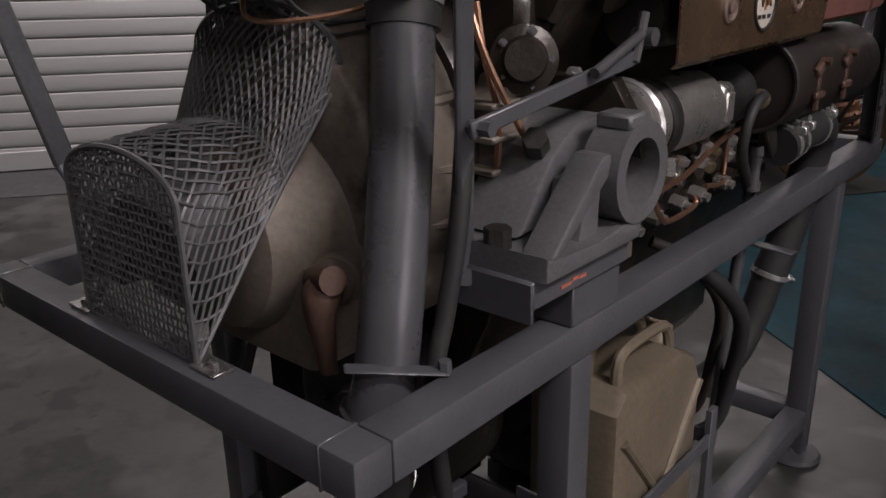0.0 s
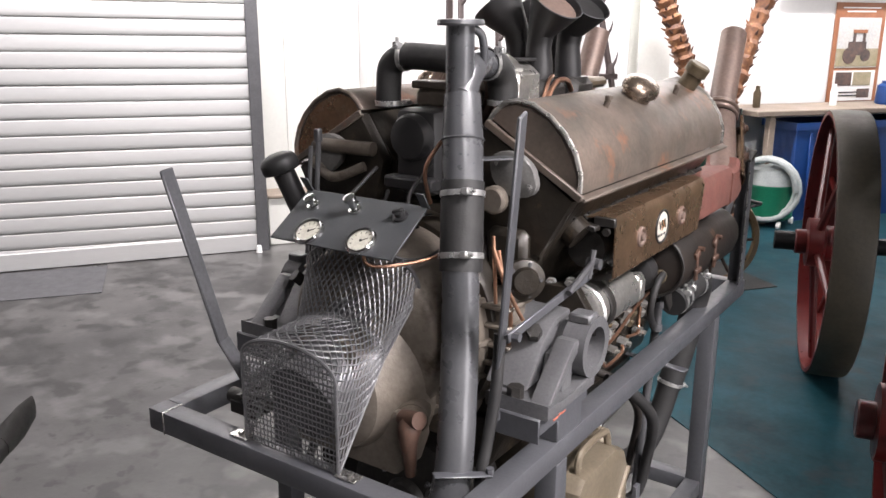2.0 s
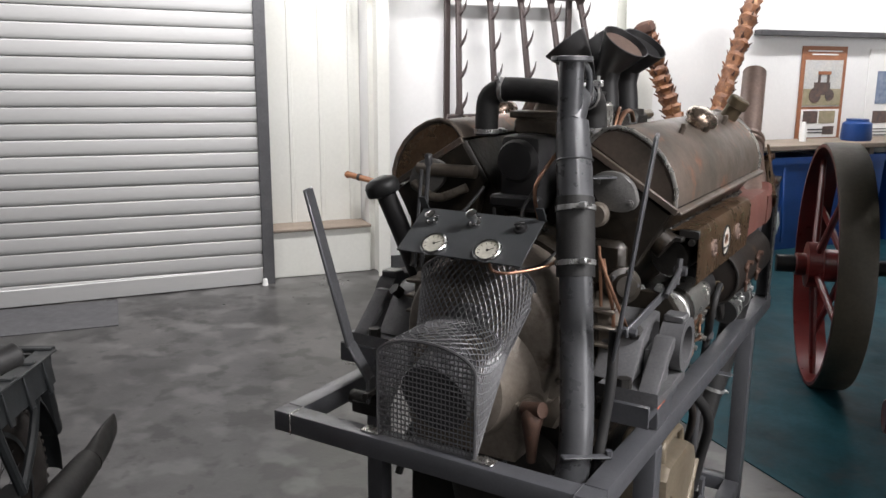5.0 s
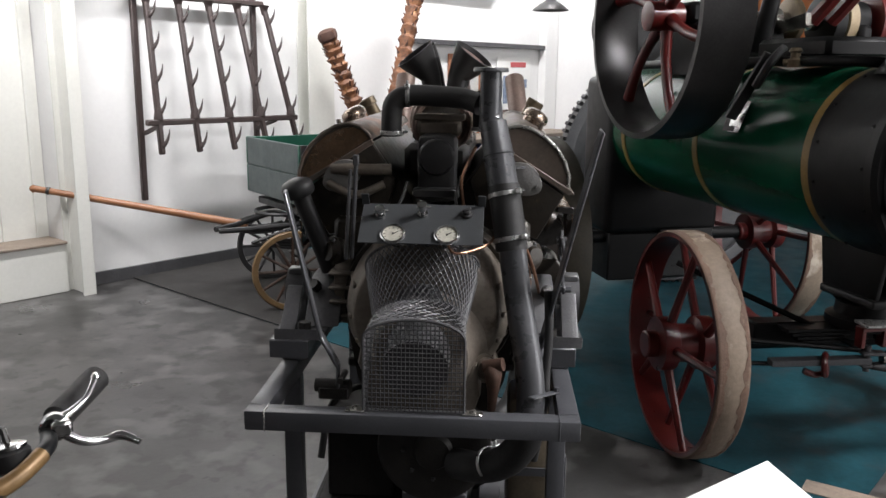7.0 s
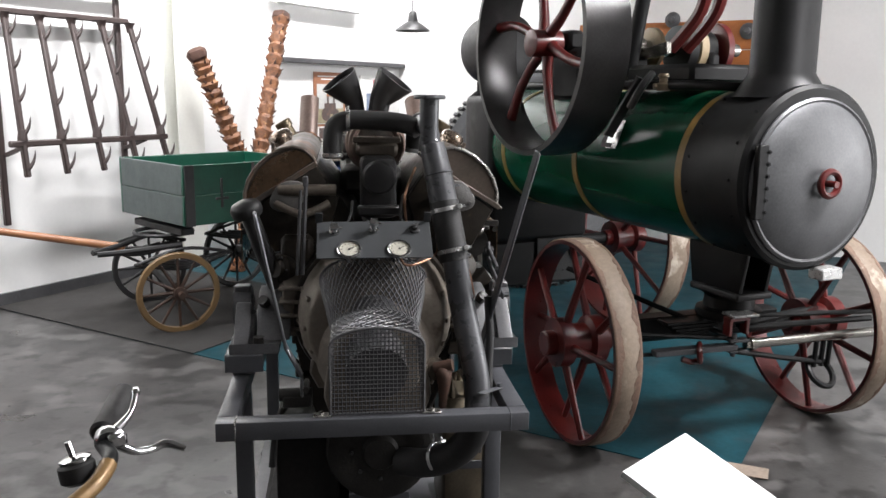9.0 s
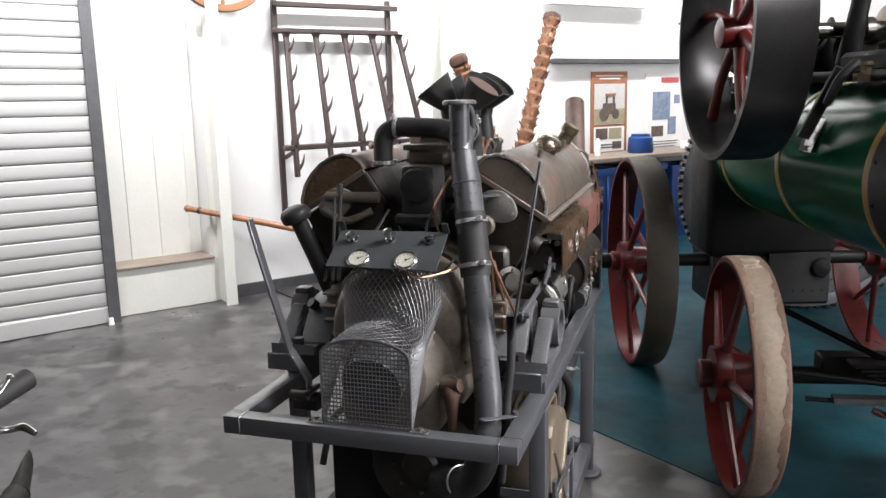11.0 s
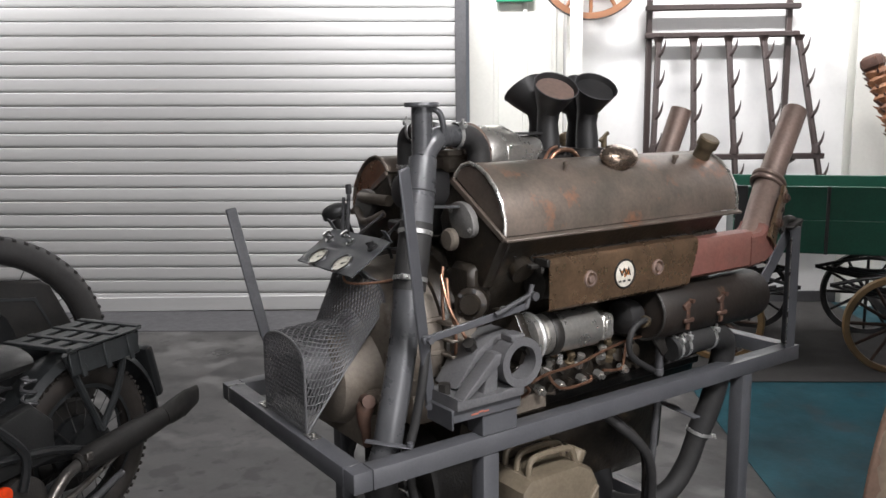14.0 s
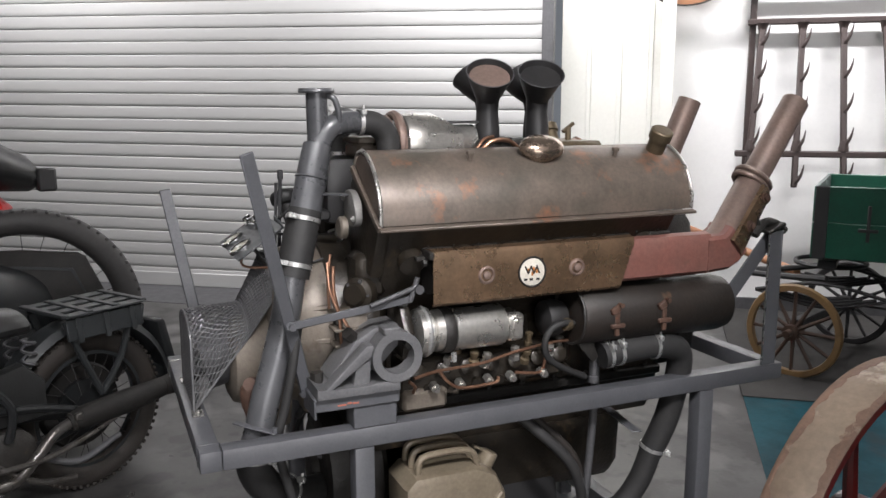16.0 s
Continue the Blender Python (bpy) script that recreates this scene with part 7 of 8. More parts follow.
torus(bm, (0.45, -0.2, 0.31), (0.1, -0.75, 0.65), 0.075, 0.015, 28, 8)
for dx in (-0.045, 0.0, 0.045):
    tube(bm, [(0.45 + dx, -0.195, 0.34), (0.45 + dx, -0.2, 0.47)], 0.012, 8, straight=True)
part("towing_eye", bm, BLACKP, te, "black hanging iron eye", TE)
STEER = pose(0, 0, 0, 0, 0, -5.3).to_3x3()  # the front axle is turned a little
wheels = ((-0.693, 0.196, 0.482, 0.125, TYRE), (0.67, 0.07, 0.482, 0.125, TYRE), (-0.76, 1.85, 0.62, 0.16, OLIVERIM), (0.74, 1.85, 0.62, 0.16, TYRE))
for k, (x, y, r, w, m) in enumerate(wheels):
    spoked_wheel("wheel", te, TE, (x, y, r), STEER @ Vector((1, 0, 0)) if y < 1 else (1, 0, 0), r, w, 0.022, 10, m, RED, RED, 0.115, 0.24, 0.017, RED, "red spoked iron wheel with a worn tan rim" if m is TYRE else "red spoked iron wheel with an olive-grey rim", twin=True, phase=0.3 * k)
bm = B()
tube(bm, [(-0.75, 0.201, 0.482), (-0.85, 0.21, 0.482)], 0.035, 14, straight=True)
part("axle_cap", bm, BLACKP, te, fr=TE)
bm = B()
tube(bm, [(-0.86, 1.85, 0.62), (-1.02, 1.85, 0.62)], 0.045, 14, straight=True)
part("axle_cap", bm, BLACKP, te, fr=TE)
# crankshaft and flywheel
FW = Vector((-0.56, 0.80, 1.872))
bm = B()
lathe(bm, FW - Vector((0.125, 0, 0)), (1, 0, 0), [(0.538, 0), (0.566, 0.002), (0.57, 0.12), (0.566, 0.243), (0.538, 0.245)], 64, (False, False))
lathe(bm, FW - Vector((0.125, 0, 0)), (1, 0, 0), [(0.539, 0), (0.53, 0.02), (0.52, 0.11), (0.53, 0.225), (0.539, 0.245)], 64, (False, False))
fl = part("flywheel", bm, FLYST, te, "large dark grey flywheel", TE)
bm = B()
lathe(bm, FW - Vector((0.1, 0, 0)), (1, 0, 0), [(0.045, 0), (0.068, 0.01), (0.068, 0.17), (0.045, 0.18)], 24)
part("hub", bm, RED, fl, fr=TE)
for k in range(6):
    a = radians(60 * k + 12)
    o, tt = Vector((0, math.cos(a), math.sin(a))), Vector((0, -math.sin(a), math.cos(a)))
    bm = B()
    tube(bm, [FW + o * 0.07, FW + o * 0.2 + tt * 0.03, FW + o * 0.36 + tt * 0.035, FW + o * 0.523], [0.03, 0.025, 0.024, 0.03], 10, 5)
    part("spoke", bm, RED, fl, "red curved spoke", fr=TE)
bm = B()
tube(bm, [FW + Vector((-0.06, 0, 0)), FW + Vector((1.25, 0, 0))], 0.036, 16, straight=True)
part("crankshaft", bm, POLISH, te, "polished crankshaft", TE)
for x in (-0.42, 0.42):
    bm = B()
    box(bm, (x, 0.80, 1.72), (0.07, 0.3, 0.26), bev=0.02)
    box(bm, (x, 0.80, 1.89), (0.1, 0.16, 0.1), bev=0.02)
    part("crank_bearing", bm, BLACKP, te, fr=TE)
for x, r, w, m in ((-0.02, 0.06, 0.05, POLISH), (0.08, 0.11, 0.035, BRASS), (0.14, 0.045, 0.1, POLISH), (0.26, 0.128, 0.07, BLACKP), (0.33, 0.132, 0.06, TANBELT), (0.40, 0.1, 0.08, BLACKP), (0.5, 0.15, 0.05, RED)):
    bm = B()
    lathe(bm, (x, 0.80, 1.868), (1, 0, 0), [(r * 0.9, 0), (r, 0.006), (r, w - 0.006), (r * 0.9, w)], 32)
    part("eccentric", bm, m, te, "tan belt-faced pulley" if m is TANBELT else "", TE)
bm = B()
box(bm, (0.05, 0.35, 1.72), (0.5, 0.5, 0.09), bev=0.02)
box(bm, (0.0, 1.2, 1.76), (0.36, 0.5, 0.24), bev=0.04, seg=2)
lathe(bm, (0.0, 0.95, 1.78), (0, -1, 0), [(0.12, 0), (0.12, 0.1), (0.05, 0.12), (0.04, 0.2)], 24)
part("cylinder_block", bm, BLACKP, te, fr=TE)
bm = B()
bar(bm, (0.02, 0.95, 1.8), (0.02, 0.55, 1.86), 0.03, 0.06)
bar(bm, (-0.16, 0.98, 1.8), (-0.13, 0.837, 1.92), 0.02, 0.04)
part("connecting_rod", bm, POLISH, te, "polished connecting rod", TE)
bm = B()
lathe(bm, (-0.26, 0.22, 1.64), (0, 0, 1), [(0.03, 0), (0.032, 0.03), (0.02, 0.04), (0.02, 0.06), (0.028, 0.065), (0.02, 0.08)], 14)
tube(bm, [(-0.3, 0.24, 1.66), (-0.15, 0.2, 1.675), (0.05, 0.2, 1.68), (0.25, 0.2, 1.69)], 0.014, 8)
part("lubricator", bm, BRASS, te, "brass lubricator", TE)
for x in (0.12, 0.22):
    bm = B()
    tube(bm, [(x, 0.66, 1.86), (x + 0.05, 0.5, 2.05), (x + 0.02, 0.42, 2.28)], 0.034, 8)
    part("governor_arm", bm, RED, te, "red governor arm", TE)
bm = B()
tube(bm, [(-0.34, 0.36, 1.56), (-0.32, 0.3, 1.66), (-0.25, 0.32, 1.72)], 0.02, 8)
bar(bm, (-0.39, 0.46, 1.42), (-0.30, 0.34, 1.70), 0.05, 0.02, up=(0, 1, 0))
part("pump_bracket", bm, GREYP, te, fr=TE)

bm = B()
tube(bm, [(-0.32, 1.5, 1.66), (-0.3, 0.75, 1.665), (-0.2, 0.02, 1.665), (-0.05, -0.12, 1.655)], 0.022, 12)
part("feed_pipe", bm, BLACKP, te, "black pipe along the boiler top", TE)
bm = B()
tube(bm, [(-0.1, 0.74, 1.72), (-0.09, 0.68, 1.95), (-0.05, 0.64, 2.3)], [0.05, 0.04, 0.035], 12)
part("governor_stand", bm, BLACKP, te, "black leaning governor column", TE)
for k in (0.0, 0.04):
    bm = B()
    sheet(bm, [(0.03 * math.sin(a), BZ + (BR + 0.012 + k * 0.3) * math.sin(a)) for a in (0.2, 0.4, 0.6)], 0.004, lambda u, v, w: Vector((-(BR + 0.014) * math.cos(math.asin(min(0.95, (v - BZ) / (BR + 0.03)))), 0.42 + 0.09 * w + k, v)))
    part("bearing_strap", bm, ZINC if k == 0 else BLACKP, te, "pale worn bearing strap" if k == 0 else "", TE)

# orange machine further back
om = thing("orange_machine", ROOM @ pose(6.6, 1.0, 0), "old orange-painted timber machine with dark iron fittings", "farm machine")
for k in range(7):
    bm = B()
    box(bm, (6.5, 0.95, 0.55 + 0.27 * k), (0.05, 2.1, 0.262), bev=0.006)
    part("board", bm, ORANGE, om, fr=ROOM)
for y in (0.0, 0.7, 1.4, 1.9):
    bm = B()
    box(bm, (6.455, y, 1.36), (0.05, 0.09, 1.9), bev=0.006)
    part("post", bm, ORANGE, om, fr=ROOM)
for k, (y, z) in enumerate(((0.35, 2.2), (0.8, 2.05), (1.05, 2.32), (1.45, 2.15), (0.55, 1.95))):
    bm = B()
    lathe(bm, (6.47, y, z), (-1, 0, 0), [(0.07, 0), (0.075, 0.02), (0.06, 0.03), (0.03, 0.04), (0.03, 0.12), (0.02, 0.13)], 16)
    part("bearing", bm, BLACKP if k % 2 else STEEL, om, "dark iron bearing", fr=ROOM)
for y in (0.1, 1.8):
    bm = B()
    box(bm, (6.6, y, 0.22), (0.2, 0.12, 0.4), bev=0.01)
    part("foot", bm, BLACKP, om, fr=ROOM)

# straked iron wheel and drum of the engine that stands behind
b2 = thing("traction_engine", pose(1.45, 4.75, 0, 0, 0, 8), "dark traction engine with a straked iron rear wheel", "traction engine")
F2 = SPOT[b2]
bm = B()
lathe(bm, (0.085, -0.2, 0.9), (0, 1, 0), [(0.8, 0.06), (0.8, 0.012), (0.835, 0.0), (0.88, 0.002), (0.883, 0.16), (0.83, 0.162)], 72, (False, False))
lathe(bm, (0.085, -0.17, 0.9), (0, 1, 0), [(0.81, 0.03), (0.72, 0.02), (0.7, 0.0), (0.3, 0.01), (0.28, -0.03), (0.14, -0.04), (0.12, 0.12)], 56, (True, True))
rw = part("wheel", bm, SMOKEDOOR, b2, "grey iron wheel", F2)
for k in range(96):
    a = 2 * math.pi * k / 96
    bm = B()
    box(bm, (0.085 + 0.888 * math.cos(a), -0.135, 0.9 + 0.888 * math.sin(a)), (0.036, 0.12, 0.028), (0, -math.degrees(a), 0), 0.003)
    part("strake", bm, BLACKP, rw, fr=F2)
bm = B()
lathe(bm, (-0.3, 0.1, 1.95), (0.25, -1, 0.05), [(0.26, 0), (0.27, 0.03), (0.27, 0.32), (0.25, 0.34), (0.12, 0.36)], 36)
part("drum", bm, GREYP, b2, "dark grey steel drum", F2)
bm = B()
box(bm, (1.1, 0.9, 1.1), (1.3, 1.2, 1.2), bev=0.1, seg=3)
part("tender", bm, BLACKP, b2, "black tender body", F2)
bm = B()
tube(bm, [(-0.42, -0.25, 1.68), (-0.5, -0.3, 1.62), (-0.56, -0.32, 1.58)], 0.02, 8)
cyl(bm, (-0.5, -0.3, 1.6), (-0.5, -0.3, 1.70), 0.014, seg=8)
part("drain_cock", bm, BLACKP, b2, fr=F2)

# information board
ib = thing("information_board", pose(0.86, -0.16, 0), "white sloping information board on a thin post", "sign")
A0, E1, E2 = Vector((0.869, -0.005, 0.69)), Vector((-0.238, -0.165, -0.025)), Vector((0.21, -0.20, -0.13))
nrm = E1.cross(E2).normalized()
nrm = nrm if nrm.z > 0 else -nrm
bm = B()
rings(bm, [[A0 + nrm * h, A0 + E1 + nrm * h, A0 + E1 + E2 + nrm * h, A0 + E2 + nrm * h] for h in (-0.02, 0.0)])
part("panel", bm, PAPER, ib, smooth=0)
cc = A0 + E1 / 2 + E2 / 2
bm = B()
tube(bm, [(cc.x, cc.y, 0.012), (cc.x, cc.y, cc.z - 0.03)], 0.014, 12, straight=True)
part("post", bm, STEEL, ib)
bm = B()
lathe(bm, (cc.x, cc.y, 0), (0, 0, 1), [(0.14, 0), (0.14, 0.008), (0.02, 0.016)], 28)
part("base", bm, STEEL, ib)
bm = B()
box(bm, (1.6, 1.14, 0.006), (0.34, 0.11, 0.004), (0, 0, -30))
solo("cardboard", bm, BENCH, "flat brown piece of cardboard on the floor", "cardboard")

# ---- motorcycle with sidecar ----
MB = pose(-1.28, -0.27, 0, 0, 0, -56.6)  # x forwards, y to its left, origin under the rear axle
mb = thing("motorcycle", MB, "old black motorcycle with a rear rack, leather saddle and fishtail exhaust", "motorcycle")


def bike_wheel(parent, c, axis, r, fr, tyre, fat=0.05):
    X, Y, D = basis(axis)
    bm = B()
    torus(bm, c, axis, r - fat, fat, 44, 12)
    w = part("tyre", bm, tyre, parent, "worn black tyre", fr)
    for k in range(66):
        a = 2 * math.pi * k / 66
        o = X * math.cos(a) + Y * math.sin(a)
        tt = -X * math.sin(a) + Y * math.cos(a)
        if k == 0:
            bm = B()
        for s in (-1, 1):
            box(bm, vec(c) + o * (r - 0.009) + D * s * 0.022, (0.014, 0.016, 0.034), Matrix((o, tt, D)).transposed(), 0.003)
    tagged(part("tread", bm, tyre, w, "", fr), kind="stuff")
    bm = B()
    lathe(bm, vec(c) - D * 0.03, D, [(r - fat - 0.055, 0), (r - fat - 0.035, 0.002), (r - fat - 0.04, 0.03), (r - fat - 0.035, 0.058), (r - fat - 0.055, 0.06)], 40, (False, False))
    part("rim", bm, BIKEGREY, w, "", fr)
    # hub made extra wide so that less bright floor shows through
    bm = B()
    lathe(bm, vec(c) - D * 0.06, D, [(0.02, 0), (0.115, 0.005), (0.12, 0.05), (0.06, 0.06), (0.06, 0.1), (0.1, 0.12)], 28)
    part("hub", bm, BIKEBLK, w, "", fr)
    for k in range(24):
        a = 2 * math.pi * k / 24
        bm = B() if k == 0 else bm
        o = X * math.cos(a) + Y * math.sin(a)
        o2 = X * math.cos(a + 0.5 * (1 if k % 2 else -1)) + Y * math.sin(a + 0.5 * (1 if k % 2 else -1))
        tube(bm, [vec(c) + o2 * 0.045 + D * (0.03 if k % 2 else -0.03), vec(c) + o * (r - 0.095)], 0.002, 4, straight=True)
    tagged(part("spokes", bm, TYREBLK, w, "thin wire spokes", fr), kind="stuff")
    return w


rear = bike_wheel(mb, (0, 0, 0.335), (0, 1, 0), 0.335, MB, TYREOLD)
# black drum added behind the spokes for the shade seen there
bm = B()
lathe(bm, (0, -0.085, 0.335), (0, 1, 0), [(0.02, 0), (0.175, 0.004), (0.182, 0.03), (0.172, 0.05), (0.06, 0.056)], 32)
part("brake_drum", bm, BIKEDULL, rear, "wide black drum added to darken the inside of the wheel", MB)
bike_wheel(mb, (1.42, 0, 0.335), (0, 1, 0), 0.335, MB, TYREOLD)
bm = B()
made = []
for i in range(19):
    a = radians(20 + 165 * i / 18)
    o, w = Vector((math.cos(a), 0, math.sin(a))), Vector((0, 1, 0))
    c = Vector((0, 0, 0.335))
    made.append([c + o * 0.362 + w * -0.07, c + o * 0.39 + w * -0.05, c + o * 0.4, c + o * 0.39 + w * 0.05, c + o * 0.362 + w * 0.07, c + o * 0.384 + w * 0.045, c + o * 0.392, c + o * 0.384 - w * 0.045])
rings(bm, made)
part("rear_mudguard", bm, BIKEGREY, mb, "dark grey rear mudguard", MB)
bm = B()
box(bm, (-0.37, 0, 0.53), (0.05, 0.13, 0.24), (0, 14, 0), 0.02, 2)
part("mudguard_tail", bm, BIKEBLK, mb, fr=MB)
rk = B()
for x in (-0.195, -0.07, 0.05, 0.155):
    bar(rk, (x, -0.152, 0.7745), (x, 0.152, 0.7745), 0.03, 0.014, bev=0.003)
rack2 = part("carrier", rk, BIKEGREY, mb, "flat grey steel rear carrier", MB)
bm = B()
box(bm, (-0.02, 0.142, 0.715), (0.34, 0.012, 0.085), (8, 0, 0), 0.003)
box(bm, (-0.02, -0.142, 0.715), (0.34, 0.012, 0.085), (-8, 0, 0), 0.003)
box(bm, (-0.195, 0, 0.715), (0.012, 0.28, 0.085), (0, -8, 0), 0.003)
for y in (-0.09, 0.09):
    box(bm, (-0.204, y, 0.712), (0.008, 0.024, 0.1), (0, -12, 0), 0.002)
for x in (-0.14, -0.02, 0.1):
    box(bm, (x, 0.152, 0.712), (0.024, 0.008, 0.1), (10, 0, 0), 0.002)
part("carrier_side", bm, BIKEGREY, rack2, fr=MB)
for y in (-0.11, -0.037, 0.037, 0.11):
    bm = B()
    bar(bm, (-0.2, y * 1.2, 0.771), (0.16, y * 1.2, 0.771), 0.056, 0.009, bev=0.003)
    part("slat", bm, BIKEGREY, rack2, fr=MB)
for y in (-0.115, 0.115):
    bm = B()
    tube(bm, [(0.14, y, 0.75), (0.08, y, 0.6), (0.0, y, 0.42)], 0.014, 8)
    tube(bm, [(-0.15, y, 0.72), (-0.1, y, 0.56), (0.0, y, 0.42)], 0.014, 8)
    part("carrier_stay", bm, BIKEGREY, mb, fr=MB)
bm = B()
for y in (-0.1, 0.1):
    tube(bm, [(0, y, 0.335), (0.25, y, 0.40), (0.5, y, 0.46), (0.62, y * 0.5, 0.7)], 0.019, 10)
    tube(bm, [(0, y, 0.335), (0.3, y, 0.28), (0.6, y, 0.26), (0.95, y * 0.6, 0.3)], 0.018, 10)
tube(bm, [(0.45, 0, 0.72), (0.7, 0, 0.78), (0.98, 0, 0.86)], 0.024, 10)
tube(bm, [(0.95, 0, 0.3), (1.0, 0, 0.6), (0.98, 0, 0.88)], 0.024, 10)
part("frame", bm, BIKEBLK, mb, fr=MB)
bm = B()
prism(bm, [(0.26, 0.42), (0.55, 0.42), (0.58, 0.6), (0.34, 0.64), (0.26, 0.56)], lambda u, v, w: Vector((u, 0.1 + w, v)), 0.07, 0.02)
part("tool_case", bm, LEATHER, mb, "black leather tool case", MB)
bm = B()
lathe(bm, (0.42, 0.1, 0.31), (0, 1, 0), [(0.1, 0), (0.105, 0.02), (0.1, 0.07), (0.07, 0.085), (0.04, 0.09)], 28)
part("gearbox", bm, CASTBLACK, mb, "round black gearbox cover", MB)
for k, pts in enumerate(([(0.62, 0.2, 0.3), (0.3, 0.2, 0.27), (-0.02, 0.16, 0.32)], [(0.6, 0.18, 0.52), (0.3, 0.17, 0.46), (0.05, 0.14, 0.36)], [(0.55, 0.17, 0.36), (0.36, 0.2, 0.2), (0.2, 0.21, 0.16)], [(0.5, 0.16, 0.62), (0.42, 0.2, 0.5), (0.44, 0.2, 0.38)])):
    bm = B()
    tube(bm, pts, 0.012 + 0.004 * (k % 2), 8)
    part("control_rod", bm, BIKEBLK if k % 2 else BIKEPIPE, mb, fr=MB)
bm = B()
bar(bm, (0.5, 0.235, 0.2), (0.62, 0.235, 0.22), 0.03, 0.03)
part("foot_rest", bm, RUBBER, mb, "black rubber foot rest", MB)
bm = B()
prism(bm, [(0.02, 0.3), (0.4, 0.24), (0.66, 0.28), (0.66, 0.42), (0.4, 0.4), (0.04, 0.4)], lambda u, v, w: Vector((u, -0.13 + w, v)), 0.05, 0.01)
part("chain_case", bm, BIKEBLK, mb, fr=MB)
bm = B()
made = []
for x, z, w, h in ((0.24, 0.74, 0.06, 0.03), (0.28, 0.765, 0.12, 0.05), (0.36, 0.77, 0.135, 0.055), (0.46, 0.76, 0.11, 0.05), (0.54, 0.765, 0.07, 0.04), (0.58, 0.77, 0.04, 0.02)):
    made.append([Vector((x, w * math.cos(2 * math.pi * k / 20), z + h * math.sin(2 * math.pi * k / 20))) for k in range(20)])
rings(bm, made)
part("saddle", bm, LEATHER, mb, "glossy black leather saddle", MB)
for y in (-0.06, 0.06):
    bm = B()
    pts = [(0.26, y, 0.7)] + [(0.26 + 0.025 * math.cos(k * 1.2), y + 0.025 * math.sin(k * 1.2), 0.70 - 0.008 * k) for k in range(16)]
    tube(bm, pts, 0.006, 6, 2)
    part("saddle_spring", bm, STEEL, mb, fr=MB)
bm = B()
made = []
for x, z, w, h in ((0.55, 0.86, 0.06, 0.04), (0.6, 0.87, 0.12, 0.085), (0.75, 0.89, 0.15, 0.11), (0.92, 0.9, 0.13, 0.1), (1.0, 0.91, 0.06, 0.05)):
    made.append([Vector((x, w * math.cos(2 * math.pi * k / 20), z + h * math.sin(2 * math.pi * k / 20))) for k in range(20)])
rings(bm, made)
part("fuel_tank", bm, BIKEBLK, mb, "black fuel tank", MB)
bm = B()
box(bm, (0.72, 0, 0.45), (0.34, 0.22, 0.3), bev=0.04, seg=2)
for k in range(6):
    box(bm, (0.72, 0, 0.60 + k * 0.025), (0.2 - 0.008 * k, 0.22, 0.01), bev=0.002)
lathe(bm, (0.68, 0.11, 0.42), (0, 1, 0), [(0.13, 0), (0.125, 0.03), (0.08, 0.05)], 28)
part("engine_block", bm, CASTBLACK, mb, "finned motorcycle engine", MB)
bm = B()
tube(bm, [(0.76, 0.12, 0.52), (0.74, 0.2, 0.46), (0.62, 0.215, 0.28), (0.45, 0.2, 0.22), (0.34, 0.19, 0.28), (0.26, 0.19, 0.35), (0.18, 0.19, 0.375)], 0.021, 12)
part("exhaust_pipe", bm, BIKEPIPE, mb, "dull chrome exhaust pipe", MB)
bm = B()
tube(bm, [(0.2, 0.19, 0.375), (0.14, 0.195, 0.38), (-0.05, 0.205, 0.39), (-0.22, 0.215, 0.405)], [0.025, 0.045, 0.05, 0.04], 18)
made = []
for x, w, h, z in ((-0.21, 0.038, 0.038, 0.405), (-0.27, 0.026, 0.05, 0.41), (-0.35, 0.016, 0.055, 0.418), (-0.43, 0.01, 0.04, 0.43), (-0.436, 0.007, 0.034, 0.43)):
    made.append([Vector((x, 0.22 + w * math.cos(2 * math.pi * k / 18), z + h * math.sin(2 * math.pi * k / 18))) for k in range(18)])
rings(bm, made)
part("silencer", bm, BIKEDULL, mb, "black fishtail silencer", MB)
bm = B()
lathe(bm, (0.17, 0.19, 0.375), (1, -0.05, -0.1), [(0.03, 0), (0.036, 0.004), (0.036, 0.02), (0.03, 0.024)], 18)
box(bm, (0.18, 0.225, 0.4), (0.03, 0.02, 0.03), bev=0.004)
part("exhaust_clip", bm, BIKEPIPE, mb, "bright exhaust clip", MB)
bm = B()
tube(bm, [(0.3, 0.16, 0.26), (0.16, 0.17, 0.2), (0.02, 0.18, 0.24), (-0.02, 0.18, 0.25)], 0.013, 8)
part("stand_leg", bm, STEEL, mb, fr=MB)
bm = B()
tube(bm, [(0.98, 0, 0.9), (1.2, 0, 0.6), (1.42, 0.0, 0.36)], 0.03, 10)
for y in (-0.09, 0.09):
    tube(bm, [(1.0, y, 0.92), (1.42, y, 0.335)], 0.024, 10, straight=True)
part("front_fork", bm, BIKEBLK, mb, fr=MB)
bm = B()
lathe(bm, (1.1, 0, 0.86), (1, 0, 0), [(0.03, 0), (0.075, 0.03), (0.09, 0.1), (0.092, 0.14), (0.08, 0.15)], 28)
part("headlamp", bm, BIKEBLK, mb, fr=MB)
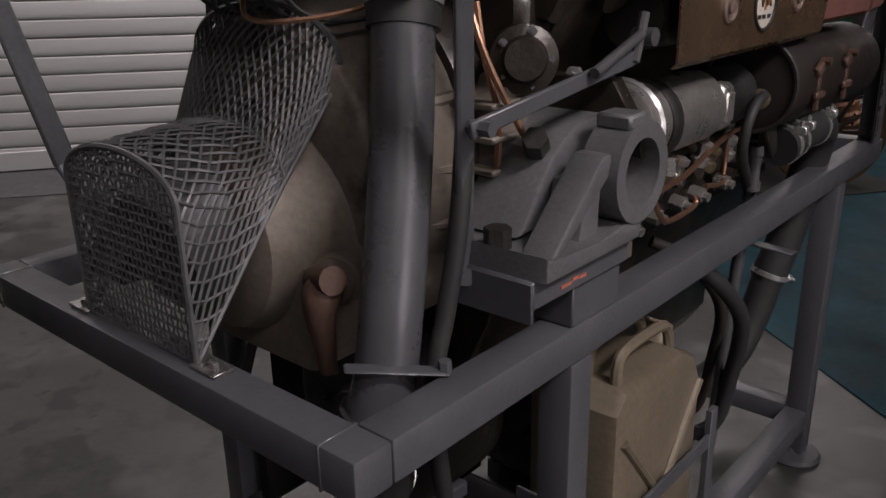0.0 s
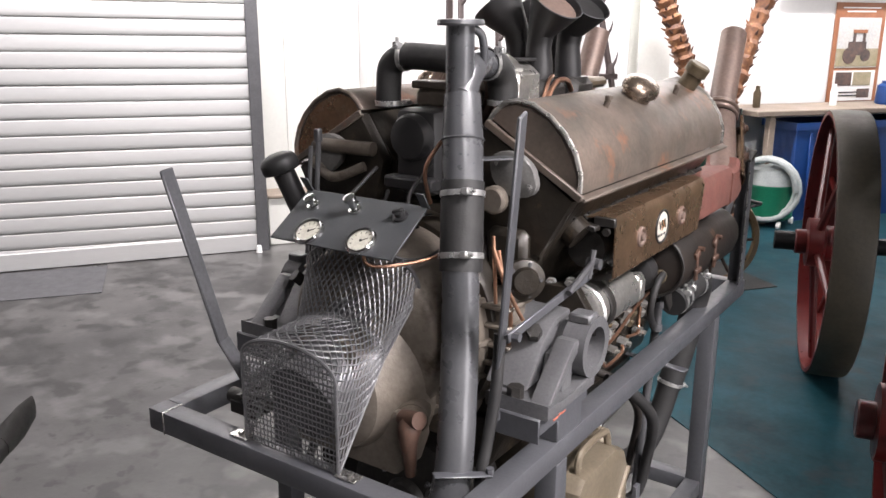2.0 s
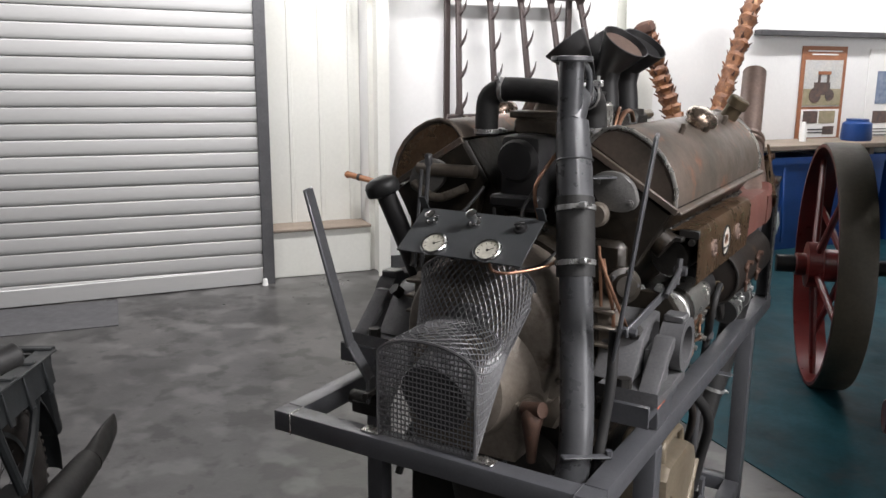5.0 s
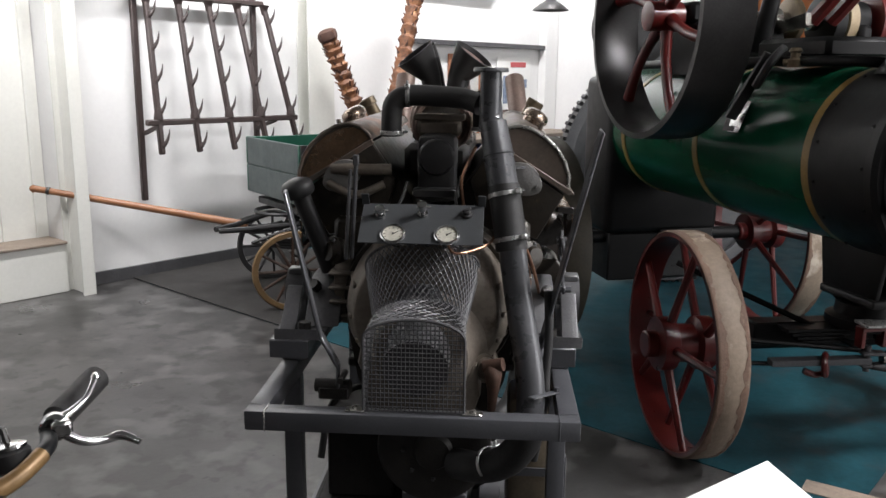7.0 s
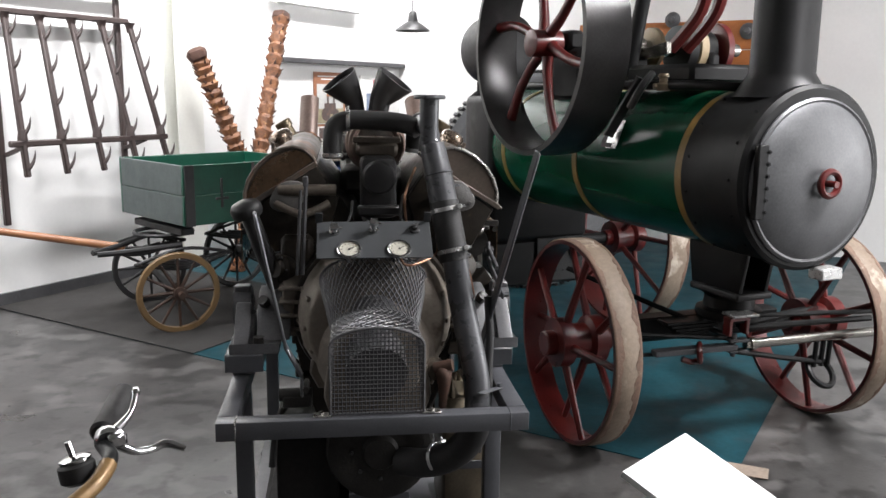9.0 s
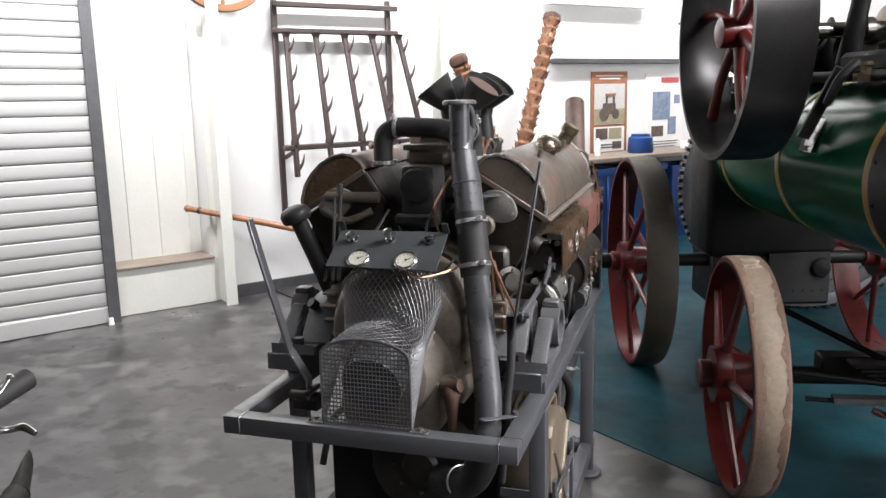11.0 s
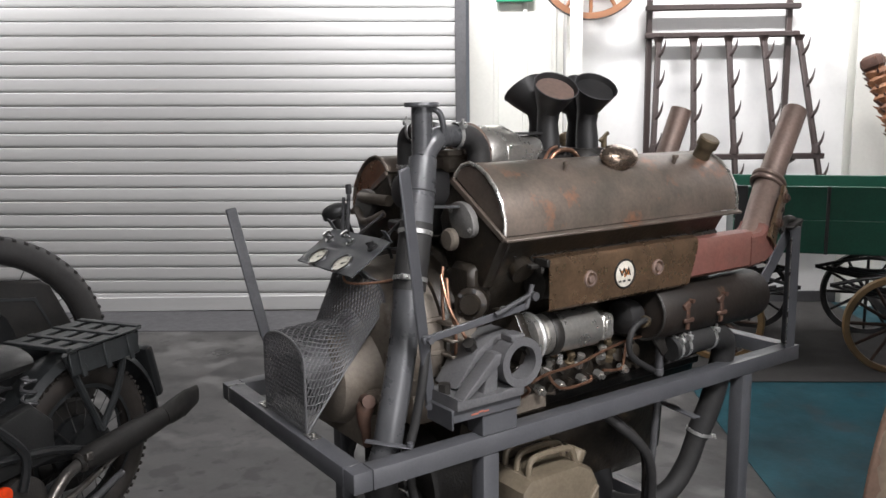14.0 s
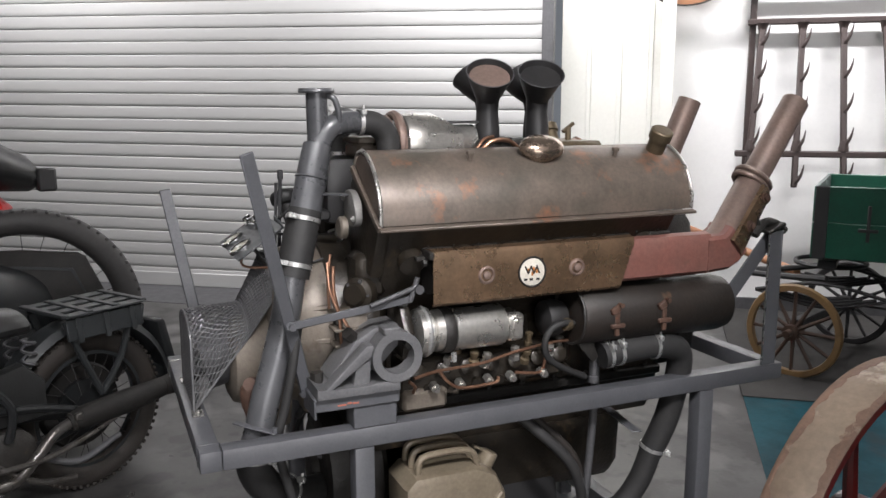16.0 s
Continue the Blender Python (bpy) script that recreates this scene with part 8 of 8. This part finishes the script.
for s in (1, -1):
    bm = B()
    tube(bm, [(0.99, 0, 0.96), (1.0, s * 0.15, 0.985), (0.98, s * 0.3, 1.02), (0.92, s * 0.385, 1.05), (0.83, s * 0.403, 1.052), (0.735, s * 0.462, 1.066)], 0.0125, 12)
    hb = part("handlebar", bm, BIKEBLK, mb, fr=MB)
    bm = B()
    cyl(bm, (0.812, s * 0.41, 1.053), (0.700, s * 0.489, 1.075), 0.0225, seg=18, bev=0.005)
    part("grip", bm, RUBBER, hb, "black rubber grip", MB)
    bm = B()
    tube(bm, [(0.985, s * 0.28, 1.015), (0.96, s * 0.345, 1.035), (0.925, s * 0.382, 1.049)], 0.0135, 10)
    part("tape", bm, TAPE, hb, "gold taped section", MB)
    bm = B()
    tube(bm, [(0.86, s * 0.41, 1.056), (0.87, s * 0.44, 1.035), (0.86, s * 0.475, 1.025), (0.86, s * 0.5, 1.028), (0.878, s * 0.525, 1.018)], [0.009, 0.007, 0.0065, 0.008, 0.005], 10)
    part("brake_lever", bm, CHROME, hb, "chrome clutch lever", MB)
    bm = B()
    tube(bm, [(0.85, s * 0.42, 1.07), (0.825, s * 0.455, 1.085), (0.8, s * 0.475, 1.11)], [0.009, 0.005, 0.0055], 10)
    lathe(bm, (0.8, s * 0.475, 1.105), (0, 0, 1), [(0.007, 0), (0.008, 0.006), (0.004, 0.012)], 10)
    part("choke_lever", bm, CHROME, hb, "small chrome lever", MB)
    bm = B()
    lathe(bm, (0.865, s * 0.403, 1.058), (-0.9, 0.25 * s, 0.1), [(0.019, 0), (0.022, 0.004), (0.022, 0.02), (0.019, 0.024)], 16)
    box(bm, (0.865, s * 0.415, 1.062), (0.03, 0.03, 0.025), bev=0.005)
    part("clamp", bm, CHROME, hb, "chrome lever clamp", MB)
    bm = B()
    lathe(bm, (0.9, s * 0.345, 1.02), (-0.2, -0.1 * s, 1), [(0.02, 0), (0.028, 0.006), (0.028, 0.03), (0.024, 0.034)], 22)
    dip = part("dip_switch", bm, SOOT, hb, "black dip switch", MB)
    bm = B()
    lathe(bm, (0.893, s * 0.342, 1.055), (-0.2, -0.1 * s, 1), [(0.024, 0), (0.024, 0.004), (0.015, 0.008)], 22)
    tube(bm, [(0.891, s * 0.34, 1.06), (0.885, s * 0.335, 1.085)], 0.005, 8, straight=True)
    part("switch_cap", bm, CHROME, dip, "bright switch cap", MB)
bm = B()
lathe(bm, (0.522, 0.205, 0.402), (0, 1, 0), [(0.03, 0), (0.03, 0.012), (0.02, 0.016)], 20)
part("reflector", bm, REFLECT, mb, "round orange reflector", MB)

sc = thing("sidecar", MB @ pose(0.55, -0.75, 0), "black sidecar body with a spare wheel on its side", "sidecar")
bm = B()
made = []
for x, z0, z1, w in ((-0.3, 0.3, 0.74, 0.2), (-0.2, 0.22, 0.84, 0.27), (0.2, 0.18, 0.93, 0.3), (0.7, 0.18, 0.9, 0.3), (1.1, 0.2, 0.85, 0.26), (1.5, 0.3, 0.72, 0.16), (1.62, 0.4, 0.62, 0.07)):
    ring = []
    for k in range(24):
        a = 2 * math.pi * k / 24
        u, v = math.cos(a), math.sin(a)
        u, v = math.copysign(abs(u) ** 0.5, u), math.copysign(abs(v) ** 0.5, v)
        ring.append(Vector((x, -0.78 + w * u, (z0 + z1) / 2 + (z1 - z0) / 2 * v)))
    made.append(ring)
rings(bm, made)
part("body", bm, BIKEBLK, sc, fr=MB)
bike_wheel(sc, (-0.16, -0.685, 0.585), (0.5, 0.86, 0.0), 0.52, MB, TYREBLK, 0.062)
bm = B()
SD = Vector((0.5, 0.86, 0)).normalized()
SU = Vector((-0.86, 0.5, 0)).normalized()
prism(bm, [(-0.75, 0.37), (0.0, 0.338), (0.235, 0.312), (0.27, 0.29), (0.35, 0.1), (0.36, -0.36), (-0.75, -0.36)], lambda u, v, w: Vector((-0.16, -0.685, 0.585)) + SD * (0.08 + w) + SU * u + Vector((0, 0, v)), 0.05, 0.012)
part("side_panel", bm, BIKEDULL, sc, "flat dark side panel", MB)
bm = B()
prism(bm, [(-0.7, 0.3), (0.0, 0.27), (0.21, 0.245), (0.3, 0.03), (0.3, 0.02), (0.2, 0.232), (0.0, 0.257), (-0.7, 0.287)], lambda u, v, w: Vector((-0.16, -0.685, 0.585)) + SD * (0.13 + w) + SU * u + Vector((0, 0, v)), 0.006)
part("beading", bm, BIKEGREY, sc, "raised beading along the panel", MB)
bm = B()
tube(bm, [(0.0, -0.15, 0.3), (0.0, -1.1, 0.3)], 0.02, 10, straight=True)
tube(bm, [(0.9, -0.1, 0.3), (0.9, -1.1, 0.3)], 0.02, 10, straight=True)
part("chassis", bm, BIKEBLK, sc, fr=MB)
bike_wheel(sc, (0.3, -1.2, 0.335), (0, 1, 0), 0.335, MB, TYREOLD)

m2 = thing("motorcycle", pose(-2.72, -0.95, 0, 0, 0, -75), "second motorcycle with a red tank and black saddle", "motorcycle")
F3 = SPOT[m2]
bike_wheel(m2, (-0.5, 0, 0.34), (0, 1, 0), 0.34, F3, TYREBLK)
bike_wheel(m2, (0.85, 0, 0.34), (0, 1, 0), 0.34, F3, TYREBLK)
bm = B()
made = []
for x, z, w, h in ((-0.5, 1.18, 0.08, 0.05), (-0.44, 1.2, 0.15, 0.1), (-0.25, 1.26, 0.18, 0.15), (-0.1, 1.32, 0.17, 0.15), (0.1, 1.24, 0.13, 0.1), (0.16, 1.22, 0.06, 0.04)):
    made.append([Vector((x, w * math.cos(2 * math.pi * k / 20), z + h * math.sin(2 * math.pi * k / 20))) for k in range(20)])
rings(bm, made)
part("saddle", bm, LEATHER, m2, "padded black saddle", F3)
bm = B()
box(bm, (-0.52, 0.1, 1.17), (0.1, 0.07, 0.13), bev=0.012)
part("tail_lamp", bm, SOOT, m2, fr=F3)
bm = B()
made = []
for x, z, w, h in ((-0.35, 0.98, 0.08, 0.05), (-0.28, 0.98, 0.16, 0.12), (0.1, 1.0, 0.19, 0.14), (0.5, 1.04, 0.15, 0.12), (0.56, 1.04, 0.06, 0.05)):
    made.append([Vector((x, w * math.cos(2 * math.pi * k / 20), z + h * math.sin(2 * math.pi * k / 20))) for k in range(20)])
rings(bm, made)
part("tank", bm, REDTANK, m2, "bright red painted bodywork", F3)
bm = B()
tube(bm, [(-0.5, 0.1, 0.34), (-0.1, 0.1, 0.5), (0.3, 0.05, 0.85), (0.85, 0.05, 0.34)], 0.025, 10)
box(bm, (0.15, 0, 0.6), (0.5, 0.24, 0.5), bev=0.06, seg=2)
part("frame", bm, BIKEBLK, m2, fr=F3)
